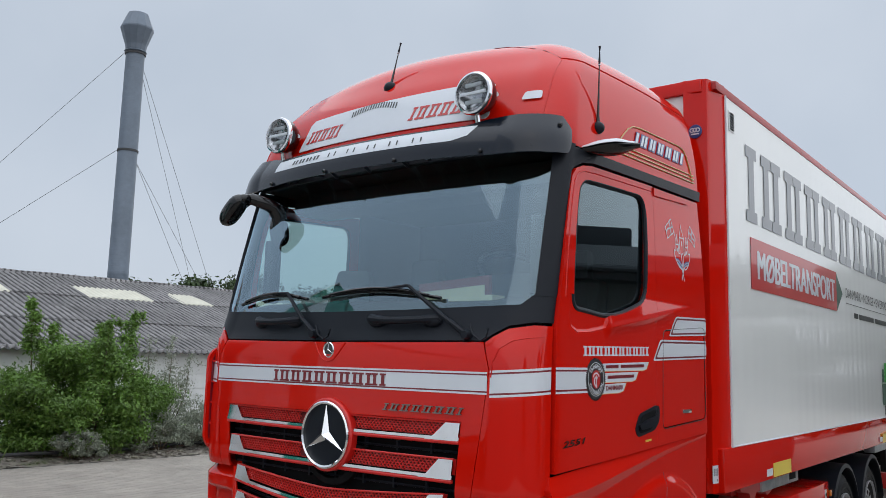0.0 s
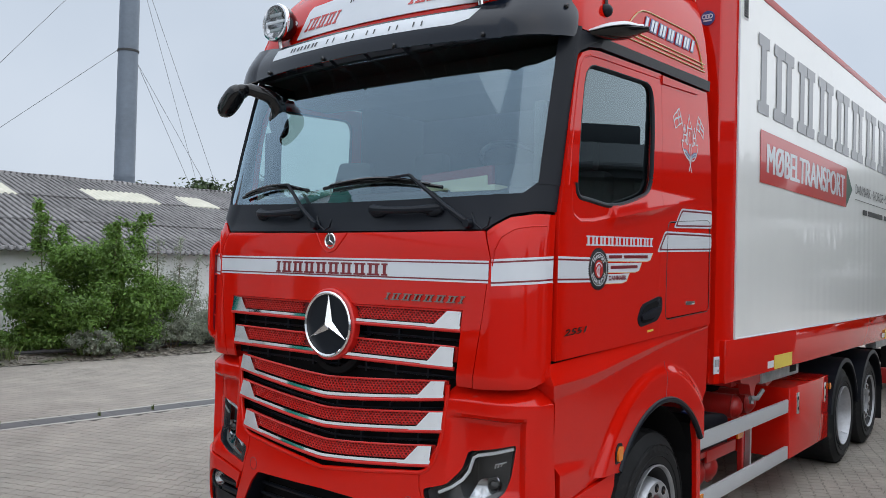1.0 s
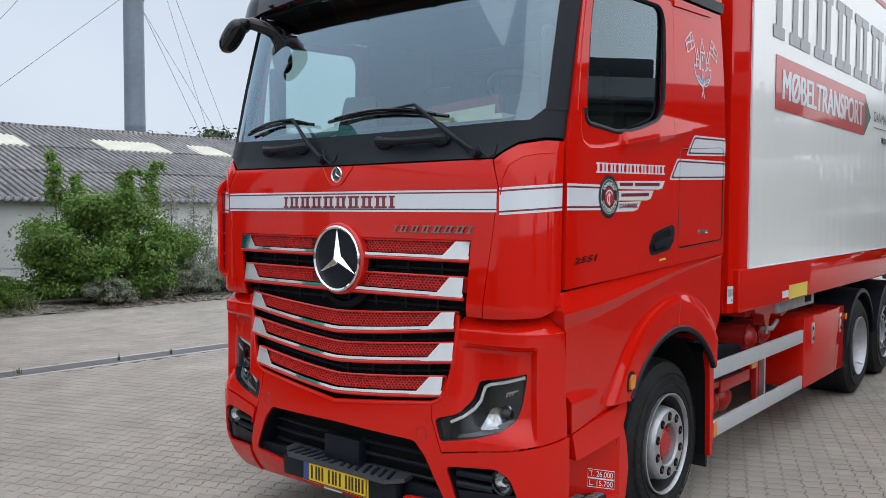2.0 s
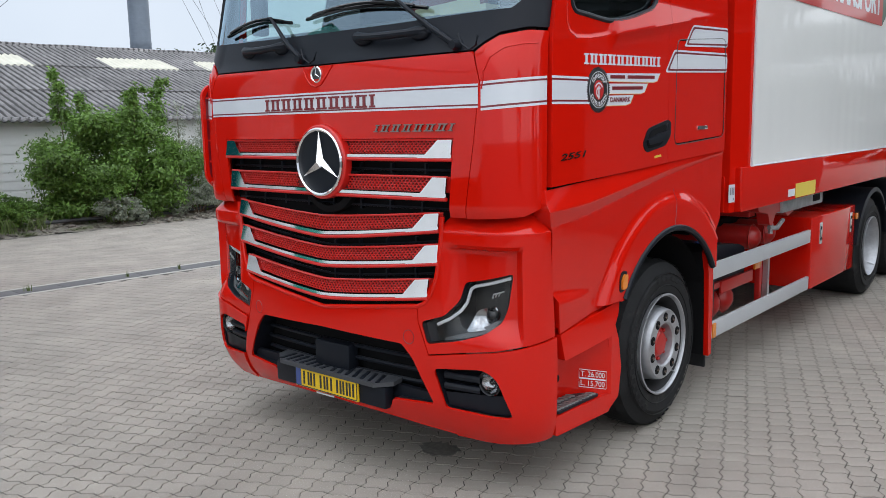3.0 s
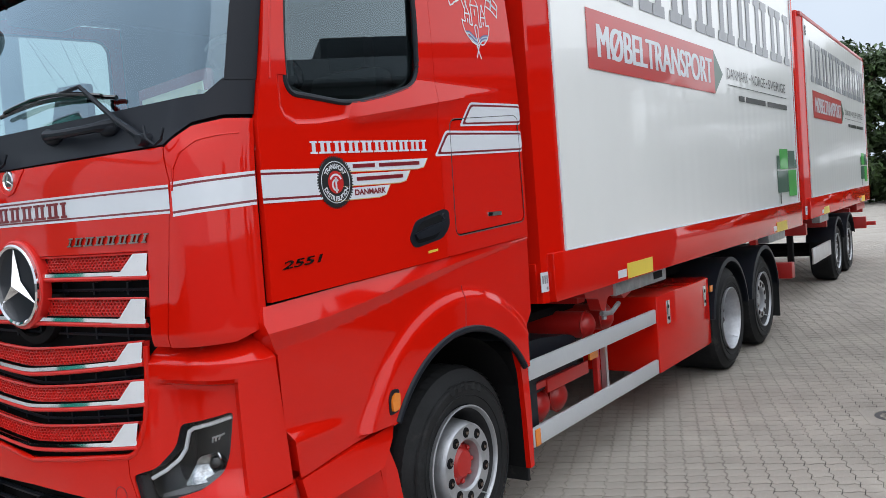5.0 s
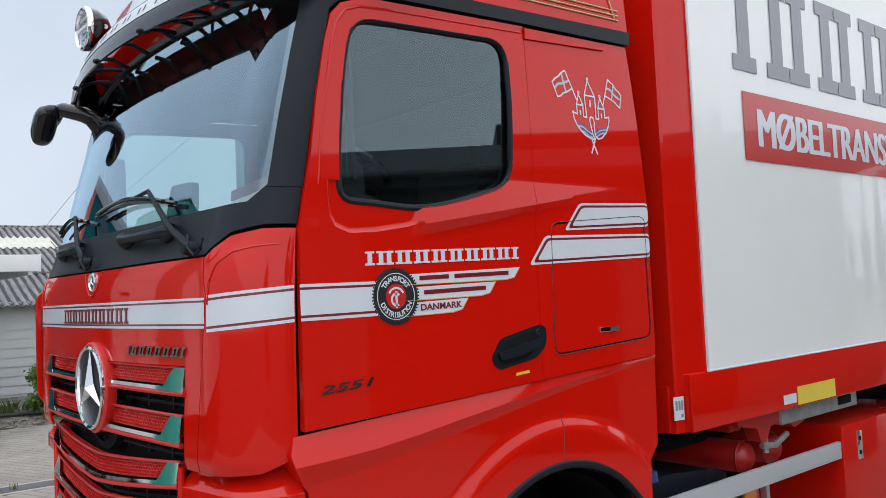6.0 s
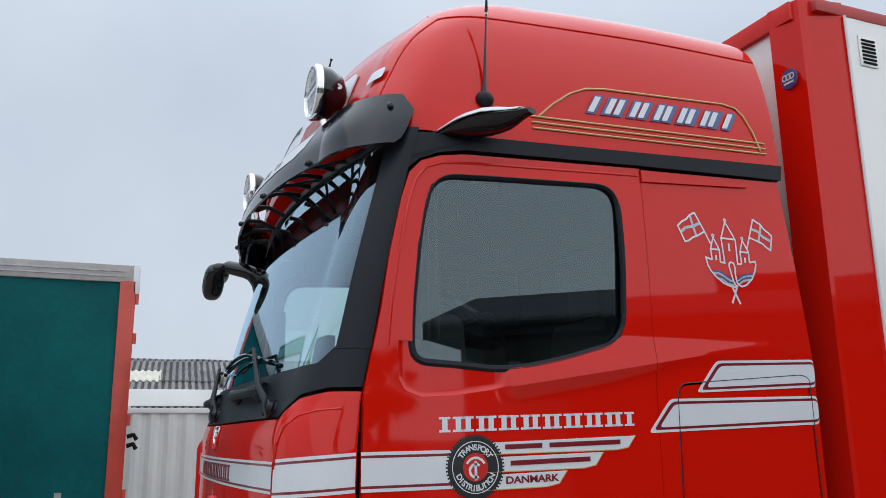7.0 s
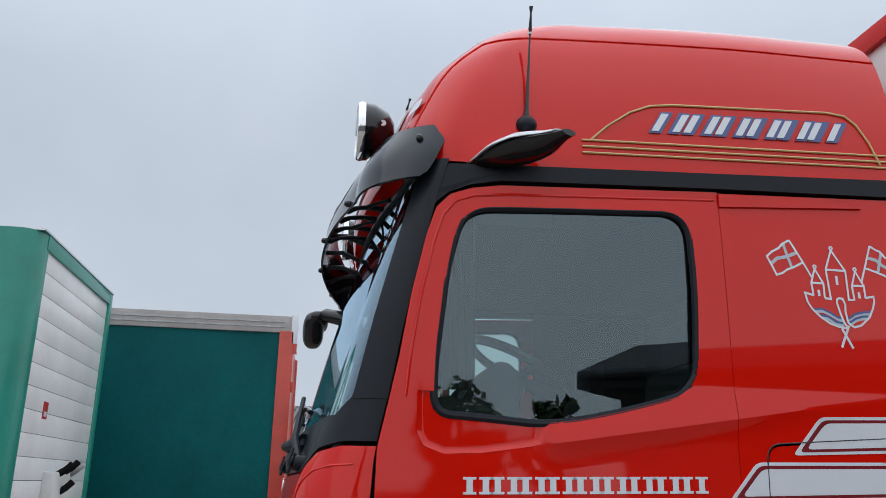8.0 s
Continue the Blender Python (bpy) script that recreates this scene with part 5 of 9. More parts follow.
# open lattice carrying the visor: branching bars between its lower edge and the cab
for sg in (1, -1):
    knots = [0.34, 0.50, 0.66, 0.80] if sg > 0 else [0.50, 0.78]
    for i, k in enumerate(knots):
        o, n = skin(VIS, sg * k, 3.165, -0.012), skin(UPPER, sg * (k - 0.05), 3.20, 0.016)
        fork = o.lerp(n, 0.55) + Vector((0, 0, 0.012))
        part("visor_strut", tube(bmesh.new(), [o, o.lerp(fork, 0.5) + Vector((0, 0, 0.006)), fork, n], 0.008, 8, radii=[0.013, 0.009, 0.010, 0.012]), BLACK, visor)
        if i % 2:
            far = skin(UPPER, sg * (k + 0.07), 3.20, 0.016)
            part("visor_strut", tube(bmesh.new(), [fork, fork.lerp(far, 0.5) + Vector((0, 0, 0.004)), far], 0.007, 8, radii=[0.010, 0.007, 0.009]), BLACK, visor)
for s in (-0.3, 0.0, 0.3):
    p, q = skin(VIS, s, 3.20, -0.01), skin(UPPER, s, 3.17, 0.012)
    part("visor_bracket", tube(bmesh.new(), [p, p.lerp(q, 0.5) + Vector((0, 0, 0.02)), q], 0.011, 8), BLACK, visor)

# white banner on the roof front
ban = [(-0.70, 3.385), (0.83, 3.385), (0.85, 3.40), (0.85, 3.60), (0.80, 3.625), (-0.63, 3.60), (-0.66, 3.57)]
banner = part("roof_banner", patch(bmesh.new(), lambda s, z: skin(ROOF, s, z, 0.006), -0.75, 0.9, 3.37, 3.64, 0.016, ban), DECAL_WHITE, truck, "white banner on the roof front")
thick(banner, 0.006)
name_bars("banner_bar", 4, 0.33, 0.085, lambda a, b, t: skin(ROOF, -0.63 + a, 3.43 + b, 0.0105 + t), 0, 0.002, DECAL_RED, banner, "red slanted bar of the lettering", 0.18, 0.25, 0.32, 0.6)
name_bars("banner_bar", 5, 0.42, 0.085, lambda a, b, t: skin(ROOF, 0.30 + a, 3.44 + b, 0.0105 + t), 0, 0.002, DECAL_RED, banner, "", 0.18, 0.25, 0.32, 0.6)
name_bars("banner_small_bar", 9, 0.40, 0.04, lambda a, b, t: skin(ROOF, -0.22 + a, 3.545 + b + 0.03 * math.sin(a * 8), 0.0105 + t), 0, 0.002, DECAL_BLACK, banner, "", 0.22, 0.3, 0.0)

# two driving lamps
for sx in (1, -1):
    c = Vector((sx * 0.785, 0.258, 3.50))
    lampbody = part("spot_lamp", lathe(bmesh.new(), [(-0.02, 0.118), (0.02, 0.114), (0.075, 0.085), (0.10, 0.045), (0.105, 0.0)], c, "y", 40), GLOSS_BLACK, truck, "round chrome-ringed driving lamp on the roof")
    part("lamp_ring", lathe(bmesh.new(), [(-0.018, 0.119), (-0.034, 0.121), (-0.045, 0.116), (-0.048, 0.106), (-0.03, 0.100)], c, "y", 40), CHROME, lampbody, "chrome ring")
    part("lamp_mirror", lathe(bmesh.new(), [(-0.03, 0.102), (-0.005, 0.07), (0.012, 0.03), (0.015, 0.0)], c, "y", 32), LAMP_MIRROR, lampbody)
    part("lamp_bar", box(bmesh.new(), (c.x - 0.085, c.y - 0.042, c.z - 0.009), (c.x + 0.085, c.y - 0.032, c.z + 0.009), 0.003), DECAL_WHITE, lampbody, "white light bar")
    for k in (-1, 1):
        part("lamp_led", box(bmesh.new(), (c.x - 0.055, c.y - 0.035, c.z + k * 0.048 - 0.012), (c.x + 0.055, c.y - 0.025, c.z + k * 0.048 + 0.012), 0.004), GALV, lampbody)
    lens = lathe(bmesh.new(), [(-0.044, 0.106), (-0.052, 0.06), (-0.055, 0.0)], c, "y", 32)
    facing(part("lamp_glass", lens, LENS, lampbody, "clear lens"), (0, -1, 0)).visible_shadow = False
    part("lamp_foot", tube(bmesh.new(), [c + Vector((0, 0.01, -0.11)), c + Vector((0, 0.02, -0.15)), c + Vector((0, 0.03, -0.20))], 0.016, 10), CHROME, lampbody)
    part("lamp_bracket", box(bmesh.new(), (c.x - 0.045, c.y + 0.0, c.z - 0.215), (c.x + 0.045, c.y + 0.07, c.z - 0.185), 0.008), BLACK, lampbody)
    part("lamp_badge", lathe(bmesh.new(), [(0.0, 0.0), (0.004, 0.012), (0.0, 0.014)], c + Vector((0.098, 0.05, 0)), "x", 12), DECAL_WHITE, lampbody)
    part("marker_lamp", patch(bmesh.new(), lambda s, z: skin(ROOF, s, z, 0.012), *((1.02, 1.15) if sx > 0 else (-1.15, -1.02)), 3.46, 3.53, 0.012, rounded([(sx * 1.03, 3.472), (sx * 1.14, 3.472), (sx * 1.14, 3.522), (sx * 1.05, 3.522)], 0.015)), DECAL_WHITE, truck, "clear roof marker lamp")


def aerial(base, tip, ball):
    ob = part("aerial", tube(bmesh.new(), [base, base.lerp(tip, 0.12), base.lerp(tip, 0.5), base.lerp(tip, 0.78)], 0.006, 8, radii=[0.014, 0.008, 0.0045, 0.0035]), GLOSS_BLACK, truck, "thin black roof aerial on a ball foot")
    part("aerial_tip", tube(bmesh.new(), [base.lerp(tip, 0.76), base.lerp(tip, 0.80), base.lerp(tip, 0.94), tip], 0.006, 8, radii=[0.004, 0.007, 0.0035, 0.008]), BLACK, ob)
    part("aerial_collar", tube(bmesh.new(), [base.lerp(tip, 0.755), base.lerp(tip, 0.77)], 0.0068, 8), DECAL_WHITE, ob)
    bm = bmesh.new()
    bmesh.ops.create_uvsphere(bm, u_segments=20, v_segments=12, radius=ball, matrix=Matrix.Translation(base - Vector((0, 0, 0.012))) @ Matrix.Diagonal((1, 1, 0.95, 1)))
    part("aerial_foot", bm, BLACK, ob)


aerial(Vector((1.235, 0.797, 3.388)), Vector((1.235, 0.820, 3.860)), 0.038)
aerial(Vector((0.0, 0.43, 3.745)), Vector((0.01, 0.50, 4.045)), 0.042)

# mirror cameras over the doors
for sx in (1, -1):
    n_ = 10
    bm = bmesh.new()
    rings = []
    for i in range(n_ + 1):
        k = i / n_
        x, y, z = 1.20 + 0.245 * k, 0.60 + 0.29 * k, 3.205 + 0.062 * k
        w, h = 0.030 + 0.050 * ease(k, 0.0, 0.55) - 0.055 * ease(k, 0.62, 1.0), 0.010 + 0.024 * ease(k, 0.0, 0.5) - 0.024 * ease(k, 0.62, 1.0)
        rings.append([bm.verts.new((sx * (x - 0.4 * w * math.cos(a)), y + w * math.cos(a), z + h * math.sin(a) * (1 if math.sin(a) > 0 else 1.25))) for a in (2 * math.pi * q / 14 for q in range(14))])
    for a, b in zip(rings, rings[1:]):
        for q in range(14):
            bm.faces.new((a[q], a[(q + 1) % 14], b[(q + 1) % 14], b[q]))
    bm.faces.new(rings[0])
    bm.faces.new(rings[-1])
    arm = part("mirror_camera", bm, GLOSS_BLACK, truck, "wing-shaped mirror camera arm over the door")
    bm = bmesh.new()
    caps = []
    for i in range(n_ + 1):
        k = i / n_
        x, y, z = 1.20 + 0.225 * k, 0.60 + 0.265 * k, 3.208 + 0.060 * k
        w, h = 0.034 + 0.052 * ease(k, 0.0, 0.55) - 0.055 * ease(k, 0.68, 1.0), 0.013 + 0.025 * ease(k, 0.0, 0.5) - 0.024 * ease(k, 0.68, 1.0)
        caps.append([bm.verts.new((sx * (x - 0.4 * w * math.cos(a)), y + w * math.cos(a), z + h * math.sin(a))) for a in (0.6 + 2.45 * q / 8 for q in range(9))])
    for a, b in zip(caps, caps[1:]):
        for q in range(8):
            bm.faces.new((a[q], a[q + 1], b[q + 1], b[q]))
    thick(part("mirror_cap", bm, DECAL_WHITE, arm, "white cover"), 0.004)

# front mirror arm on the far corner
arm = part("front_mirror", tube(bmesh.new(), [Vector(p) for p in ((-0.84, 0.34, 3.00), (-0.87, 0.24, 3.05), (-0.92, 0.15, 3.075), (-0.99, 0.09, 3.06))], 0.03, 12, radii=[0.048, 0.044, 0.040, 0.034]), GLOSS_BLACK, truck, "black mirror arm with two mirror heads")
for c, d, tilt in ((Vector((-1.015, 0.075, 2.998)), Vector((0.125, 0.062, 0.056)), -42), (Vector((-0.99, 0.10, 3.045)), Vector((0.10, 0.06, 0.04)), -20), (Vector((-0.868, 0.345, 2.885)), Vector((0.062, 0.055, 0.105)), -14)):
    bm = bmesh.new()
    bmesh.ops.create_uvsphere(bm, u_segments=24, v_segments=14, radius=1.0)
    for v in bm.verts:
        v.co = Vector([math.copysign(abs(q) ** 0.78, q) for q in v.co])
    bmesh.ops.transform(bm, matrix=Matrix.Translation(c) @ pose(0, 0, 0, 0, tilt, 0) @ Matrix.Diagonal((*d, 1)), verts=bm.verts)
    part("mirror_head", bm, GLOSS_BLACK, arm, "rounded black mirror head")
part("mirror_bridge", tube(bmesh.new(), [Vector((-0.86, 0.28, 3.04)), Vector((-0.85, 0.32, 2.98)), Vector((-0.862, 0.34, 2.91))], 0.05, 12), GLOSS_BLACK, arm)
# folded flap edge on the far side (the locker door of the cab corner)
side_flap = part("air_deflector", prism(bmesh.new(), rounded([(0.0, 1.52), (0.10, 1.43), (0.16, 1.43), (0.14, 2.09), (0.06, 2.12), (0.0, 2.06)], 0.05), lambda a, b, t: Vector((-1.125 + 0.12 * (a - 0.05) + t, a + 0.045, b)), -0.02, 0.0), RED, truck, "red corner air deflector")
# flat darker plate that paints the shade of the hollow between the ribs
part("deflector_hollow", prism(bmesh.new(), rounded([(0.022, 1.54), (0.10, 1.46), (0.14, 1.46), (0.12, 2.06), (0.06, 2.09), (0.022, 2.04)], 0.04), lambda a, b, t: Vector((-1.125 + 0.12 * (a - 0.05) + t, a + 0.045, b)), 0.002, 0.004), DECAL_DARK_RED, side_flap, "dark red plate for the shade in the deflector")
for k in range(5):
    z = 1.50 + 0.13 * k
    part("deflector_rib", box(bmesh.new(), (-1.145, 0.07, z), (-1.08, 0.17, z + 0.010)), RED_PLASTIC, side_flap)

# wipers and grab handles on the cowl
def cowl_pt(x, z, off):
    return skin(UPPER, s_at(UPPER, abs(x), z) * (1 if x >= 0 else -1), z, off)


for x0, elbow, b0, b1 in ((-0.13, (-0.43, 2.44), (-0.94, 2.385), (-0.26, 2.40)), (0.895, (0.50, 2.455), (-0.13, 2.405), (0.70, 2.385))):
    foot = cowl_pt(x0, 2.195, 0.02)
    e = cowl_pt(elbow[0], elbow[1], 0.05)
    wiper = part("wiper", tube(bmesh.new(), [foot, foot.lerp(e, 0.35) + Vector((0, -0.02, 0.0)), e], 0.012, 8, radii=[0.018, 0.013, 0.009]), BLACK, truck, "black windscreen wiper arm with blade")
    part("wiper_foot", lathe(bmesh.new(), [(-0.03, 0.0), (-0.03, 0.02), (0.0, 0.028), (0.03, 0.028)], foot, "y", 16), BLACK, wiper)
    blade = [cowl_pt(b0[0] + (b1[0] - b0[0]) * i / 12, b0[1] + (b1[1] - b0[1]) * i / 12 + 0.035 * math.sin(math.pi * i / 12), 0.022) for i in range(13)]
    part("wiper_blade", tube(bmesh.new(), blade, 0.010, 6), GLOSS_BLACK, wiper)
    top = [cowl_pt(b0[0] + (b1[0] - b0[0]) * i / 12, b0[1] + (b1[1] - b0[1]) * i / 12 + 0.035 * math.sin(math.pi * i / 12) + 0.016 * math.sin(math.pi * i / 12), 0.04) for i in range(1, 12)]
    part("blade_spine", tube(bmesh.new(), top, 0.009, 6), GLOSS_BLACK, wiper)
    part("wiper_link", tube(bmesh.new(), [e, top[6]], 0.008, 6), BLACK, wiper)
    hose = [foot + Vector(p) for p in ((0.03, -0.02, 0.05), (0.06, -0.035, 0.0), (0.10, -0.03, -0.03), (0.13, -0.02, -0.01), (0.135, -0.01, 0.03))]
    part("washer_hose", tube(bmesh.new(), hose, 0.006, 6), BLACK, wiper)
for x0, x1 in ((-0.695, -0.29), (0.275, 0.71)):
    pts = [cowl_pt(x0 + (x1 - x0) * i / 10, 2.277 - 0.01 * math.cos(math.pi * (i / 10 - 0.5)) , 0.012 + 0.045 * math.sin(math.pi * i / 10) ** 0.5) for i in range(11)]
    grab = part("grab_handle", tube(bmesh.new(), pts, 0.018, 10, radii=[0.03, 0.024] + [0.019] * 7 + [0.024, 0.03]), BLACK, truck, "black grab handle below the windscreen")
    for x in (x0 + 0.04, x1 - 0.04):
        bm = bmesh.new()
        bmesh.ops.create_uvsphere(bm, u_segments=14, v_segments=8, radius=1.0, matrix=Matrix.Translation(cowl_pt(x, 2.265, 0.012)) @ Matrix.Diagonal((0.06, 0.035, 0.034, 1)))
        part("handle_foot", bm, BLACK, grab)

# roof side graphics: gold lines and plain lettering shapes
def roof_side(a, b, t):
    ys = row_at(ROOF, b)[4]
    p = skin(ROOF, 1 + CORNER + (a - ys), b, 0, ROOF_REAR)
    return p + Vector((0.004 + t, 0, 0))


for z in (3.335, 3.31, 3.285):
    part("gold_line", tube(bmesh.new(), [roof_side(1.0 + 0.1 * i, z + 0.03 * (0.1 * i), 0) for i in range(13)], 0.0042, 6), DECAL_GOLD, truck)
arc = [(1.03, 3.335), (1.10, 3.40), (1.19, 3.465), (1.27, 3.50), (1.36, 3.513), (1.60, 3.523), (1.99, 3.54), (2.06, 3.53), (2.10, 3.495), (2.14, 3.42), (2.17, 3.33)]
part("gold_line", tube(bmesh.new(), [roof_side(a, b, 0) for a, b in arc], 0.0045, 6), DECAL_GOLD, truck)
name_bars("roof_name_edge", 6, 0.76, 0.091, lambda a, b, t: roof_side(1.255 + a + 0.3 * b, 3.386 + b + 0.030 * a, t), 0.0, 0.002, DECAL_BLUE, truck, "", 0.34, 0.06, 0.32)
name_bars("roof_name_bar", 6, 0.74, 0.075, lambda a, b, t: roof_side(1.265 + a + 0.3 * b, 3.394 + b + 0.030 * a, t), 0.003, 0.005, DECAL_WHITE, truck, "white lettering with dark edge as plain shapes", 0.20, 0.12, 0.32)

# ---- inside of the cab ----
part("cab_floor", box(bmesh.new(), (-1.2, 0.35, 1.50), (1.2, 2.25, 1.56)), CABIN, truck)
part("cab_rear_wall", box(bmesh.new(), (-1.2, 2.20, 1.5), (1.2, 2.26, 3.22)), CABIN, truck)
part("cab_ceiling", box(bmesh.new(), (-1.18, 0.42, 3.20), (1.18, 2.25, 3.235)), CABIN, truck)
part("dashboard", prism(bmesh.new(), [(0.20, 2.29), (0.33, 2.37), (0.55, 2.42), (0.78, 2.36), (0.85, 2.10), (0.80, 1.7), (0.35, 1.6)], lambda a, b, t: Vector((t, a, b)), -1.15, 1.15), CABIN, truck, "dark dashboard")
part("display", prism(bmesh.new(), rounded([(-0.60, 2.34), (-0.22, 2.34), (-0.27, 2.62), (-0.54, 2.63)], 0.03), lambda a, b, t: Vector((a, 0.55 + t + 0.12 * (b - 2.34), b)), 0, 0.04), GLOSS_BLACK, truck, "dark screen on the dashboard")
shelf_frame = part("notice_board", prism(bmesh.new(), [(0.14, 2.34), (0.66, 2.34), (0.65, 2.555), (0.14, 2.52)], lambda a, b, t: Vector((a, 0.60 + t, b)), 0, 0.03), DECAL_DARK_RED, truck, "dark red notice board on the dashboard")
part("notice_paper", prism(bmesh.new(), [(0.17, 2.36), (0.63, 2.36), (0.625, 2.50), (0.17, 2.47)], lambda a, b, t: Vector((a, 0.597 + t, b)), -0.003, 0), PAPER, shelf_frame)
part("dash_papers", box(bmesh.new(), (0.50, 0.42, 2.395), (0.80, 0.54, 2.425)), PAPER, truck)
part("camera_display", box(bmesh.new(), (1.03, 0.42, 2.42), (1.10, 0.52, 2.85), 0.02), GLOSS_BLACK, truck, "upright mirror display")
part("camera_display", box(bmesh.new(), (-1.10, 0.42, 2.42), (-1.03, 0.52, 2.85), 0.02), GLOSS_BLACK, truck)
wheel_c = Vector((0.62, 0.92, 2.59))
ring_at = lambda a, r=0.225: wheel_c + Vector((r * math.cos(a), 0.88 * r * math.sin(a), -0.47 * r * math.sin(a)))
sw = part("steering_wheel", tube(bmesh.new(), [ring_at(2 * math.pi * i / 32) for i in range(33)], 0.019, 8, cap=False), GLOSS_BLACK, truck, "black steering wheel")
for a in (0.1, math.pi - 0.1, math.pi / 2):
    part("spoke", tube(bmesh.new(), [wheel_c + Vector((0, -0.02, -0.04)), ring_at(a)], 0.02, 6), GLOSS_BLACK, sw)
part("steering_column", tube(bmesh.new(), [wheel_c + Vector((0, -0.01, -0.02)), wheel_c + Vector((0, -0.2, -0.35))], 0.06, 10), BLACK, sw)
part("instrument_binnacle", prism(bmesh.new(), rounded([(0.60, 2.38), (0.70, 2.53), (0.78, 2.585), (0.84, 2.555), (0.86, 2.25), (0.62, 2.25)], 0.03, 3), lambda a, b, t: Vector((t, a, b)), 0.36, 0.90), CABIN, truck, "dark instrument binnacle")
bm = bmesh.new()
fold = [[bm.verts.new((1.155 + 0.018 * math.sin(i * 1.5), 0.50 + 0.0085 * i, z)) for z in (2.44, 2.75, 3.04)] for i in range(17)]
for a, b in zip(fold, fold[1:]):
    for k in range(2):
        bm.faces.new((a[k], b[k], b[k + 1], a[k + 1]))
thick(part("side_curtain", bm, CABIN, truck, "gathered grey side curtain"), 0.003)
for x in (0.62, -0.62):
    seat = part("seat", box(bmesh.new(), (x - 0.26, 1.05, 1.85), (x + 0.26, 1.55, 2.02), 0.05), SEAT, truck, "dark cab seat")
    part("seat_back", box(bmesh.new(), (x - 0.25, 1.50, 1.98), (x + 0.25, 1.66, 2.62), 0.06, pose(0, 0, 0, -8).to_3x3()), SEAT, seat)
    part("head_rest", box(bmesh.new(), (x - 0.14, 1.58, 2.62), (x + 0.14, 1.68, 2.82), 0.04), SEAT, seat)
    part("seat_base", box(bmesh.new(), (x - 0.2, 1.12, 1.55), (x + 0.2, 1.5, 1.87), 0.02), BLACK, seat)
part("bunk", box(bmesh.new(), (-1.15, 1.72, 1.95), (1.15, 2.2, 2.12), 0.05), CABIN_LIGHT, truck, "bunk mattress")
part("overhead_lockers", box(bmesh.new(), (-1.05, 0.62, 3.05), (1.05, 0.95, 3.19), 0.03), CABIN, truck)

# ---- lower side of the cab, wheels, chassis ----


def arc_pts(cy, cz, r, a0, a1, n):
    return [(cy + r * math.cos(radians(a0 + (a1 - a0) * i / n)), cz + r * math.sin(radians(a0 + (a1 - a0) * i / n))) for i in range(n + 1)]


arch = arc_pts(1.575, 0.50, 0.72, 146, 28, 26)


def between(v, stops):
    return float(np.interp(v, [p[0] for p in stops], [p[1] for p in stops]))


RIDGE = [(0.247, 1.424), (0.40, 1.429), (0.585, 1.438), (0.80, 1.461), (1.0, 1.488), (1.3, 1.523), (1.6, 1.558), (2.335, 1.622)]
UNDERCUT = [(0.292, 1.350), (0.44, 1.359), (0.59, 1.374), (0.80, 1.404), (1.0, 1.438), (1.3, 1.483), (1.57, 1.522), (2.335, 1.611)]


def fender(sg):
    """The lower side: a shoulder, an undercut, the plain field, and the flange of the wheel arch."""
    def surf(y, z):
        top = 1.53 + 0.047 * y
        za, zb = between(y, RIDGE), between(y, UNDERCUT)
        w = between(y, ((0.3, 1.0), (1.0, 0.75), (1.6, 0.35), (2.3, 0.2)))
        if z >= za:
            out = 0.043 * w * min(1, (top - z) / max(0.004, top - za))
        elif z >= zb:
            out = w * (0.018 + 0.025 * (z - zb) / (za - zb))
        else:
            out = w * 0.018 * max(0, (z - 1.0) / (zb - 1.0)) - 0.012 * min(1, max(0, (1.05 - z) / 0.2))
        if y < 0.73:
            out += 0.030 * min(1, max(0, (1.026 - 0.064 * (y - 0.324) - z) / 0.045)) * min(1, (0.73 - y) / 0.38)
        d = math.hypot(y - 1.575, z - 0.50)
        if z > 0.88:
            k = ease(0.93 - d, 0.0, 0.075)
            out = max(out, out * (1 - k) + 0.034 * k)
        return Vector((sg * (1.247 + out), y, z))
    return surf


def folded(name, line, sg, deep, parent):
    """An edge folded inwards along a line of points."""
    bm = bmesh.new()
    a, b = [bm.verts.new(p) for p in line], [bm.verts.new(Vector((p.x - sg * deep, p.y + 0.01, p.z))) for p in line]
    for k in range(len(line) - 1):
        bm.faces.new((a[k], a[k + 1], b[k + 1], b[k]))
    return thick(part(name, bm, RED, parent), 0.004)


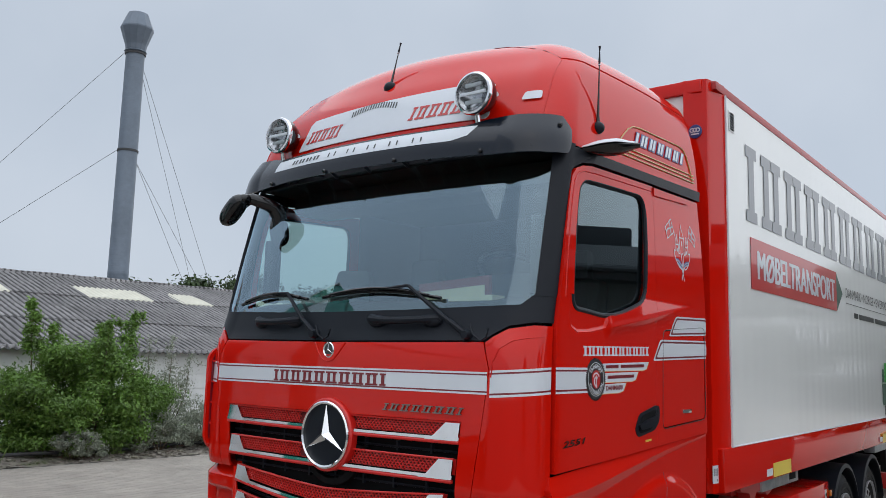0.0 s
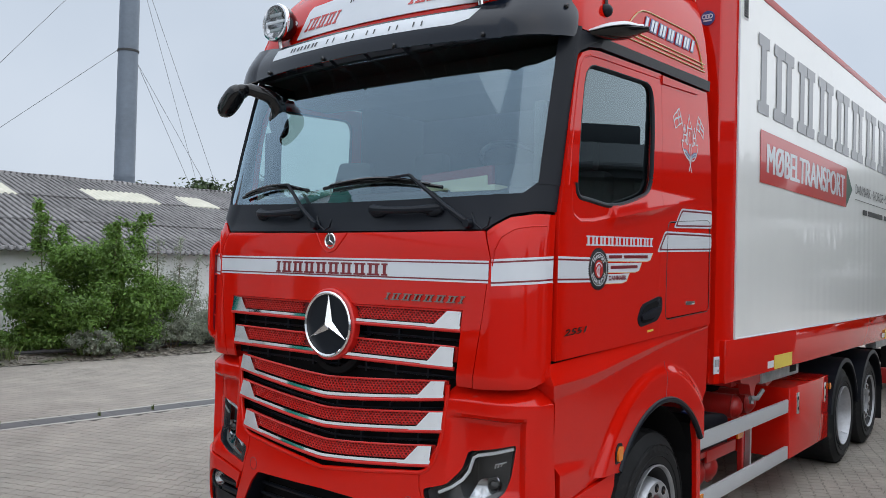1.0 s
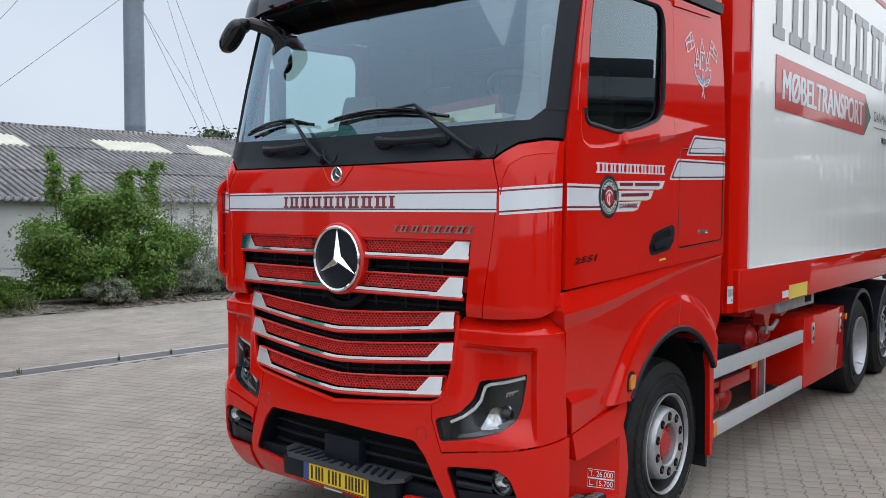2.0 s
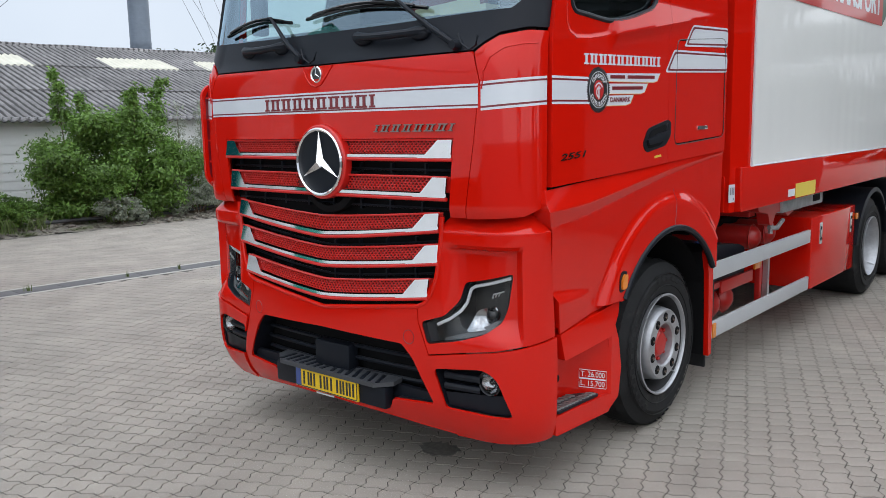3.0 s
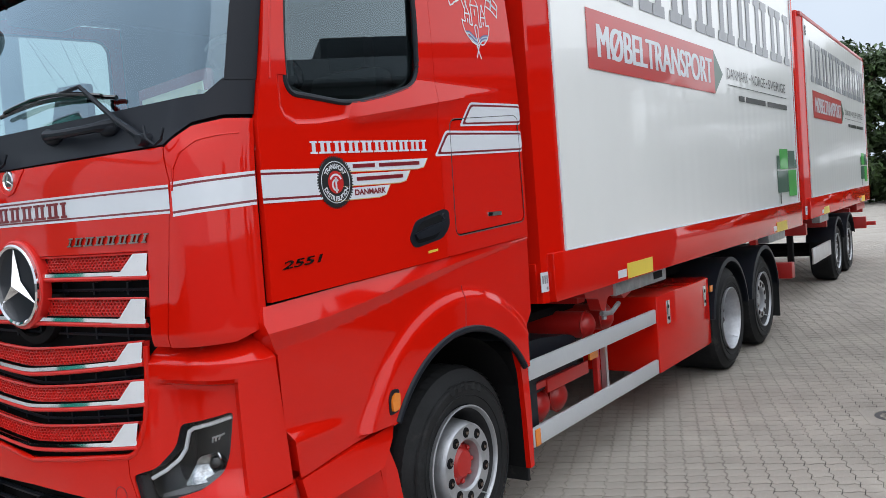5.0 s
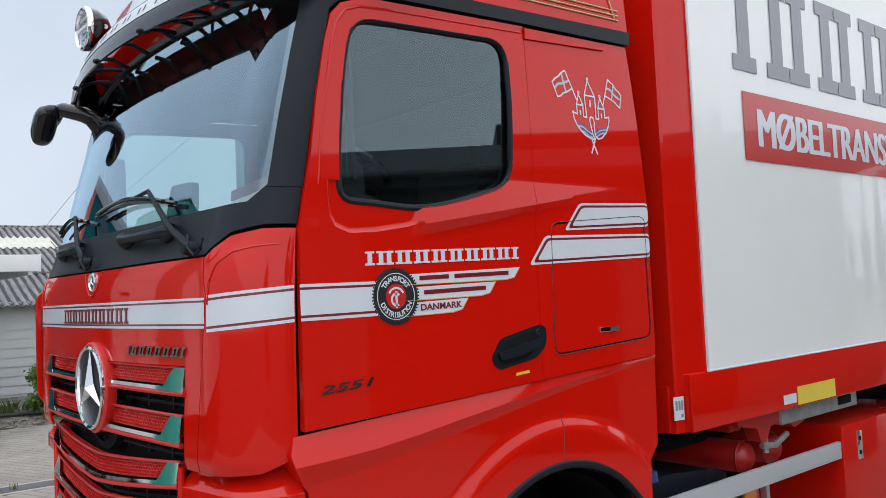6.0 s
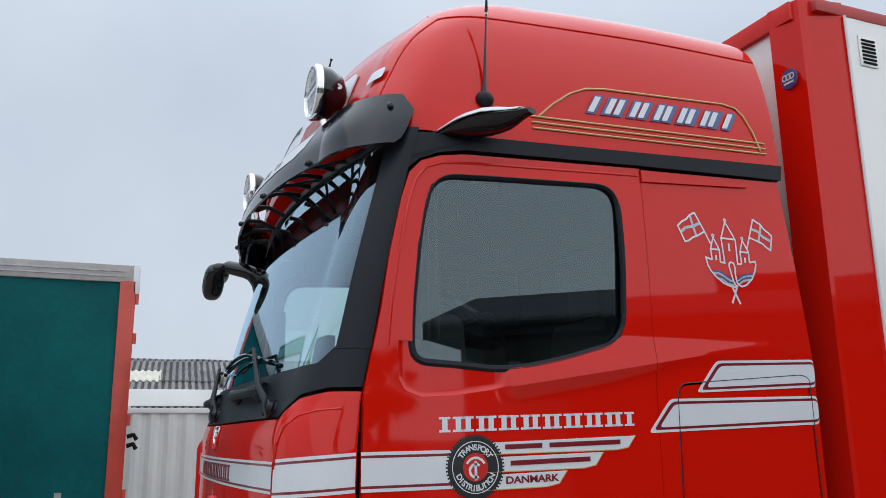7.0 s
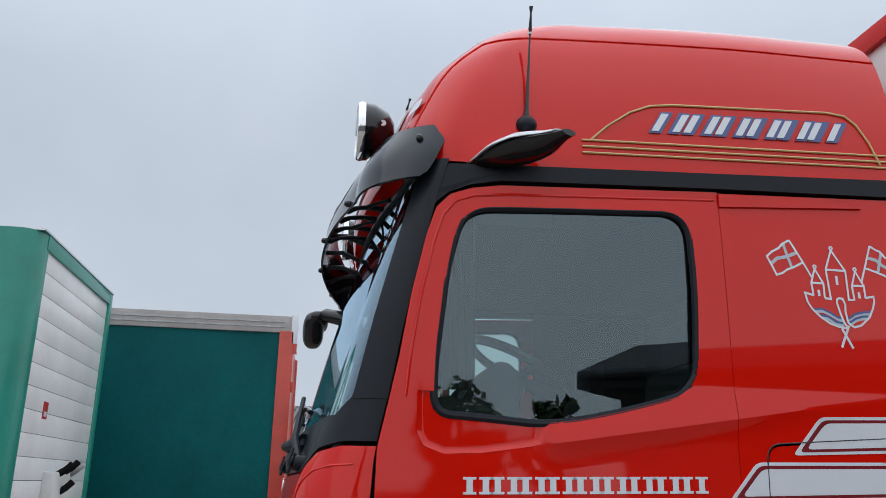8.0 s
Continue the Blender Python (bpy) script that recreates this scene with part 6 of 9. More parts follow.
for sg in (1, -1):
    surf = fender(sg)
    front = [(0.262, 1.523), (0.240, 1.463), (0.247, 1.424), (0.292, 1.350), (0.307, 1.331), (0.325, 1.03), (0.352, 0.980), (0.374, 0.823)]
    area = (0.22, 2.35, 0.80, 1.66, 0.0145)
    bm = patch(bmesh.new(), surf, *area, [(0.262, 1.523), (0.240, 1.463)] + RIDGE + [(2.335, 1.63), (1.5, 1.59), (0.9, 1.558)])
    patch(bm, surf, *area, RIDGE + UNDERCUT[::-1])
    patch(bm, surf, *area, UNDERCUT[:1] + [(0.307, 1.331), (0.325, 1.03), (0.352, 0.980), (0.374, 0.823), (0.985, 0.884)] + arch + [(2.215, 1.06), (2.325, 1.19)] + UNDERCUT[:0:-1])
    fp = part("front_fender", bm, RED, truck, "red lower side panel with wheel arch", angle=32)
    thick(fp, 0.010, -1.0, 30)
    fine = []
    for (a0, b0), (a1, b1) in zip(front, front[1:]):
        fine += [surf(a0 + (a1 - a0) * k / 6, b0 + (b1 - b0) * k / 6) for k in range(6)]
    folded("fender_return", fine, sg, 0.10, fp)
    lip = [surf(a, b) - Vector((sg * 0.004, 0, 0)) for a, b in arc_pts(1.575, 0.50, 0.708, 147, 34, 30)]
    part("arch_lip", tube(bmesh.new(), lip, 0.019, 8), BLACK, fp, "black wheel-arch lip")
    part("fender_joint", tube(bmesh.new(), [surf(1.585 + 0.004 * i, 1.225 + 0.03 * i) + Vector((sg * 0.001, 0, 0)) for i in range(8)], 0.0018, 5), DECAL_DARK_RED, fp)
    # skirt over the step
    sk = [(0.374, 0.816), (0.68, 0.846), (0.985, 0.878), (0.95, 0.817), (0.862, 0.712), (0.62, 0.694), (0.40, 0.681)]
    sk = rounded(sk, 0.012, 3)
    part("step_skirt", prism(bmesh.new(), sk, lambda a, b, t: Vector((sg * (1.205 + t + 0.028 * math.sin(max(0, min(1, (0.885 - b) / 0.2)) * math.pi * 0.6)), a, b)), 0, 0.042), RED, truck, "red skirt above the step")
    # recess: straight back wall that swings out towards the wheel
    bm = bmesh.new()
    plan = [(1.10, 0.345), (1.10, 0.50), (1.10, 0.60), (1.108, 0.645), (1.122, 0.685), (1.15, 0.729), (1.19, 0.797), (1.232, 0.868), (1.25, 0.899)]
    zs = [0.34 + 0.058 * i for i in range(9)]
    rows_w = [[bm.verts.new((sg * x, y, z if y < 0.8 else min(z, 0.74))) for z in zs] for x, y in plan]
    for a, b in zip(rows_w, rows_w[1:]):
        for k in range(len(zs) - 1):
            bm.faces.new((a[k], a[k + 1], b[k + 1], b[k]))
    well = part("step_well", bm, RED, truck, "red recess behind the step")
    thick(well, 0.006)
    part("step_front_cheek", box(bmesh.new(), (min(sg * 1.09, sg * 1.235), 0.352, 0.31), (max(sg * 1.09, sg * 1.235), 0.366, 0.82)), RED, well)
    part("step_rear_cheek", prism(bmesh.new(), rounded([(0.885, 0.29), (0.99, 0.34), (1.02, 0.50), (0.99, 0.66), (0.93, 0.80), (0.87, 0.73), (0.893, 0.56)], 0.01, 3), lambda a, b, t: Vector((sg * (1.08 + t), a, b)), 0, 0.165), RED, well)
    base = part("step_box", prism(bmesh.new(), rounded([(0.352, 0.405), (0.80, 0.39), (0.893, 0.382), (0.905, 0.33), (0.872, 0.287), (0.352, 0.305)], 0.014, 3), lambda a, b, t: Vector((sg * (1.10 + t), a, b)), 0, 0.153), RED, truck, "red lowest step box")
    tread = part("step_tread", prism(bmesh.new(), rounded([(0.385, 1.115), (0.68, 1.125), (0.755, 1.155), (0.79, 1.19), (0.79, 1.238), (0.385, 1.245)], 0.012, 3), lambda a, b, t: Vector((sg * b, a, 0.405 - 0.033 * (a - 0.352) + 0.003 + t)), 0, 0.012), BLACK, base, "black toothed tread plate")
    for k in range(11):
        y = 0.40 + 0.034 * k
        for x0, x1 in ((1.125, 1.17), (1.185, 1.235)):
            if y > 0.66 and x1 < 1.2:
                continue
            zz = 0.420 - 0.033 * (y - 0.352)
            part("tread_rib", prism(bmesh.new(), [(y, x0), (y + 0.016, x0 + 0.01), (y + 0.022, x1), (y + 0.006, x1 - 0.01)], lambda a, b, t: Vector((sg * b, a, zz + t)), 0, 0.008), GALV, tread)
    part("step_hole", lathe(bmesh.new(), [(0.0, 0.0), (0.0, 0.022), (-0.01, 0.024)], (sg * 1.106, 0.59, 0.512), "x", 16), DARK, well)
    lampm = part("side_marker", prism(bmesh.new(), rounded([(0.935, 0.930), (0.935, 1.01), (0.960, 1.045), (1.015, 1.040), (1.005, 0.94)], 0.02), lambda a, b, t: Vector((sg * (1.255 + t), a - 0.012, b)), 0, 0.03), BLACK, truck, "amber side marker lamp")
    part("amber_lens", prism(bmesh.new(), rounded([(0.948, 0.945), (0.948, 1.0), (0.972, 1.028), (1.006, 1.024), (0.996, 0.952)], 0.015), lambda a, b, t: Vector((sg * (1.285 + t), a - 0.012, b)), 0, 0.012), AMBER, lampm)
    # mudguard behind the front wheel
    mg = [(2.125, 0.985), (2.168, 1.035), (2.205, 1.02), (2.235, 0.90), (2.245, 0.60), (2.235, 0.295), (2.19, 0.29), (2.18, 0.60), (2.165, 0.85)]
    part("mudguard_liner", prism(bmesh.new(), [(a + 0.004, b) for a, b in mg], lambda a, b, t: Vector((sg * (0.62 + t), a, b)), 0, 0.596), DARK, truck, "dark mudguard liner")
    guard = part("rear_mudguard", prism(bmesh.new(), mg, lambda a, b, t: Vector((sg * (1.218 + t), a, b)), 0, 0.032), RED, truck, "red mudguard behind the front wheel")
    part("mud_flap", box(bmesh.new(), (min(sg * 0.85, sg * 1.21), 2.22, 0.20), (max(sg * 0.85, sg * 1.21), 2.245, 0.32)), RUBBER, guard, "black rubber mud flap")
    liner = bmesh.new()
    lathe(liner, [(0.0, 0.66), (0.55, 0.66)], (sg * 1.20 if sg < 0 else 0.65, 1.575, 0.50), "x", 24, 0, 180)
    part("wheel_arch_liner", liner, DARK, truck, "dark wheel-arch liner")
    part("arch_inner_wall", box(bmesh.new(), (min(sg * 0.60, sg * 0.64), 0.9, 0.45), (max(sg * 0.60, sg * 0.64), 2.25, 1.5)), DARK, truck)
SIGN = Vector((1.1545, 0.7265, 0.0))
ALONG = Vector((0.0835, 0.141, -0.040))


def on_sign(a, b):
    return SIGN + ALONG * a + Vector((0.002, -0.0012, b + 0.004 * a))


bm = bmesh.new()
for z0, words in ((0.496, "T. 26.000"), (0.446, "L. 15.700")):
    corners = [on_sign(a, z0 + b) for a, b in ((0, 0), (1, 0), (1, 0.046), (0, 0.046))]
    tube(bm, corners + corners[:1], 0.0018, 4)
    text_mesh(bm, words, 0.042, lambda a, b, t: on_sign(0.06 + a, z0 + 0.009 + b), width=0.88)
part("weight_sign", bm, DECAL_WHITE, truck, "white painted weight figures in two frames", smooth=False)


def wheel_parts(parent, cx, cy, cz, sg, r, width, rim_r, dish, hub_material, nuts=10):
    """A wheel whose outer face stands at x = cx; dish: how far its disc lies behind (plus) or before (minus) the rim's edge."""
    wheel = part("wheel", lathe(bmesh.new(), [(sg * -width, rim_r + 0.03), (sg * -width, r - 0.05), (sg * (0.05 - width), r - 0.006), (sg * (0.08 - width), r), (sg * -0.075, r), (sg * -0.045, r - 0.012), (sg * -0.016, r - 0.07), (sg * 0.0, rim_r + 0.105), (sg * -0.004, rim_r + 0.045), (sg * -0.014, rim_r + 0.008), (sg * -0.03, rim_r - 0.002)], (cx, cy, cz), "x", 72), RUBBER, parent, "black tyre on a silver steel wheel")
    bm = bmesh.new()
    blocks = 60
    for i in range(blocks):
        a0, a1 = 2 * math.pi * i / blocks, 2 * math.pi * (i + 0.62) / blocks
        for x0, x1 in ((-0.088, -0.038), (-0.15, -0.096), (-0.21, -0.158)):
            q = []
            for x, a in ((x0, a0), (x1, a0), (x1, a1), (x0, a1)):
                rr = r + 0.007 if x < -0.05 else r - 0.006
                q.append(bm.verts.new((cx + sg * x, cy + rr * math.cos(a), cz + rr * math.sin(a))))
            bm.faces.new(q)
    part("tread", bm, RUBBER, wheel, smooth=False)
    for rr in (rim_r + 0.125, rim_r + 0.055):
        part("tyre_bead", lathe(bmesh.new(), [(sg * -0.004, rr - 0.003), (sg * 0.002, rr), (sg * -0.004, rr + 0.003)], (cx, cy, cz), "x", 64), RUBBER, wheel)
    part("rim", lathe(bmesh.new(), [(sg * -0.02, rim_r - 0.002), (sg * 0.004, rim_r + 0.004), (sg * 0.007, rim_r - 0.004), (sg * -0.002, rim_r - 0.011), (sg * -0.016, rim_r - 0.014)], (cx, cy, cz), "x", 64), ALU_PAINT, wheel, "silver painted rim")
    part("rim_well", lathe(bmesh.new(), [(sg * -0.015, rim_r - 0.0135), (sg * -0.045, rim_r - 0.026), (sg * -0.10, rim_r - 0.034), (sg * -0.17, rim_r - 0.05), (sg * -0.18, 0.19)], (cx, cy, cz), "x", 64), ALU_PAINT if dish > 0.1 else WHEEL_WELL, wheel, "silver rim well" if dish > 0.1 else "rim well coloured near black for its shade")
    d = -dish
    disc = part("wheel_disc", lathe(bmesh.new(), [(sg * (d - 0.16), 0.232), (sg * (d - 0.05), 0.222), (sg * (d - 0.012), 0.214), (sg * d, 0.205), (sg * d, 0.135), (sg * (d - 0.012), 0.124), (sg * (d - 0.07), 0.118)], (cx, cy, cz), "x", 64), ALU_PAINT, wheel, "silver wheel disc with dark bolt pockets")
    for i in range(nuts):
        a = 2 * math.pi * (i + 0.5) / nuts
        c = (cx + sg * (d + 0.0015), cy + 0.168 * math.cos(a), cz + 0.168 * math.sin(a))
        part("bolt_pocket", lathe(bmesh.new(), [(sg * 0.002, 0.0), (sg * 0.002, 0.0255), (sg * -0.002, 0.0275)], c, "x", 16), DARK, disc)
        part("wheel_nut", lathe(bmesh.new(), [(0.0, 0.0135), (sg * 0.008, 0.0125), (sg * 0.010, 0.007), (sg * 0.010, 0.0)], c, "x", 6), DARK_CHROME, disc)
    hub = part("hub", lathe(bmesh.new(), [(sg * (d - 0.075), 0.121), (sg * (d - 0.06), 0.112), (sg * (d - 0.045), 0.085), (sg * (d - 0.025), 0.066), (sg * (d - 0.02), 0.0)], (cx, cy, cz), "x", 32), hub_material, wheel, "red painted hub" if hub_material is RED_MATT else "")
    for i in range(8):
        a = 2 * math.pi * i / 8
        part("hub_bolt", lathe(bmesh.new(), [(0, 0.014), (sg * 0.018, 0.013), (sg * 0.022, 0.008), (sg * 0.022, 0)], (cx + sg * (d - 0.056), cy + 0.094 * math.cos(a), cz + 0.094 * math.sin(a)), "x", 6), hub_material, hub)
    part("valve", tube(bmesh.new(), [Vector((cx - sg * 0.06, cy + 0.165, cz - 0.20)), Vector((cx - sg * 0.004, cy + 0.180, cz - 0.217))], 0.005, 6), GALV, wheel)
    return wheel


for sg in (1, -1):
    tyre = wheel_parts(truck, sg * 1.225, 1.575, 0.503, sg, 0.503, 0.315, 0.302, -0.012, RED_MATT)
    for i in range(15):
        a = (62 if i < 5 else 108) + 9 * i
        part("tyre_mark", lathe(bmesh.new(), [(sg * 0.0, 0.382), (sg * 0.0035, 0.384), (sg * -0.0045, 0.432), (sg * -0.009, 0.434)], (sg * 1.225, 1.575, 0.503), "x", 3, a, a + 5), RUBBER, tyre, "raised bar of the tyre's lettering")
    wheel_parts(truck, sg * 1.235, 6.33, 0.503, sg, 0.503, 0.60, 0.302, 0.13, RED_MATT)
    wheel_parts(truck, sg * 1.215, 7.66, 0.503, sg, 0.503, 0.315, 0.302, 0.03, GALV)
    for cy in (6.33, 7.66):
        g = part("mudguard", lathe(bmesh.new(), [(0, 0.60), (sg * 0.44, 0.60), (sg * 0.445, 0.565)], (sg * 0.80, cy, 0.50), "x", 24, 8, 172), BLACK, truck, "black plastic mudguard")
        thick(g, 0.02)
    part("mud_flap", box(bmesh.new(), (min(sg * 0.80, sg * 1.24), 8.24, 0.22), (max(sg * 0.80, sg * 1.24), 8.26, 0.75)), RUBBER, truck, "black rubber mud flap")
    part("chassis_rail", box(bmesh.new(), (sg * 0.42 - 0.04, 1.0, 0.72), (sg * 0.42 + 0.04, 9.2, 0.98), 0.01), DARK, truck, "dark chassis rail")
for cy in (1.575, 6.33, 7.66):
    part("axle", tube(bmesh.new(), [Vector((-0.95, cy, 0.48)), Vector((0.95, cy, 0.48))], 0.08, 12), DARK, truck)
part("gearbox", box(bmesh.new(), (-0.34, 2.3, 0.50), (0.34, 4.2, 1.06), 0.08), DARK, truck)
part("subframe_plate", box(bmesh.new(), (-0.85, 2.75, 1.00), (0.85, 8.6, 1.06), 0.01), DARK, truck, "dark plate over the chassis rails")
part("engine_block", box(bmesh.new(), (-0.55, 0.5, 0.55), (0.55, 2.3, 1.45), 0.08), DARK, truck)

# side guard rails, tanks, locker between the axles
for sg in (1, -1):
    for z0 in (0.775, 0.372):
        part("side_rail", box(bmesh.new(), (sg * 1.205 - 0.014, 2.30, z0), (sg * 1.205 + 0.014, 4.37, z0 + 0.112), 0.008), RAIL_ALU, truck, "aluminium side guard rail")
    part("rail_reflector", box(bmesh.new(), (sg * 1.214 - 0.012, 2.32, 0.375), (sg * 1.214 + 0.012, 2.38, 0.475), 0.004), AMBER, truck)
    part("rail_post", box(bmesh.new(), (sg * 1.17 - 0.02, 3.44, 0.40), (sg * 1.17 + 0.02, 3.475, 0.80)), ALU, truck)
    part("rail_stay", box(bmesh.new(), (sg * 1.13 - 0.02, 3.38, 0.42), (sg * 1.13 + 0.02, 3.43, 0.85), 0.006), RED_MATT, truck)
    chest = part("tool_chest", box(bmesh.new(), (min(sg * 0.55, sg * 1.225), 4.38, 0.368), (max(sg * 0.55, sg * 1.225), 5.70, 0.985), 0.012), RED, truck, "red tool chest between the axles")
    for y in (4.62, 5.56):
        latch = part("latch_plate", box(bmesh.new(), (sg * 1.228 - 0.004, y - 0.036, 0.735), (sg * 1.228 + 0.004, y + 0.036, 0.925), 0.003), CHROME, chest, "steel latch plate")
        for z in (0.78, 0.875):
            part("latch_slot", lathe(bmesh.new(), [(0, 0.016), (sg * 0.003, 0.014), (sg * 0.003, 0)], (sg * 1.232, y, z), "x", 12), DARK, latch)
    part("chest_reflector", box(bmesh.new(), (sg * 1.228 - 0.006, 5.73, 0.84), (sg * 1.228 + 0.006, 5.80, 0.90), 0.003), AMBER, truck)
    for y, z, rr, L in ((3.40, 0.925, 0.095, 0.9), (3.72, 0.93, 0.095, 0.9), (2.72, 0.515, 0.105, 0.6), (2.97, 0.52, 0.105, 0.6)):
        tank = part("air_tank", lathe(bmesh.new(), [(sg * 0.0, 0.0), (sg * -0.012, rr * 0.5), (sg * -0.04, rr * 0.88), (sg * -0.07, rr), (sg * -L, rr), (sg * (-L - 0.03), rr * 0.6), (sg * (-L - 0.04), 0)], (sg * (1.14 if z > 0.8 else 1.10), y, z), "x", 32), RED_MATT, truck, "red air tank")
        part("tank_rim", lathe(bmesh.new(), [(sg * -0.055, rr), (sg * -0.06, rr + 0.008), (sg * -0.07, rr)], (sg * (1.14 if z > 0.8 else 1.10), y, z), "x", 32), RED_MATT, tank)
    part("battery_cover", prism(bmesh.new(), rounded([(2.30, 0.62), (3.16, 0.66), (3.16, 0.88), (3.05, 0.92), (2.62, 0.965), (2.30, 0.965)], 0.04), lambda a, b, t: Vector((sg * (0.45 + t), a, b)), 0, 0.66), BLACK, truck, "black battery cover")
    part("fuel_tank", prism(bmesh.new(), rounded([(2.30, 0.33), (2.48, 0.33), (2.48, 0.80), (2.30, 0.80)], 0.04), lambda a, b, t: Vector((sg * (0.5 + t), a, b)), 0, 0.66), BLACK, truck, "black tank behind the rail")
    part("tank_bracket", box(bmesh.new(), (min(sg * 0.55, sg * 1.13), 2.50, 0.66), (max(sg * 0.55, sg * 1.13), 3.10, 0.70)), RED_MATT, truck)
    part("bracket_plate", box(bmesh.new(), (sg * 1.13 - 0.01, 2.66, 0.615), (sg * 1.13 + 0.01, 3.26, 0.70), 0.004), RED_MATT, truck)
    part("bracket_reflector", box(bmesh.new(), (sg * 1.15 - 0.008, 3.26, 0.70), (sg * 1.15 + 0.008, 3.39, 0.775), 0.004), AMBER, truck)
    part("filler_cap", lathe(bmesh.new(), [(0, 0.055), (0.05, 0.05), (0.055, 0)], (sg * 1.08, 2.45, 0.955), "z", 20), DECAL_BLUE, truck, "blue filler cap")
    part("cross_beam", box(bmesh.new(), (min(sg * 0.42, sg * 1.12), 3.20, 1.10), (max(sg * 0.42, sg * 1.12), 3.32, 1.20), 0.01), RED_MATT, truck)
    lug = part("container_lug", prism(bmesh.new(), rounded([(3.12, 1.215), (3.92, 1.215), (3.92, 1.09), (3.78, 1.06), (3.70, 1.115), (3.50, 1.11), (3.44, 1.02), (3.38, 1.03), (3.34, 1.12), (3.14, 1.15)], 0.02), lambda a, b, t: Vector((sg * (1.12 + t), a, b)), 0, 0.09), RED_MATT, truck, "red support lug below the container")
    part("twist_lock", tube(bmesh.new(), [Vector((sg * 1.20, 3.40, 1.005)), Vector((sg * 1.21, 3.54, 0.99)), Vector((sg * 1.20, 3.70, 1.035))], 0.018, 8), GALV, lug)
    part("twist_lock_pin", tube(bmesh.new(), [Vector((sg * 1.19, 3.46, 1.05)), Vector((sg * 1.19, 3.46, 0.955))], 0.018, 8), GALV, lug)
    part("fork_pocket", box(bmesh.new(), (sg * 1.17 - 0.06, 3.60, 1.10), (sg * 1.17 + 0.06, 4.62, 1.215), 0.008), GALV, truck, "galvanised support beam")
    part("fork_pocket_slot", box(bmesh.new(), (sg * 1.232 - 0.003, 4.34, 1.13), (sg * 1.232 + 0.003, 4.52, 1.185)), DARK, truck)
    part("rear_beam", box(bmesh.new(), (sg * 1.17 - 0.06, 7.95, 1.10), (sg * 1.17 + 0.06, 8.75, 1.205), 0.008), GALV, truck, "galvanised support beam")
rear = part("rear_cross_member", box(bmesh.new(), (-1.2, 9.15, 0.55), (1.2, 9.30, 0.75), 0.01), RED_MATT, truck, "red rear underrun bar")
for sx in (-1, 1):
    for k in range(3):
        part("tail_lamp", lathe(bmesh.new(), [(0, 0.06), (0.04, 0.055), (0.045, 0)], (sx * (0.7 + 0.16 * k), 9.30, 0.66), "y", 20), AMBER if k == 1 else DECAL_RED, rear)
part("coupling_beam", box(bmesh.new(), (-0.1, 8.8, 0.40), (0.1, 11.6, 0.55), 0.01), DARK, truck)


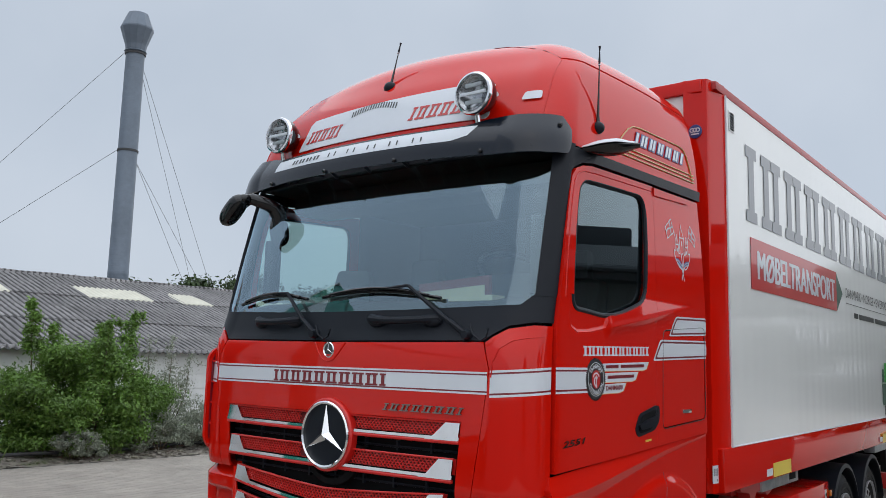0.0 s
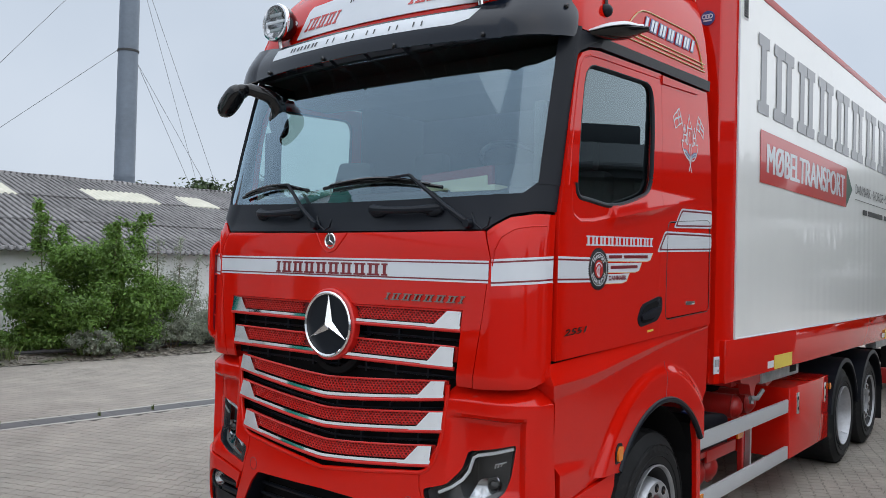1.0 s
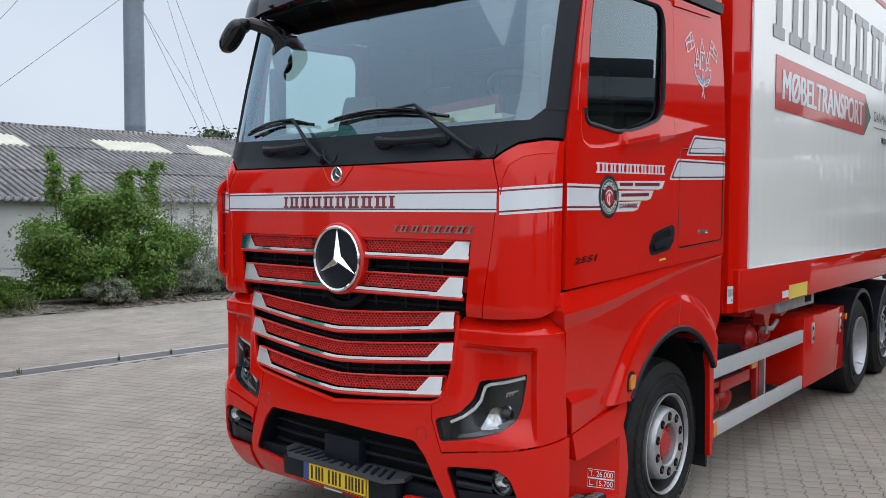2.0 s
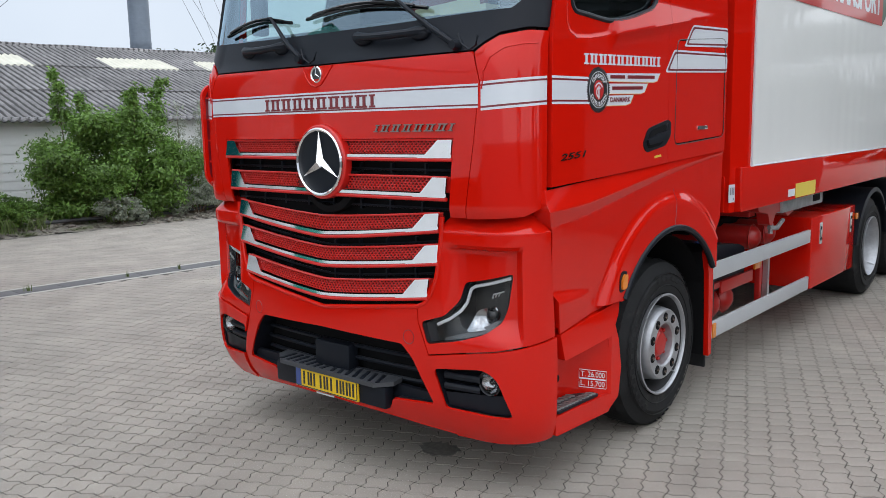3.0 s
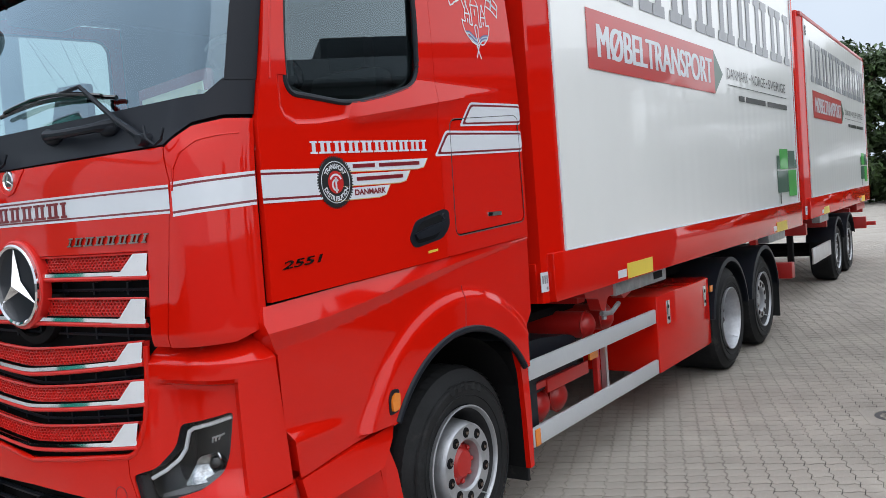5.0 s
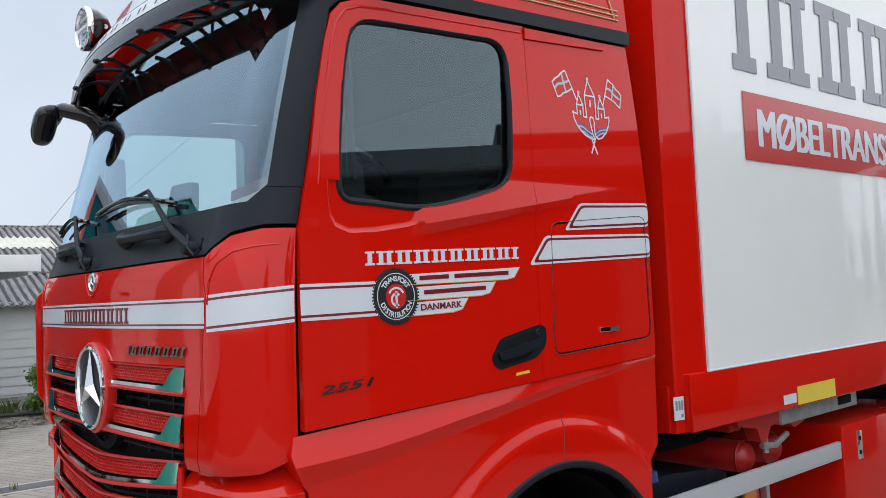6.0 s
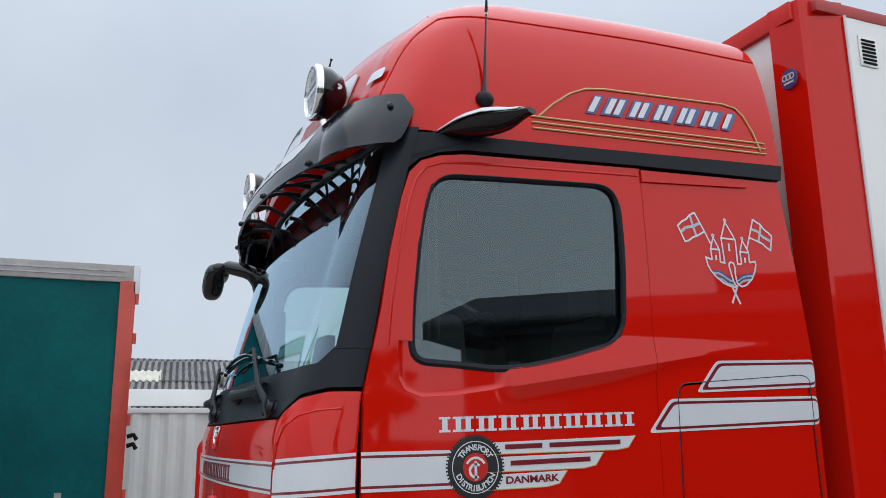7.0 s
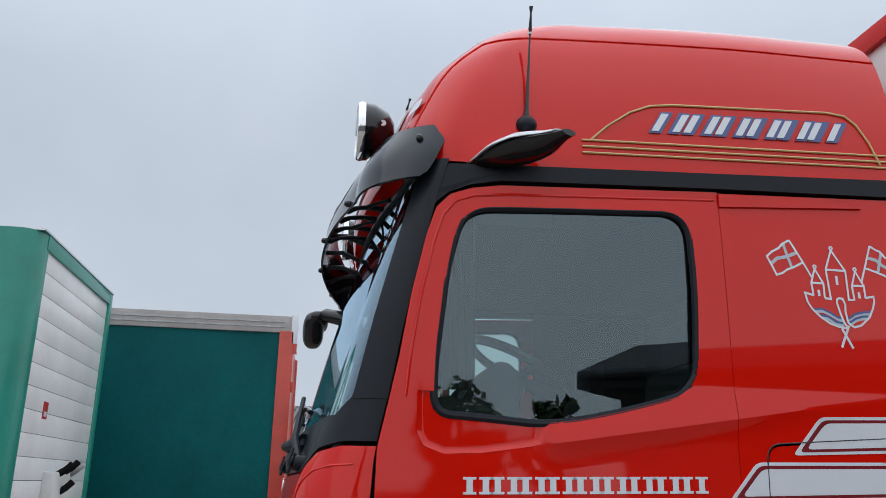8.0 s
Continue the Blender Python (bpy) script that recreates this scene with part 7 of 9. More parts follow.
# ---- swap containers ----
def swap_body(name, L, label):
    """A container whose front lies at y = 0, built round x = 0, floor rail from z = 1.2 to 1.5, top at 4.17."""
    t = thing(name, (0, 0, 1.2), label, "container", "swap containers")
    W, z0, z1, zt = 1.275, 1.205, 1.507, 4.17
    part("interior_body", box(bmesh.new(), (-W + 0.17, 0.06, z0 + 0.02), (W - 0.17, L - 0.05, zt - 0.08)), WHITE_PAINT, t, "white body", smooth=False)
    for sg in (1, -1):
        part("bottom_rail", box(bmesh.new(), (sg * (W - 0.03) - 0.045, 0.06, z0), (sg * (W - 0.03) + 0.045, L - 0.06, z1), 0.012), RED, t, "red bottom rail")
        part("top_rail", box(bmesh.new(), (sg * (W - 0.03) - 0.035, 0.06, 4.098), (sg * (W - 0.03) + 0.035, L - 0.06, 4.165), 0.012), RED_MATT, t, "red top rail")
        edge = [Vector((sg * (W + 0.012), y, z)) for y, z in ((0.235, 4.095), (0.235, 1.51), (L - 0.16, 1.51), (L - 0.16, 4.095))]
        part("panel_edge", tube(bmesh.new(), edge, 0.007, 6), DECAL_WHITE, t, smooth=False)
        side = part("side_wall", patch(bmesh.new(), lambda a, b: Vector((sg * (W - 0.001 + 0.0007 * math.sin(a * 26) * (0.6 + 0.4 * math.sin(a * 3.1)) + 0.0004 * math.sin(b * 2.2 + a)), a, b)), 0.23, L - 0.15, 1.50, 4.10, 0.03), WHITE_PAINT, t, "smooth white side wall")
        part("front_post", prism(bmesh.new(), [(-0.035, -0.21), (0.0, -0.047), (0.02, -0.04), (0.225, 0.0), (0.235, 0.003), (0.235, -0.21)], lambda a, b, q: Vector((sg * (W + b), a, q)), z0, zt), RED, t, "red front corner post", smooth=False)
        part("rear_post", prism(bmesh.new(), [(L - 0.15, -0.05), (L - 0.15, 0.005), (L, 0.005), (L, -0.12)], lambda a, b, q: Vector((sg * (W + b), a, q)), z0, zt), RED, t, "red rear corner post", smooth=False)
        if sg > 0:
            grille = part("vent", box(bmesh.new(), (W + 0.001, 0.32, 3.85), (W + 0.006, 0.44, 4.01), 0.002), WHITE_PAINT, t, "louvred vent")
            for k in range(7):
                part("louvre", box(bmesh.new(), (W + 0.006, 0.335, 3.862 + 0.02 * k), (W + 0.011, 0.425, 3.872 + 0.02 * k)), DARK, grille)
            T = lambda a, b, q: Vector((W + 0.0035 + q, a, b))
            name_bars("side_name_bar", 9, 6.05, 0.61, lambda a, b, q: T(0.76 + a, 3.215 + b, q), 0, 0.002, DECAL_GREY, t, "tall grey bar of the lettering", 0.19, 0.22, 0.0, 0.5)
            part("red_sign", prism(bmesh.new(), [(0.77, 2.685), (3.56, 2.685), (3.56, 3.092), (0.77, 3.092)], T, 0, 0.002), DECAL_RED, t, "red sign field", smooth=False)
            part("sign_arrow", prism(bmesh.new(), [(3.56, 2.685), (3.83, 2.885), (3.56, 3.092)], T, 0, 0.002), DECAL_DARK_GREEN, t, "dark green arrow tip", smooth=False)
            bm = bmesh.new()
            for dx in (0.0, 0.014, 0.028):
                text_mesh(bm, "MØBELTRANSPORT", 0.33, lambda a, b, q: T(0.92 + a + dx, 2.775 + b, 0.004 + 0.02 * dx), width=2.54)
            part("sign_writing", bm, DECAL_WHITE, t, "white lettering", smooth=False)
            for word, a0, w in (("DANMARK", 3.98, 0.76), ("NORGE", 4.88, 0.56), ("SVERIGE", 5.58, 0.83)):
                part("country_writing", text_mesh(bmesh.new(), word, 0.15, lambda a, b, q: T(a0 + a, 2.86 + b, 0.002), width=w), DECAL_BLACK, t, "black lettering", smooth=False)
            for a0 in (4.80, 5.50):
                part("writing_dot", prism(bmesh.new(), [(a0, 2.90), (a0 + 0.025, 2.90), (a0 + 0.025, 2.925), (a0, 2.925)], T, 0, 0.002), DECAL_BLACK, t, smooth=False)
            part("writing_line", prism(bmesh.new(), [(3.98, 2.795), (6.45, 2.795), (6.45, 2.801), (3.98, 2.801)], T, 0, 0.002), DECAL_BLACK, t, smooth=False)
            for a0, a1 in ((4.36, 4.56), (4.62, 5.42), (5.52, 6.45)):
                part("phone_bar", prism(bmesh.new(), [(a0, 2.655), (a1, 2.655), (a1, 2.712), (a0, 2.712)], T, 0, 0.002), DECAL_BLACK, t, "black bar in place of small writing", smooth=False)
            for a0, a1, b0, b1, m in ((5.98, 6.32, 1.94, 2.18, DECAL_GREEN), (6.34, 6.62, 1.94, 2.16, DECAL_DARK_GREEN), (5.86, 5.96, 1.94, 2.10, DECAL_DARK_GREEN), (5.86, 6.30, 1.66, 1.92, DECAL_DARK_GREEN), (6.32, 6.66, 1.60, 1.92, DECAL_GREEN), (6.64, 6.70, 1.94, 2.05, DECAL_DARK_GREEN)):
                part("green_block", prism(bmesh.new(), [(5.80 + 1.2 * (a0 - 5.86), b0), (5.80 + 1.2 * (a1 - 5.86), b0), (5.80 + 1.2 * (a1 - 5.86), b1), (5.80 + 1.2 * (a0 - 5.86), b1)], T, 0, 0.002), m, t, smooth=False)
            part("green_stem", prism(bmesh.new(), [(5.90, 1.53), (5.94, 1.53), (5.94, 1.655), (5.90, 1.655)], T, 0, 0.002), DECAL_BLACK, t, smooth=False)
            for y in (1.17, 5.60):
                part("yellow_reflector", prism(bmesh.new(), [(y, 1.215), (y + 0.49, 1.215), (y + 0.49, 1.325), (y, 1.325)], lambda a, b, q: Vector((W + 0.0155 + q, a, b)), 0, 0.003), YELLOW_TAPE, t, "yellow reflective strip", smooth=False)
                part("white_sticker", prism(bmesh.new(), [(y - 0.17, 1.235), (y - 0.02, 1.235), (y - 0.02, 1.29), (y - 0.17, 1.29)], lambda a, b, q: Vector((W + 0.0155 + q, a, b)), 0, 0.003), DECAL_WHITE, t, smooth=False)
            part("serial_plate", prism(bmesh.new(), [(-0.155, 1.275), (-0.088, 1.275), (-0.088, 1.395), (-0.155, 1.395)], lambda a, b, q: Vector((W - 0.034 + 0.2 * (a + 0.11) + q, a + 0.135, b)), 0.0, 0.004), DECAL_WHITE, t, "small white plate", smooth=False)
            for a0, a1, b0, b1 in ((-0.146, -0.132, 1.325, 1.375), (-0.126, -0.112, 1.325, 1.375), (-0.107, -0.095, 1.325, 1.375), (-0.110, -0.095, 1.288, 1.305)):
                part("plate_bar", prism(bmesh.new(), [(a0, b0), (a1, b0), (a1, b1), (a0, b1)], lambda a, b, q: Vector((W - 0.034 + 0.2 * (a + 0.11) + q, a + 0.135, b)), 0.004, 0.0046), DECAL_GREY, t, smooth=False)
    part("front_wall", box(bmesh.new(), (-1.16, 0.0, z0), (1.16, 0.05, zt - 0.08), 0.004), WHITE_PAINT, t, "white front wall", smooth=False)
    part("front_header", box(bmesh.new(), (-1.20, -0.03, 4.07), (1.20, 0.06, 4.17), 0.01), RED, t, "red front header")
    part("front_sill", box(bmesh.new(), (-1.20, -0.02, z0), (1.20, 0.06, 1.45), 0.01), RED, t, "red front sill")
    part("container_roof", box(bmesh.new(), (-1.2, 0.06, 4.10), (1.2, L - 0.06, 4.155)), WHITE_PAINT, t, smooth=False)
    crown = part("round_logo", lathe(bmesh.new(), [(-0.002, 0.0), (-0.002, 0.050), (0.001, 0.052)], (1.148, -0.026, 3.775), "y", 28), DECAL_BLUE, t, "small round blue sign", smooth=False)
    bm = bmesh.new()
    for k in (-1, 0, 1):
        lathe(bm, [(-0.005, 0.010), (-0.005, 0.018)], (1.148 + 0.022 * k, -0.026, 3.785), "y", 12)
    box(bm, (1.118, -0.0315, 3.75), (1.178, -0.0295, 3.76))
    part("logo_shapes", bm, DECAL_WHITE, crown, smooth=False)
    return t


front_box = swap_body("swap_container", 7.00, "white swap container with red frame on the lorry")
front_box.matrix_basis = Matrix.Translation((0, 2.52, 1.2))
trailer_at = pose(-0.16, 10.72, 0, 0, 0, 1.5)
rear_box = copy_thing(front_box, trailer_at @ Matrix.Translation((0, 0, 1.2)))
tagged(rear_box, "white swap container with red frame on the drawbar trailer")

# drawbar trailer
trailer = thing("drawbar_trailer", (0, 0, 0), "two-axle drawbar trailer carrying a white container", "trailer")
for sg in (1, -1):
    part("trailer_rail", box(bmesh.new(), (sg * 0.45 - 0.05, 0.1, 0.85), (sg * 0.45 + 0.05, 6.9, 1.12), 0.01), RED_MATT, trailer, "red trailer rail")
    for cy in (2.85, 4.20):
        wheel_parts(trailer, sg * 1.215, cy, 0.49, sg, 0.49, 0.385, 0.30, 0.03, GALV)
        g = part("mudguard", lathe(bmesh.new(), [(0, 0.585), (sg * 0.44, 0.585), (sg * 0.445, 0.55)], (sg * 0.80, cy, 0.49), "x", 20, 20, 160), BLACK, trailer, "black mudguard")
        thick(g, 0.02)
    part("trailer_side_rail", box(bmesh.new(), (sg * 1.2 - 0.015, 0.55, 0.50), (sg * 1.2 + 0.015, 2.15, 0.74), 0.008), ALU, trailer, "aluminium side guard")
    part("trailer_leg", box(bmesh.new(), (sg * 0.9 - 0.04, 0.45, 0.5), (sg * 0.9 + 0.04, 0.57, 1.15), 0.01), DARK, trailer)
    part("trailer_beam", box(bmesh.new(), (sg * 1.16 - 0.06, 1.2, 1.08), (sg * 1.16 + 0.06, 2.0, 1.2), 0.008), GALV, trailer)
    part("trailer_beam", box(bmesh.new(), (sg * 1.16 - 0.06, 5.4, 1.05), (sg * 1.16 + 0.06, 6.6, 1.2), 0.008), RED_MATT, trailer)
    part("marker_arm", box(bmesh.new(), (sg * 1.2 - 0.04, 6.9, 0.66), (sg * 1.2 + 0.18, 6.98, 0.74), 0.008), DECAL_RED, trailer, "red marker arm")
for cy in (2.85, 4.20):
    part("axle", tube(bmesh.new(), [Vector((-0.9, cy, 0.48)), Vector((0.9, cy, 0.48))], 0.07, 10), DARK, trailer)
for y in (0.4, 2.2, 4.9, 6.8):
    part("cross_member", box(bmesh.new(), (-1.15, y, 0.95), (1.15, y + 0.12, 1.12), 0.01), RED_MATT, trailer)
part("tail_board", box(bmesh.new(), (-1.2, 6.85, 0.6), (1.2, 6.98, 0.85), 0.01), RED_MATT, trailer)
trailer.matrix_basis = trailer_at

# ---- the yard and what stands round it ----
PAVER = mat("concrete_paver", (0.335, 0.302, 0.262), 0.85, vary=0.18, scale=1.6, grain=130, bump=0.9, bump_dist=0.004, per_island=0.09, spots=((0.62, 0.60, 0.56), 120, 0.595))
PAVER_SINGLE = mat("single_concrete_paver", (0.335, 0.302, 0.262), 0.85, vary=0.18, scale=1.6, grain=130, bump=0.9, bump_dist=0.004, per_object=0.09, spots=((0.62, 0.60, 0.56), 120, 0.595))
JOINT = mat("joint_sand", (0.050, 0.044, 0.037), 0.95, vary=0.3, scale=5, grain=120, spots=((0.20, 0.185, 0.16), 1.1, 0.50))
CONCRETE = mat("pale_concrete_paving", (0.42, 0.40, 0.37), 0.85, vary=0.12, scale=0.7, grain=60, bump=0.3, bump_dist=0.004)
GRAVEL = mat("gravel_soil", (0.29, 0.26, 0.22), 0.95, vary=0.5, scale=6, grain=60, bump=1.0, bump_dist=0.02, spots=((0.08, 0.10, 0.035), 1.5, 0.55))
# ground out of view, dark only to dim what the red paint mirrors
DARK_GROUND = mat("unseen_dark_ground", (0.06, 0.059, 0.057), 0.85, vary=0.2, scale=0.6, grain=60, bump=0.4, bump_dist=0.004)
DRAIN = mat("worn_channel_cover", (0.11, 0.108, 0.11), 0.8, vary=0.2, scale=3, grain=60, bump=0.3, bump_dist=0.003)
JOINT_PALE = mat("pale_joint_sand", (0.12, 0.11, 0.095), 0.95, vary=0.3, scale=2, grain=90)
STEEL_DARK = mat("drain_iron", (0.06, 0.06, 0.062), 0.6, metal=0.4, vary=0.25)
FIBRE = mat("fibre_cement_roof", (0.28, 0.27, 0.27), 0.9, vary=0.36, scale=1.1, grain=25, bump=0.3, bump_dist=0.01, spots=((0.48, 0.47, 0.45), 2.2, 0.60), per_object=0.3)


def dark_valleys(m, pitch, depth):
    """Darkens the valleys of a corrugated sheet, broken by noise."""
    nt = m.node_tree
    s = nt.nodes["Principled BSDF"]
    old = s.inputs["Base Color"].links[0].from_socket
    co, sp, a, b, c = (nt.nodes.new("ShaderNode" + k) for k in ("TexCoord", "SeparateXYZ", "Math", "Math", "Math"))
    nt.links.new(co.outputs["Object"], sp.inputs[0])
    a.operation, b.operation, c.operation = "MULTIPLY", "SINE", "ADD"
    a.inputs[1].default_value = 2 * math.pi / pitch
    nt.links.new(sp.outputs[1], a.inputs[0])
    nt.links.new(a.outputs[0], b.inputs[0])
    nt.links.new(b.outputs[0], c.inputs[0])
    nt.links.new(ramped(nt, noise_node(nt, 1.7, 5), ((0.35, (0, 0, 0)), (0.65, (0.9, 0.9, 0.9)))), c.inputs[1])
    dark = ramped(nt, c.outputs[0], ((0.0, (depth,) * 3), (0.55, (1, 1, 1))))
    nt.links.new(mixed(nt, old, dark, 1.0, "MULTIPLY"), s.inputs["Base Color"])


dark_valleys(FIBRE, 0.177, 0.22)
SKYLIGHT = mat("translucent_roof_sheet", (0.62, 0.60, 0.50), 0.5, vary=0.12, scale=2)
SIDING = mat("white_siding", (0.78, 0.79, 0.78), 0.6, vary=0.06, scale=0.6, per_object=0.05)
WHITE_STEEL = mat("white_container_paint", (0.66, 0.68, 0.67), 0.45, vary=0.06, scale=1.5, spots=((0.40, 0.33, 0.26), 8, 0.74))
TARP = mat("green_tarpaulin", (0.001, 0.095, 0.100), 0.55, vary=0.16, scale=1.4, grain=14, bump=0.15, bump_dist=0.02)
TARP.node_tree.nodes["Principled BSDF"].inputs["Specular IOR Level"].default_value = 0.12
GREEN_PAINT = mat("green_trailer_paint", (0.008, 0.25, 0.19), 0.4, coat=0.3, vary=0.12, spots=((0.4, 0.45, 0.42), 14, 0.76))
PLANK = mat("white_plank_panel", (0.80, 0.82, 0.83), 0.4, coat=0.2, vary=0.08, scale=2, per_object=0.06)
LEAF = mat("bush_leaf", (0.18, 0.335, 0.055), 0.5, vary=0.25, scale=1.2, per_island=0.6)
LEAF_GREY = mat("grey_shrub_leaf", (0.40, 0.44, 0.34), 0.6, vary=0.2, per_island=0.5)


def translucent(m, share):
    """Lets light through a leaf."""
    nt = m.node_tree
    s, out = nt.nodes["Principled BSDF"], nt.nodes["Material Output"]
    tl, mx = nt.nodes.new("ShaderNodeBsdfTranslucent"), nt.nodes.new("ShaderNodeMixShader")
    mx.inputs[0].default_value = share
    nt.links.new(s.inputs["Base Color"].links[0].from_socket, tl.inputs[0])
    nt.links.new(s.outputs[0], mx.inputs[1])
    nt.links.new(tl.outputs[0], mx.inputs[2])
    nt.links.new(mx.outputs[0], out.inputs[0])


translucent(LEAF, 0.3)
translucent(LEAF_GREY, 0.3)
LEAF_TREE = mat("tree_leaf", (0.055, 0.10, 0.025), 0.6, vary=0.2, per_island=0.6)
BARK = mat("bark", (0.12, 0.09, 0.06), 0.9, vary=0.3, grain=30, bump=0.5, bump_dist=0.01)
GRASS = mat("grass_blade", (0.12, 0.17, 0.04), 0.7, vary=0.2, per_island=0.5)
CHIMNEY = mat("chimney_sheet", (0.17, 0.205, 0.25), 0.45, metal=0.3, vary=0.15, scale=0.5, grain=6)
WALL_GREY = mat("grey_shed_wall", (0.17, 0.185, 0.178), 0.7, vary=0.1)
ROOF_DARK = mat("dark_roof_sheet", (0.035, 0.036, 0.04), 0.6, vary=0.1)

ground = single("ground", box(bmesh.new(), (-300, -300, -0.5), (300, 300, -0.0032)), JOINT, "joint sand and soil below the paving", "ground", kind="structure", smooth=False)

# interlocking pavers: gently waved long joints, Z-shaped cross joints, laid askew to the lorry
PW, PH, WV = 0.1245, 0.126, 0.0105
LAY = radians(20.5)
CA, SA = math.cos(LAY), math.sin(LAY)


def paver_outline():
    low = [(PW * k, WV * w) for k, w in ((0, 0), (0.25, -1), (0.5, 0), (0.75, 1), (1, 0))]
    high = [(x, PH + w) for x, w in low]
    return low + [(PW + 0.012, PH * 0.30), (PW - 0.012, PH * 0.70)] + high[::-1] + [(-0.012, PH * 0.70), (0.012, PH * 0.30)]


def paver_rings(joint_u, joint_v):
    out = np.array(paver_outline())
    c = np.array([PW / 2, PH / 2])
    return [(c + (out - c) * np.array([1 - joint_u * f / PW, 1 - joint_v * f / PH]), z) for f, z in ((2.0, 0.0), (0.7, -0.011))]


def at_ground(u, v, z=0.0):
    return (u * CA - v * SA, u * SA + v * CA, z)


def paver_field(reach, name, label, wanted, skip):
    rings = paver_rings(0.0038, 0.0048)
    m = len(rings[0][0])
    verts, faces = [], []
    rng = np.random.RandomState(5)
    u0, u1, v0, v1 = reach
    for i in range(int((v1 - v0) / PH)):
        for j in range(int((u1 - u0) / PW)):
            ou, ov = u0 + j * PW, v0 + i * PH
            if not wanted(*at_ground(ou, ov)[:2]) or skip(i, j):
                continue
            dz, tx, ty = rng.normal(0, 0.0003), rng.normal(0, 0.005), rng.normal(0, 0.005)
            b = len(verts)
            for q, z in rings:
                for u, v in q:
                    verts.append(at_ground(ou + u, ov + v, z + dz + tx * (u - PW / 2) + ty * (v - PH / 2)))
            faces.append(tuple(b + k for k in range(m)))
            for k in range(m):
                w = (k + 1) % m
                faces.append((b + w, b + k, b + m + k, b + m + w))
    me = bpy.data.meshes.new(name)
    me.from_pydata(verts, [], faces)
    me.materials.append(PAVER)
    me.update()
    return tagged(new(name, me), label, "paving", kind="stuff")


def paved(x, y):
    far = x < -6.90 + 0.082 * y and x > -12.0 + 0.082 * y and -6.5 < y < 15
    return far or -6.42 + 0.082 * y < x < 9.4 and -6.9 < y < 21.9 and not (y > 9 and x < -3.4)


REACH = (-14.0, 16.0, -9.5, 23.5)


def near_lorry(i, j):
    """The stretch of paving beside the front wheel, laid paver by paver."""
    u, v = REACH[0] + j * PW - 2.62, REACH[2] + i * PH - 1.52
    return abs(u) < 1.12 and abs(v) < 1.05


paver_field(REACH, "paving", "grey-beige interlocking concrete pavers with dark joints", paved, near_lorry)
OIL = mat("dark_oil", (0.15, 0.138, 0.122), 0.6, vary=0.3, scale=20)
oil_r = random.Random(8)
part("oil_stain", prism(bmesh.new(), [(0.41 + math.cos(k * math.pi / 16) * 0.13 * oil_r.uniform(0.8, 1.15), 0.45 + math.sin(k * math.pi / 16) * 0.09 * oil_r.uniform(0.75, 1.2)) for k in range(32)], lambda a, b, t: Vector((a, b, t)), 0.0, 0.0035), OIL, ground, "dark oil stain on the pavers", smooth=False)
single("paving_beyond", box(bmesh.new(), (-60, 21.8, -0.3), (70, 47, 0.0)), PAVER, "worn grey paving towards the trees", "paving", kind="structure", smooth=False)
# two unseen sheets added to cut pale reflections and bounce on the cab
single("paving_side", box(bmesh.new(), (9.4, -40, -0.3), (70, 22, -0.001)), DARK_GROUND, "unseen dark ground added to dim reflections", "paving", kind="structure", smooth=False)
single("paving_front", box(bmesh.new(), (-12, -40, -0.3), (9.5, -6.9, -0.002)), DARK_GROUND, "unseen dark ground added to dim reflections", "paving", kind="structure", smooth=False)
single("paving_back", box(bmesh.new(), (-40, 8.8, -0.3), (-3.3, 22, -0.0015)), PAVER, "worn grey paving", "paving", kind="structure", smooth=False)

# manhole set in the paving beside the lorry
def manhole(x, y):
    t = thing("manhole_cover", (x, y, 0), "round dark iron manhole cover in a square concrete frame", "manhole", kind="structure")
    m = pose(x, y, 0, 0, 0, math.degrees(LAY))
    bm = bmesh.new()
    ring, n = [], 32
    for k in range(n):
        a = 2 * math.pi * k / n
        c, q = math.cos(a), math.sin(a)
        w = 0.25 / max(abs(c), abs(q))
        ring.append([bm.verts.new(m @ Vector(p)) for p in ((w * c, w * q, -0.05), (w * c, w * q, 0.003), (0.172 * c, 0.172 * q, 0.003), (0.172 * c, 0.172 * q, -0.03))])
    for a, b in zip(ring, ring[1:] + ring[:1]):
        for k in range(3):
            bm.faces.new((a[k], b[k], b[k + 1], a[k + 1]))
    part("frame", bm, PAVER, t, "grey concrete frame", smooth=False)
    lid = part("lid", lathe(bmesh.new(), [(-0.03, 0.169), (0.0, 0.169), (0.002, 0.164), (0.002, 0.13), (-0.005, 0.127), (-0.005, 0.09), (0.002, 0.087), (0.002, 0.0)], (x, y, 0), "z", 36), STEEL_DARK, t, "dark iron lid")
    for k in range(12):
        a = math.pi * k / 6
        part("lid_rib", box(bmesh.new(), (-0.018, -0.008, -0.005), (0.018, 0.008, 0.002)), STEEL_DARK, lid).matrix_basis = Matrix.Translation((x + 0.108 * math.cos(a), y + 0.108 * math.sin(a), 0.0)) @ Matrix.Rotation(a, 4, "Z")


manhole(2.82, 5.0)

# everything beyond the drain is laid out along the drain's line
yard = pose(-6.66, 0, 0, 0, 0, -4.7)


def along(ob):
    ob.matrix_basis = yard @ ob.matrix_basis
    return ob


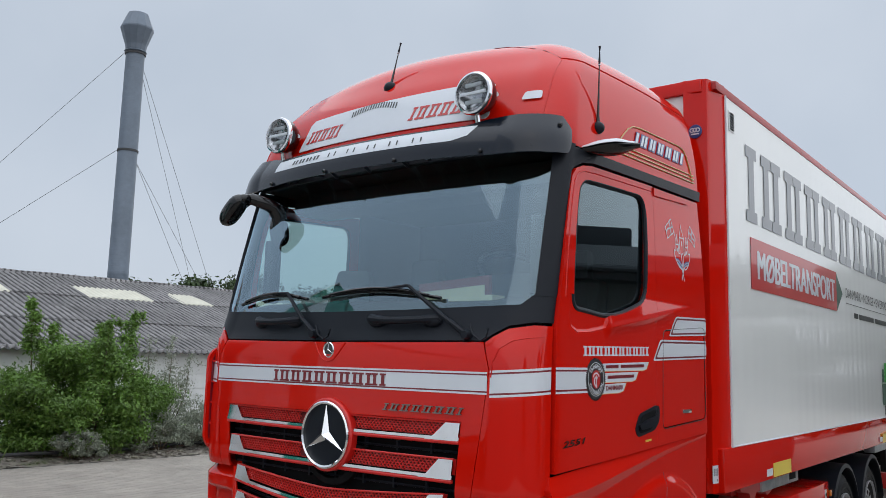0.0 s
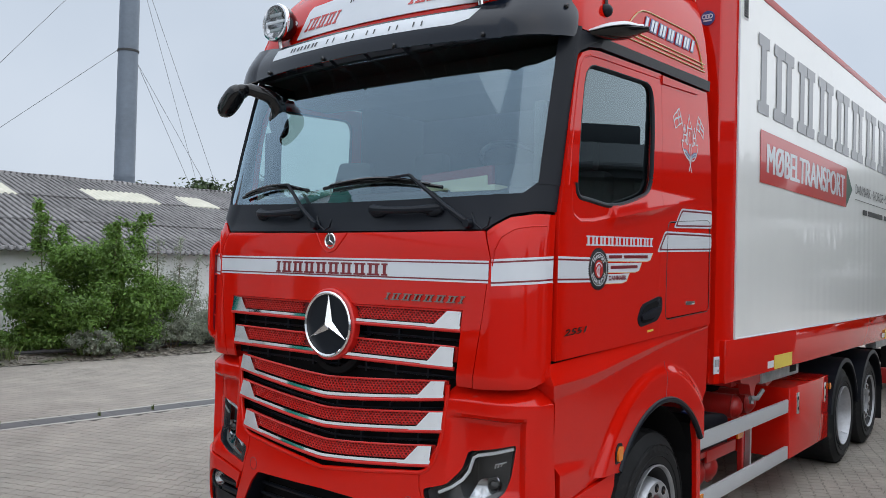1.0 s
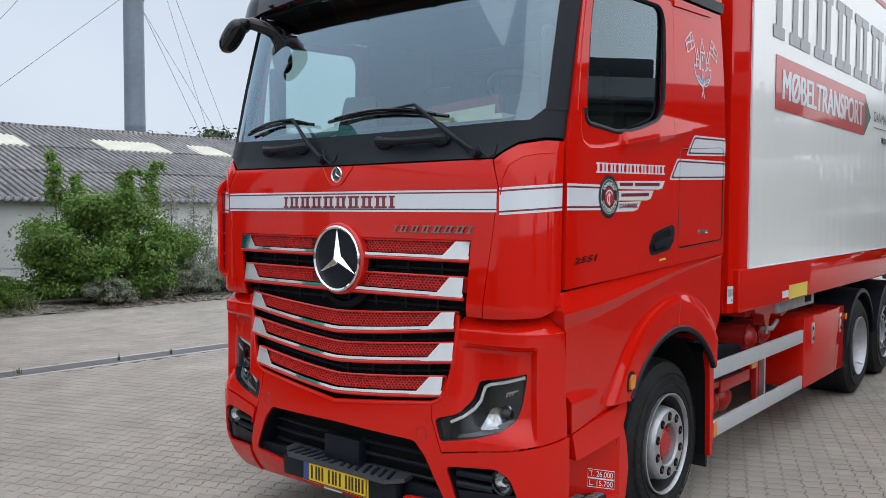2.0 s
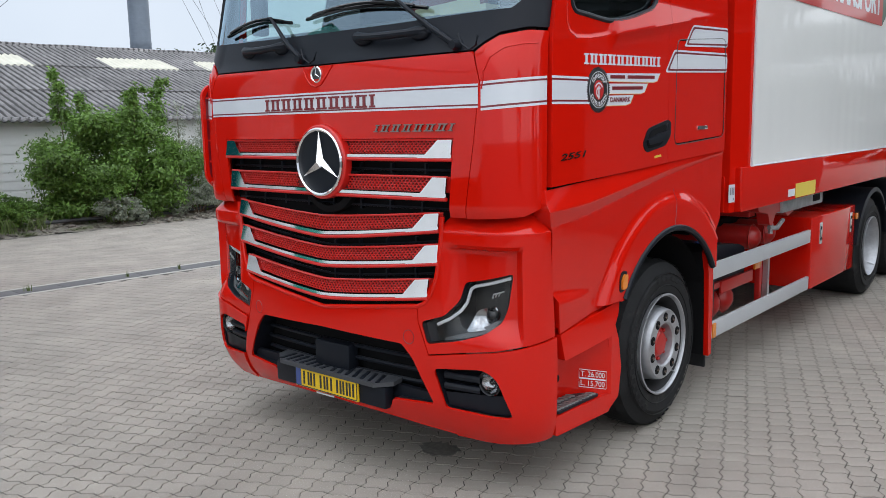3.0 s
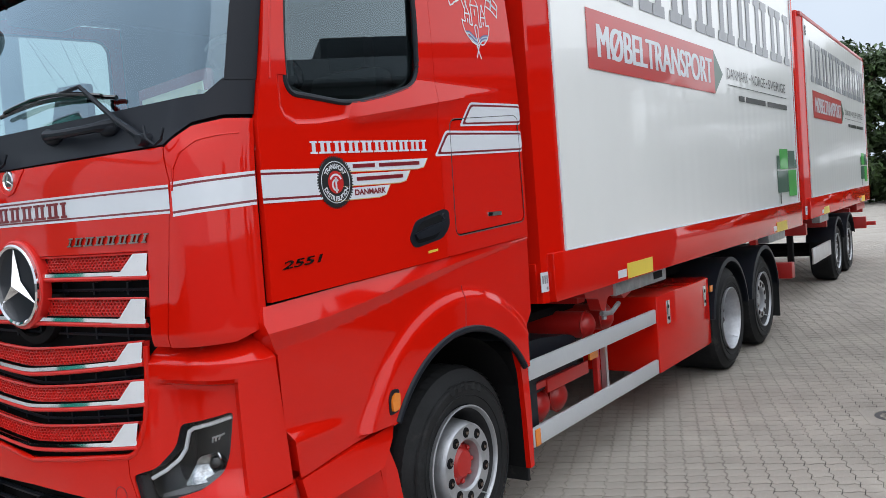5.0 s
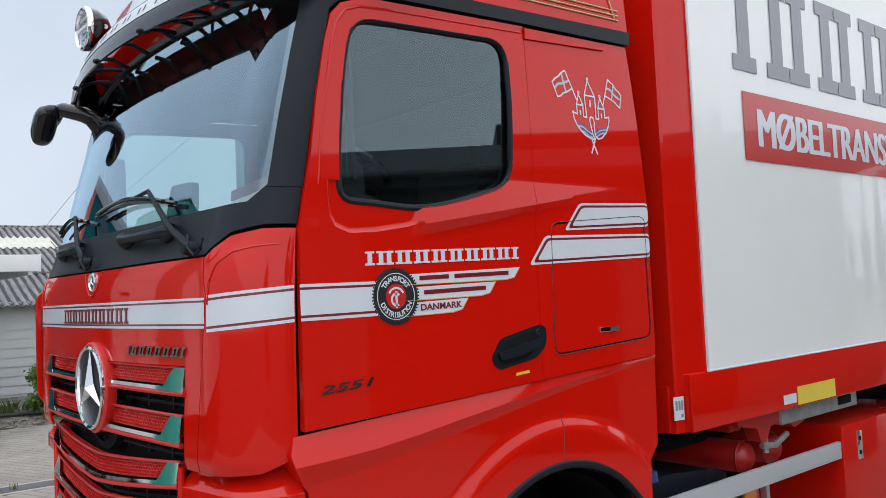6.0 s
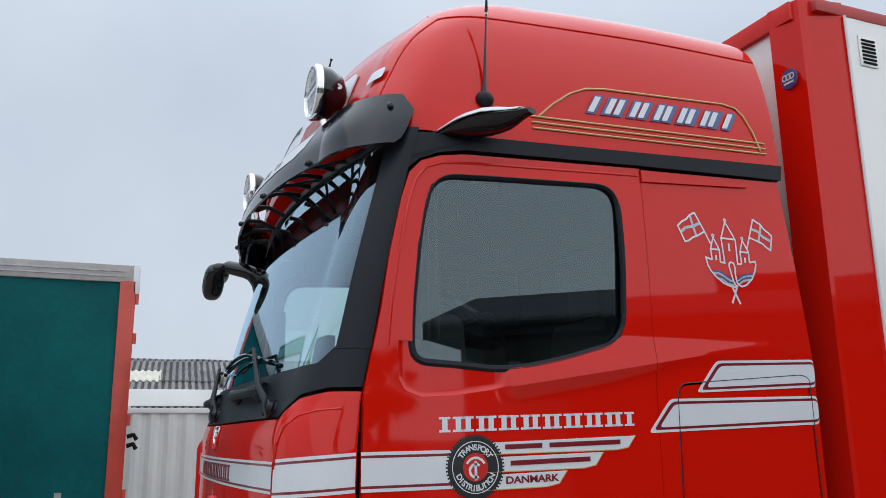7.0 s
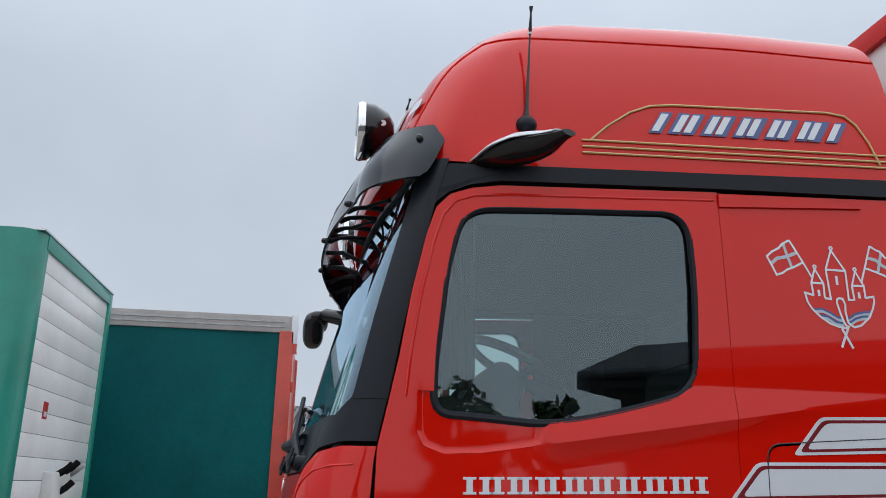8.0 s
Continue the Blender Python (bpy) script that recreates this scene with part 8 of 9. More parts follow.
drain = along(thing("drain_channel", (0, 0, 0), "dark iron drain channel set in the paving", "drain", kind="structure"))
for i in range(26):
    g = part("grating", box(bmesh.new(), (-0.17, -4 + i * 0.5, -0.1), (0.17, -4 + i * 0.5 + 0.494, 0.002), 0.004), DRAIN)
    g.parent = drain
for x in (-0.235, 0.175):
    g = part("channel_edge", box(bmesh.new(), (x, -4, -0.1), (x + 0.06, 9, 0.004), 0.006), CONCRETE)
    g.parent = drain
along(single("pavement", box(bmesh.new(), (-5.35, -14, -0.3), (-0.24, 16, -0.0022)), JOINT_PALE, "sanded bed of the paving beyond the drain", "pavement", kind="structure", smooth=False))
# a loose bed of gravel and soil
bm = bmesh.new()
nb, ml = 60, 16
gridv = [[bm.verts.new((-5.36 - 5.2 * j / ml, -14 + 30 * i / nb, 0.0 + 0.16 * min(1, j / 5) + 0.05 * noise.noise((i * 0.7, j * 0.9, 0)))) for j in range(ml + 1)] for i in range(nb + 1)]
for i in range(nb):
    for j in range(ml):
        bm.faces.new((gridv[i][j], gridv[i][j + 1], gridv[i + 1][j + 1], gridv[i + 1][j]))
along(single("planting_bed", bm, GRAVEL, "gravel and soil bed with dry litter", "soil", kind="structure"))
# pebbles along the bed's edge
rng = random.Random(3)
bm = bmesh.new()
for i in range(1500):
    y, x, r = rng.uniform(-6, 12), -5.37 - abs(rng.gauss(0, 0.7)), rng.uniform(0.012, 0.045)
    bmesh.ops.create_icosphere(bm, subdivisions=1, radius=r, matrix=Matrix.Translation((x, y, 0.02 + 0.16 * min(1, (-5.36 - x) / 1.6))) @ Matrix.Diagonal((1, rng.uniform(0.7, 1.3), rng.uniform(0.4, 0.7), 1)))
along(tagged(new("gravel", finish(bm, "gravel", GRAVEL, False)), "loose pebbles along the bed", "gravel", kind="stuff"))
along(single("black_pipe", tube(bmesh.new(), [Vector((-6.0 + 0.15 * math.sin(i), -3 + i, 0.15 + 0.02 * math.sin(i * 2))) for i in range(13)], 0.035, 8), STEEL_DARK, "dark pipe lying along the bed", "pipe"))

# ---- long low building with corrugated roof ----
WX, EAVE, RIDGE_X, RIDGE_Z, B0, B1 = -9.2, 2.16, -16.8, 4.42, -16.0, 26.0
hall = thing("hall", (0, 0, 0), "long low hall with white siding and grey corrugated roof", "building")
wallm = part("wall", box(bmesh.new(), (WX - 0.2, B0, -0.1), (WX - 0.03, B1, EAVE + 0.02)), SIDING, hall, "white horizontal siding")
for k in range(11):
    z = 0.02 + k * 0.195
    part("siding_board", prism(bmesh.new(), [(0.0, z), (-0.028, z), (-0.012, z + 0.19), (0.0, z + 0.19)], lambda a, b, t: Vector((WX - 0.03 - a, t, b)), B0, B1), SIDING, wallm, smooth=False)
part("far_wall", box(bmesh.new(), (2 * RIDGE_X - WX, B0, -0.1), (2 * RIDGE_X - WX + 0.2, B1, EAVE)), SIDING, hall, smooth=False)
for y in (B0, B1 - 0.2):
    part("gable", prism(bmesh.new(), [(WX - 0.1, 0), (WX - 0.1, EAVE), (RIDGE_X, RIDGE_Z - 0.1), (2 * RIDGE_X - WX, EAVE), (2 * RIDGE_X - WX, 0)], lambda a, b, t: Vector((a, y + t, b)), 0, 0.2), SIDING, hall, smooth=False)
part("gutter", tube(bmesh.new(), [Vector((WX + 0.12, B0, EAVE - 0.03)), Vector((WX + 0.12, B1, EAVE - 0.03))], 0.045, 10), FIBRE, hall, "grey gutter")


def sheet_mesh(width, length, name):
    """A corrugated sheet, y across the waves, x down the slope."""
    bm = bmesh.new()
    n = int(width / 0.177 * 8)
    a = []
    for i in range(n + 1):
        y = width * i / n
        z = 0.027 * math.sin(2 * math.pi * y / 0.177)
        a.append([bm.verts.new((x, y, z + dz)) for x, dz in ((0.0, 0.0), (length, 0.0), (length, -0.012))])
    for p, q in zip(a, a[1:]):
        for k in range(2):
            bm.faces.new((p[k], p[k + 1], q[k + 1], q[k]))
    return bm


slope = math.atan2(RIDGE_Z - EAVE, WX - RIDGE_X)
run = math.hypot(RIDGE_Z - EAVE, WX - RIDGE_X) + 0.28
rows_n, sw_, sl_ = 6, 1.062, run / 6
roofp = part("roof", box(bmesh.new(), (RIDGE_X - 0.1, B0, RIDGE_Z - 0.16), (RIDGE_X + 0.1, B1, RIDGE_Z - 0.1)), FIBRE, hall, "weathered corrugated fibre-cement roof")
me_sheet = finish(sheet_mesh(sw_ + 0.05, sl_ + 0.14, "roof_sheet"), "roof_sheet", FIBRE)
me_light = finish(sheet_mesh(sw_ + 0.05, sl_ + 0.14, "skylight_sheet"), "skylight_sheet", SKYLIGHT)
ncols = int((B1 - B0) / sw_)
rs = random.Random(11)
for j in range(ncols):
    for i in range(rows_n):
        lit = i == 1 and (j % 6) in (0, 2, 5)
        ob = new("skylight_sheet" if lit else "roof_sheet", me_light if lit else me_sheet)
        ob.parent = roofp
        d = i * sl_ - 0.05
        ob.matrix_basis = Matrix.Translation((RIDGE_X + d * math.cos(slope), B0 + j * sw_, RIDGE_Z - d * math.sin(slope) + 0.012 * ((rows_n - i) % 2) + rs.uniform(0, 0.006) + 0.006 * (rows_n - i))) @ pose(0, 0, 0, 0, math.degrees(slope), 0) @ pose(0, 0, 0, 0, -0.4, rs.uniform(-0.2, 0.2))
part("ridge_cap", tube(bmesh.new(), [Vector((RIDGE_X, B0 + 0.5 * i, RIDGE_Z + 0.02 + 0.012 * math.sin(i * 1.7))) for i in range(int((B1 - B0) * 2))], 0.085, 8), FIBRE, roofp, "uneven ridge capping")
part("far_slope", prism(bmesh.new(), [(RIDGE_X, RIDGE_Z), (2 * RIDGE_X - WX - 0.2, EAVE - 0.05), (2 * RIDGE_X - WX - 0.2, EAVE), (RIDGE_X, RIDGE_Z + 0.05)], lambda a, b, t: Vector((a, t, b)), B0, B1), FIBRE, roofp, smooth=False)
along(hall)

# ---- chimney with guy wires ----
CX, CY = -24.9, 13.4
chim = thing("chimney", (CX, CY, 0), "tall grey-blue steel chimney with flared top and guy wires", "chimney")
part("flue", lathe(bmesh.new(), [(0.0, 0.385), (4.9, 0.37), (4.95, 0.38), (5.0, 0.37), (9.0, 0.36), (13.0, 0.345), (13.75, 0.345)], (CX, CY, 0), "z", 32), CHIMNEY, chim, "ribbed steel flue")
for i in range(66):
    rr = 0.384 - 0.0006 * i
    part("flue_seam", lathe(bmesh.new(), [(0, rr - 0.004), (0.02, rr + 0.004), (0.04, rr - 0.004)], (CX, CY, 0.4 + 0.2 * i), "z", 24), CHIMNEY, chim)
part("flue_head", lathe(bmesh.new(), [(13.45, 0.35), (13.5, 0.42), (13.55, 0.36), (13.75, 0.40), (14.38, 0.61), (14.44, 0.61), (15.02, 0.38), (15.02, 0.34)], (CX, CY, 0), "z", 12), CHIMNEY, chim, "flared chimney head", smooth=False)
for top, ways in ((13.42, ((-66.74, 10.91, 33), (-53.94, 5.15, 41), (-55.0, 4.9, 45))), (9.6, ((-66.43, 7.35, 33), (-54.6, 5.05, 42), (-55.55, 4.87, 38)))):
    part("guy_collar", lathe(bmesh.new(), [(top - 0.04, 0.34), (top - 0.04, 0.385), (top + 0.04, 0.385), (top + 0.04, 0.34)], (CX, CY, 0), "z", 24), STEEL_DARK, chim)
    for az, el, dist in ways:
        q = Vector((3.32 + dist * math.sin(radians(az)), -3.26 + dist * math.cos(radians(az)), 2.06 + dist * math.tan(radians(el))))
        d = q - Vector((CX, CY, top))
        hd = Vector((d.x, d.y, 0)).normalized()
        end = Vector((CX, CY, top)) + d * ((top - 0.6) / -d.z)
        part("guy_wire", tube(bmesh.new(), [Vector((CX, CY, top)) + hd * 0.38, end], 0.008, 5), STEEL_DARK, chim)

# ---- white steel container with a flat canopy over it ----
store = thing("storage_container", (-11.9, -1.4, 0), "white corrugated steel storage container on blocks", "container")
part("container_shell", box(bmesh.new(), (-13.0, -4.36, 0.16), (-10.66, 1.55, 2.58)), WHITE_STEEL, store, smooth=False)
bm = bmesh.new()
for y0, y1 in ((-4.2, 1.30),):
    n = int((y1 - y0) / 0.28)
    prev = None
    for i in range(n * 4 + 1):
        y = y0 + 0.07 * i
        x = -10.64 + (0.034 if (i % 4) in (1, 2) else 0.0)
        cur = [bm.verts.new((x, y, 0.33)), bm.verts.new((x, y, 2.50))]
        if prev:
            bm.faces.new((prev[0], cur[0], cur[1], prev[1]))
        prev = cur
part("corrugated_side", bm, WHITE_STEEL, store, "white corrugated side", smooth=False)
part("corner_post", box(bmesh.new(), (-10.80, 1.30, 0.16), (-10.58, 1.56, 2.59), 0.01), WHITE_STEEL, store)
part("corner_post", box(bmesh.new(), (-10.80, -4.40, 0.16), (-10.58, -4.2, 2.59), 0.01), WHITE_STEEL, store)
part("bottom_beam", box(bmesh.new(), (-10.72, -4.2, 0.16), (-10.59, 1.30, 0.33), 0.01), WHITE_STEEL, store)
part("top_beam", box(bmesh.new(), (-10.72, -4.2, 2.50), (-10.59, 1.30, 2.585), 0.01), WHITE_STEEL, store)
for z in (0.22, 2.52):
    part("corner_casting_hole", lathe(bmesh.new(), [(0, 0.035), (0.002, 0.03), (0.002, 0)], (-10.58, 1.45, z), "x", 14), DARK, store)
for z in (0.55, 1.15, 1.75, 2.35):
    part("hinge", box(bmesh.new(), (-10.72, 1.555, z - 0.06), (-10.60, 1.62, z + 0.06), 0.01), WHITE_STEEL, store)
for y in (-3.8, 0.9):
    part("support_block", box(bmesh.new(), (-12.9, y, 0.0), (-10.75, y + 0.25, 0.165)), BARK, store, "timber block")
canopy = thing("canopy", (-13, -1, 2.6), "flat white canopy resting on the container", "canopy")
part("fascia", box(bmesh.new(), (-11.75, -7.0, 2.66), (-11.70, 2.75, 2.95), 0.005), SIDING, canopy, "white fascia board")
part("canopy_roof", box(bmesh.new(), (-15.2, -7.0, 2.88), (-11.76, 2.72, 2.94)), ROOF_DARK, canopy)
for y in (-6.0, -3.0, 0.0, 2.55):
    part("rafter", box(bmesh.new(), (-15.0, y, 2.60), (-11.76, y + 0.07, 2.87)), SIDING, canopy)
for y in (-6.0, 2.55):
    part("canopy_post", box(bmesh.new(), (-15.0, y, 0.0), (-14.9, y + 0.1, 2.87)), SIDING, canopy)

# ---- two parked trailers beside the lorry ----
curtain = thing("curtain_trailer", (-7.3, -6.0, 0), "parked trailer with dark green side curtain", "trailer", "parked trailers")
X0, Y0, Y1 = -6.02, -12.0, -0.20
bm = bmesh.new()
ny, nz = 120, 40
vv = [[bm.verts.new((X0 + 0.012 * noise.noise((i * 0.11, j * 0.05, 2)) + 0.010 * math.sin(i * 0.32 + 1.2 * noise.noise((i * 0.05, j * 0.12, 5))), Y0 + 0.1 + (Y1 - 0.22 - Y0) * i / ny, 1.17 + 2.68 * j / nz)) for j in range(nz + 1)] for i in range(ny + 1)]
for i in range(ny):
    for j in range(nz):
        bm.faces.new((vv[i][j], vv[i + 1][j], vv[i + 1][j + 1], vv[i][j + 1]))
part("curtain", bm, TARP, curtain, "slightly rippled dark green tarpaulin")
part("top_rail", box(bmesh.new(), (X0 - 0.12, Y0, 3.84), (X0 + 0.03, Y1, 4.04), 0.012), RAIL_GREY, curtain, "weathered grey top rail")
for k in range(2):
    part("rail_groove", box(bmesh.new(), (X0 + 0.03, Y0, 3.90 + 0.06 * k), (X0 + 0.038, Y1 - 0.1, 3.915 + 0.06 * k)), GALV, curtain)
part("rail_cap", box(bmesh.new(), (X0 - 0.2, Y1 - 0.02, 3.70), (X0 + 0.035, Y1 + 0.06, 4.06), 0.015), DECAL_WHITE, curtain, "white corner cap")
part("trailer_roof", box(bmesh.new(), (X0 - 2.5, Y0, 3.96), (X0 - 0.1, Y1, 4.03)), ALU, curtain)
part("inner_body", box(bmesh.new(), (X0 - 2.45, Y0 + 0.05, 1.1), (X0 - 0.06, Y1 - 0.06, 3.9)), DARK, curtain)
part("corner_post", box(bmesh.new(), (X0 - 0.12, Y1 - 0.155, 1.05), (X0 + 0.035, Y1 + 0.02, 3.86), 0.012), RED_OLD, curtain, "faded red corner post")
part("far_post", box(bmesh.new(), (X0 - 2.5, Y1 - 0.15, 1.05), (X0 - 2.38, Y1 + 0.02, 3.86), 0.012), RED_OLD, curtain)
part("end_wall", box(bmesh.new(), (X0 - 2.38, Y1 - 0.06, 1.05), (X0 - 0.12, Y1 - 0.01, 3.86)), RED_OLD, curtain)
part("curtain_hem", box(bmesh.new(), (X0 - 0.08, Y0, 1.04), (X0 + 0.024, Y1 - 0.15, 1.16), 0.01), TARP, curtain, "dark green hem over the side beam")
for z in (1.5, 2.3, 3.2, 3.65):
    part("hinge", tube(bmesh.new(), [Vector((X0 + 0.03, Y1 + 0.035, z - 0.06)), Vector((X0 + 0.03, Y1 + 0.035, z + 0.06))], 0.022, 8), RED_OLD, curtain)
for z in (2.12, 2.02):
    part("coupling_head", tube(bmesh.new(), [Vector((X0 + 0.02, Y1 + 0.03, z)), Vector((X0 + 0.02, Y1 + 0.10, z + 0.02)), Vector((X0 + 0.04, Y1 + 0.13, z - 0.03))], 0.025, 8), DARK, curtain)
part("strap", box(bmesh.new(), (X0 + 0.035, Y1 - 0.65, 1.15), (X0 + 0.045, Y1 - 0.58, 1.55)), GALV, curtain, "curtain strap")
for i in range(10):
    part("strap", box(bmesh.new(), (X0 + 0.035, Y1 - 1.25 - i, 1.10), (X0 + 0.045, Y1 - 1.19 - i, 1.55)), DARK, curtain)
for y in (-8.5, -9.8, -11.1):
    for x in (X0 - 0.05, X0 - 2.4):
        part("wheel", lathe(bmesh.new(), [(-0.36, 0.2), (-0.36, 0.46), (-0.3, 0.5), (-0.06, 0.5), (0, 0.45), (0, 0.3), (-0.05, 0.28), (-0.1, 0.0)], (x, y, 0.5), "x", 32), RUBBER, curtain)
part("trailer_frame", box(bmesh.new(), (X0 - 1.7, Y0, 0.75), (X0 - 0.8, Y1 - 0.3, 1.05)), DARK, curtain)
for x in (X0 - 0.6, X0 - 1.9):
    part("landing_leg", box(bmesh.new(), (x - 0.06, -2.6, 0.0), (x + 0.06, -2.45, 1.05)), DARK, curtain)

plank = thing("box_trailer", (-4.0, -8, 0), "parked trailer with white planked end wall and green corner posts", "trailer", "parked trailers")
XA, XB, YE = -2.75, -5.20, -2.10
part("trailer_body", box(bmesh.new(), (XB + 0.05, -14.0, 1.0), (XA - 0.05, YE - 0.06, 3.95)), PLANK, plank, smooth=False)
nb_ = 16
for i in range(nb_):
    z0 = 1.02 + i * 0.1812
    part("plank", box(bmesh.new(), (XB + 0.10, YE - 0.06, z0), (XA - 0.16, YE - 0.015, z0 + 0.1772), 0.003), PLANK, plank)
part("plank_backing", box(bmesh.new(), (XB + 0.10, YE - 0.07, 1.0), (XA - 0.16, YE - 0.055, 3.92)), DARK, plank)
part("corner_post", prism(bmesh.new(), [(-0.25, 0.0)] + [(p - 0.18, q - 0.18) for p, q in arc_pts(0, 0, 0.18, 90, 0, 8)] + [(0.0, -0.35), (-0.06, -0.35), (-0.25, -0.10)], lambda a, b, t: Vector((XA + a, YE + b, t)), 1.0, 4.02), GREEN_PAINT, plank, "rounded green corner post", smooth=True)
part("corner_post", box(bmesh.new(), (XB, YE - 0.2, 1.0), (XB + 0.10, YE + 0.01, 4.0), 0.01), GREEN_PAINT, plank)
part("top_rail", box(bmesh.new(), (XB, YE - 0.06, 3.90), (XA - 0.2, YE + 0.008, 4.02), 0.006), GREEN_PAINT, plank, "green top rail")
part("top_trim", box(bmesh.new(), (XB, YE - 0.08, 4.02), (XA - 0.05, YE + 0.015, 4.035)), ALU, plank)
part("side_top_rail", box(bmesh.new(), (XA - 0.06, -14, 3.78), (XA, YE - 0.3, 4.0), 0.006), GREEN_PAINT, plank)
part("side_wall", box(bmesh.new(), (XA - 0.06, -14, 1.0), (XA - 0.02, YE - 0.33, 3.8)), PLANK, plank, smooth=False)
part("red_label", box(bmesh.new(), (-3.62, YE - 0.015, 2.60), (-3.50, YE - 0.012, 2.74)), DECAL_RED, plank, "small red and white label")
part("label_bars", box(bmesh.new(), (-3.60, YE - 0.0118, 2.62), (-3.53, YE - 0.010, 2.66)), DECAL_WHITE, plank)
panelb = part("coupling_panel", box(bmesh.new(), (-4.35, YE - 0.02, 1.55), (-3.75, YE + 0.08, 2.18), 0.02), WHITE_STEEL, plank, "air and power coupling panel")
for x, z in ((-4.25, 2.2), (-4.1, 2.22), (-3.92, 2.2), (-4.0, 2.05)):
    part("coupling", tube(bmesh.new(), [Vector((x, YE + 0.03, z - 0.06)), Vector((x, YE + 0.12, z)), Vector((x - 0.03, YE + 0.16, z + 0.05))], 0.03, 8), DARK if x > -4.2 else GALV, panelb)
for y in (-10.5, -11.8):
    for x in (XA - 0.05, XB + 0.4):
        part("wheel", lathe(bmesh.new(), [(-0.36, 0.2), (-0.36, 0.46), (-0.3, 0.5), (-0.06, 0.5), (0, 0.45), (0, 0.3), (-0.05, 0.28), (-0.1, 0.0)], (x, y, 0.5), "x", 32), RUBBER, plank)
part("trailer_frame", box(bmesh.new(), (XB + 0.7, -13.8, 0.7), (XA - 0.7, YE - 0.3, 1.0)), DARK, plank)
for x in (XA - 0.5, XB + 0.5):
    part("landing_leg", box(bmesh.new(), (x - 0.06, -4.6, 0.0), (x + 0.06, -4.45, 1.0)), DARK, plank)

# ---- building on the near side, seen in the paint and the glass ----
shed = thing("near_building", (0, 0, 0), "low grey building with dark hipped roof on the camera's side", "building")
wall = part("wall", box(bmesh.new(), (0.55, -2.45, 0), (9.5, 4.6, 3.30)), WALL_GREY, shed, "grey-green sheet wall", smooth=False)
for k in range(23):
    part("wall_rib", box(bmesh.new(), (0.525, -2.42 + 0.3 * k, 0), (0.55, -2.34 + 0.3 * k, 3.26)), WALL_GREY, wall, smooth=False)
bm = bmesh.new()
eave = [(0.0, -2.75), (10.0, -2.75), (10.0, 4.9), (0.0, 4.9)]
crest = [(0.75, -2.30), (9.2, -2.30), (9.2, 4.4), (0.75, 4.4)]
rows_h = [[bm.verts.new((x, y, z)) for x, y in ring] for ring, z in ((eave, 3.22), (eave, 3.42), (crest, 3.80))]
for a, b in zip(rows_h, rows_h[1:]):
    for k in range(4):
        bm.faces.new((a[k], a[(k + 1) % 4], b[(k + 1) % 4], b[k]))
bm.faces.new(rows_h[0])
bm.faces.new(rows_h[-1])
part("roof", bm, ROOF_DARK, shed, "dark low hipped roof", smooth=False)
part("roof_lantern", box(bmesh.new(), (1.3, 0.6, 3.76), (7.5, 3.4, 4.18), 0.05), ROOF_DARK, shed, "raised dark roof lantern")
part("gutter", tube(bmesh.new(), [Vector((-0.03, -2.7, 3.36)), Vector((-0.03, 4.8, 3.36))], 0.05, 8), ROOF_DARK, shed)
gate = part("gate", box(bmesh.new(), (0.48, -1.15, 0), (0.522, 1.9, 2.92)), DARK, shed, "dark open gate", smooth=False)
part("gate_lintel", box(bmesh.new(), (0.46, -1.25, 2.92), (0.522, 2.0, 3.0), 0.01), WALL_GREY, gate)
lamp = part("wall_lamp", box(bmesh.new(), (0.36, -1.80, 2.82), (0.54, -1.62, 2.95), 0.03), GALV, shed, "small wall lamp")
shed.matrix_basis = pose(1.24 + 6.28 * math.cos(radians(42)), 0.9 + 6.28 * math.sin(radians(42)), 0, 0, 0, 42)


# ---- plants ----
def leaf_cloud(name, blobs, count, size, material, seed, label, category, kind="", stems=(), thickness=0.02):
    """A plant: many small leaves in uneven clumps round the ends of its limbs, on woody stems."""
    r = random.Random(seed)
    verts, faces = [], []
    picks = r.choices(blobs, weights=[rad[0] * rad[2] for c, rad in blobs], k=count)
    for i in range(count):
        c, rad = picks[i]
        d = Vector((r.gauss(0, 1), r.gauss(0, 1), r.gauss(0, 1))).normalized()
        p = Vector(c) + Vector((d.x * rad[0], d.y * rad[1], d.z * rad[2])) * (abs(r.gauss(0.55, 0.38)))
        n = (d + Vector((r.gauss(0, 0.7), r.gauss(0, 0.7), r.gauss(0.4, 0.6)))).normalized()
        u = n.orthogonal().normalized()
        u = (u * math.cos(i) + n.cross(u) * math.sin(i)).normalized()
        v = n.cross(u)
        k = size * r.uniform(0.6, 1.35)
        b = len(verts)
        verts += [p - u * k, p + v * k * 0.42 + n * k * 0.12, p + u * k, p - v * k * 0.42 + n * k * 0.12]
        faces += [(b, b + 1, b + 2), (b, b + 2, b + 3)]
    me = bpy.data.meshes.new("leaves")
    me.from_pydata([tuple(v) for v in verts], [], faces)
    me.materials.append(material)
    t = thing(name, stems[0][0] if stems else blobs[0][0], label, category, kind=kind)
    leaves = new("crown", me)
    leaves.parent, leaves.matrix_parent_inverse = t, placed(t).inverted()
    for s in stems:
        part("stem", tube(bmesh.new(), s, 0.03, 7, radii=[thickness * (1 - 0.8 * i / (len(s) - 1)) for i in range(len(s))]), BARK, t)
    return t


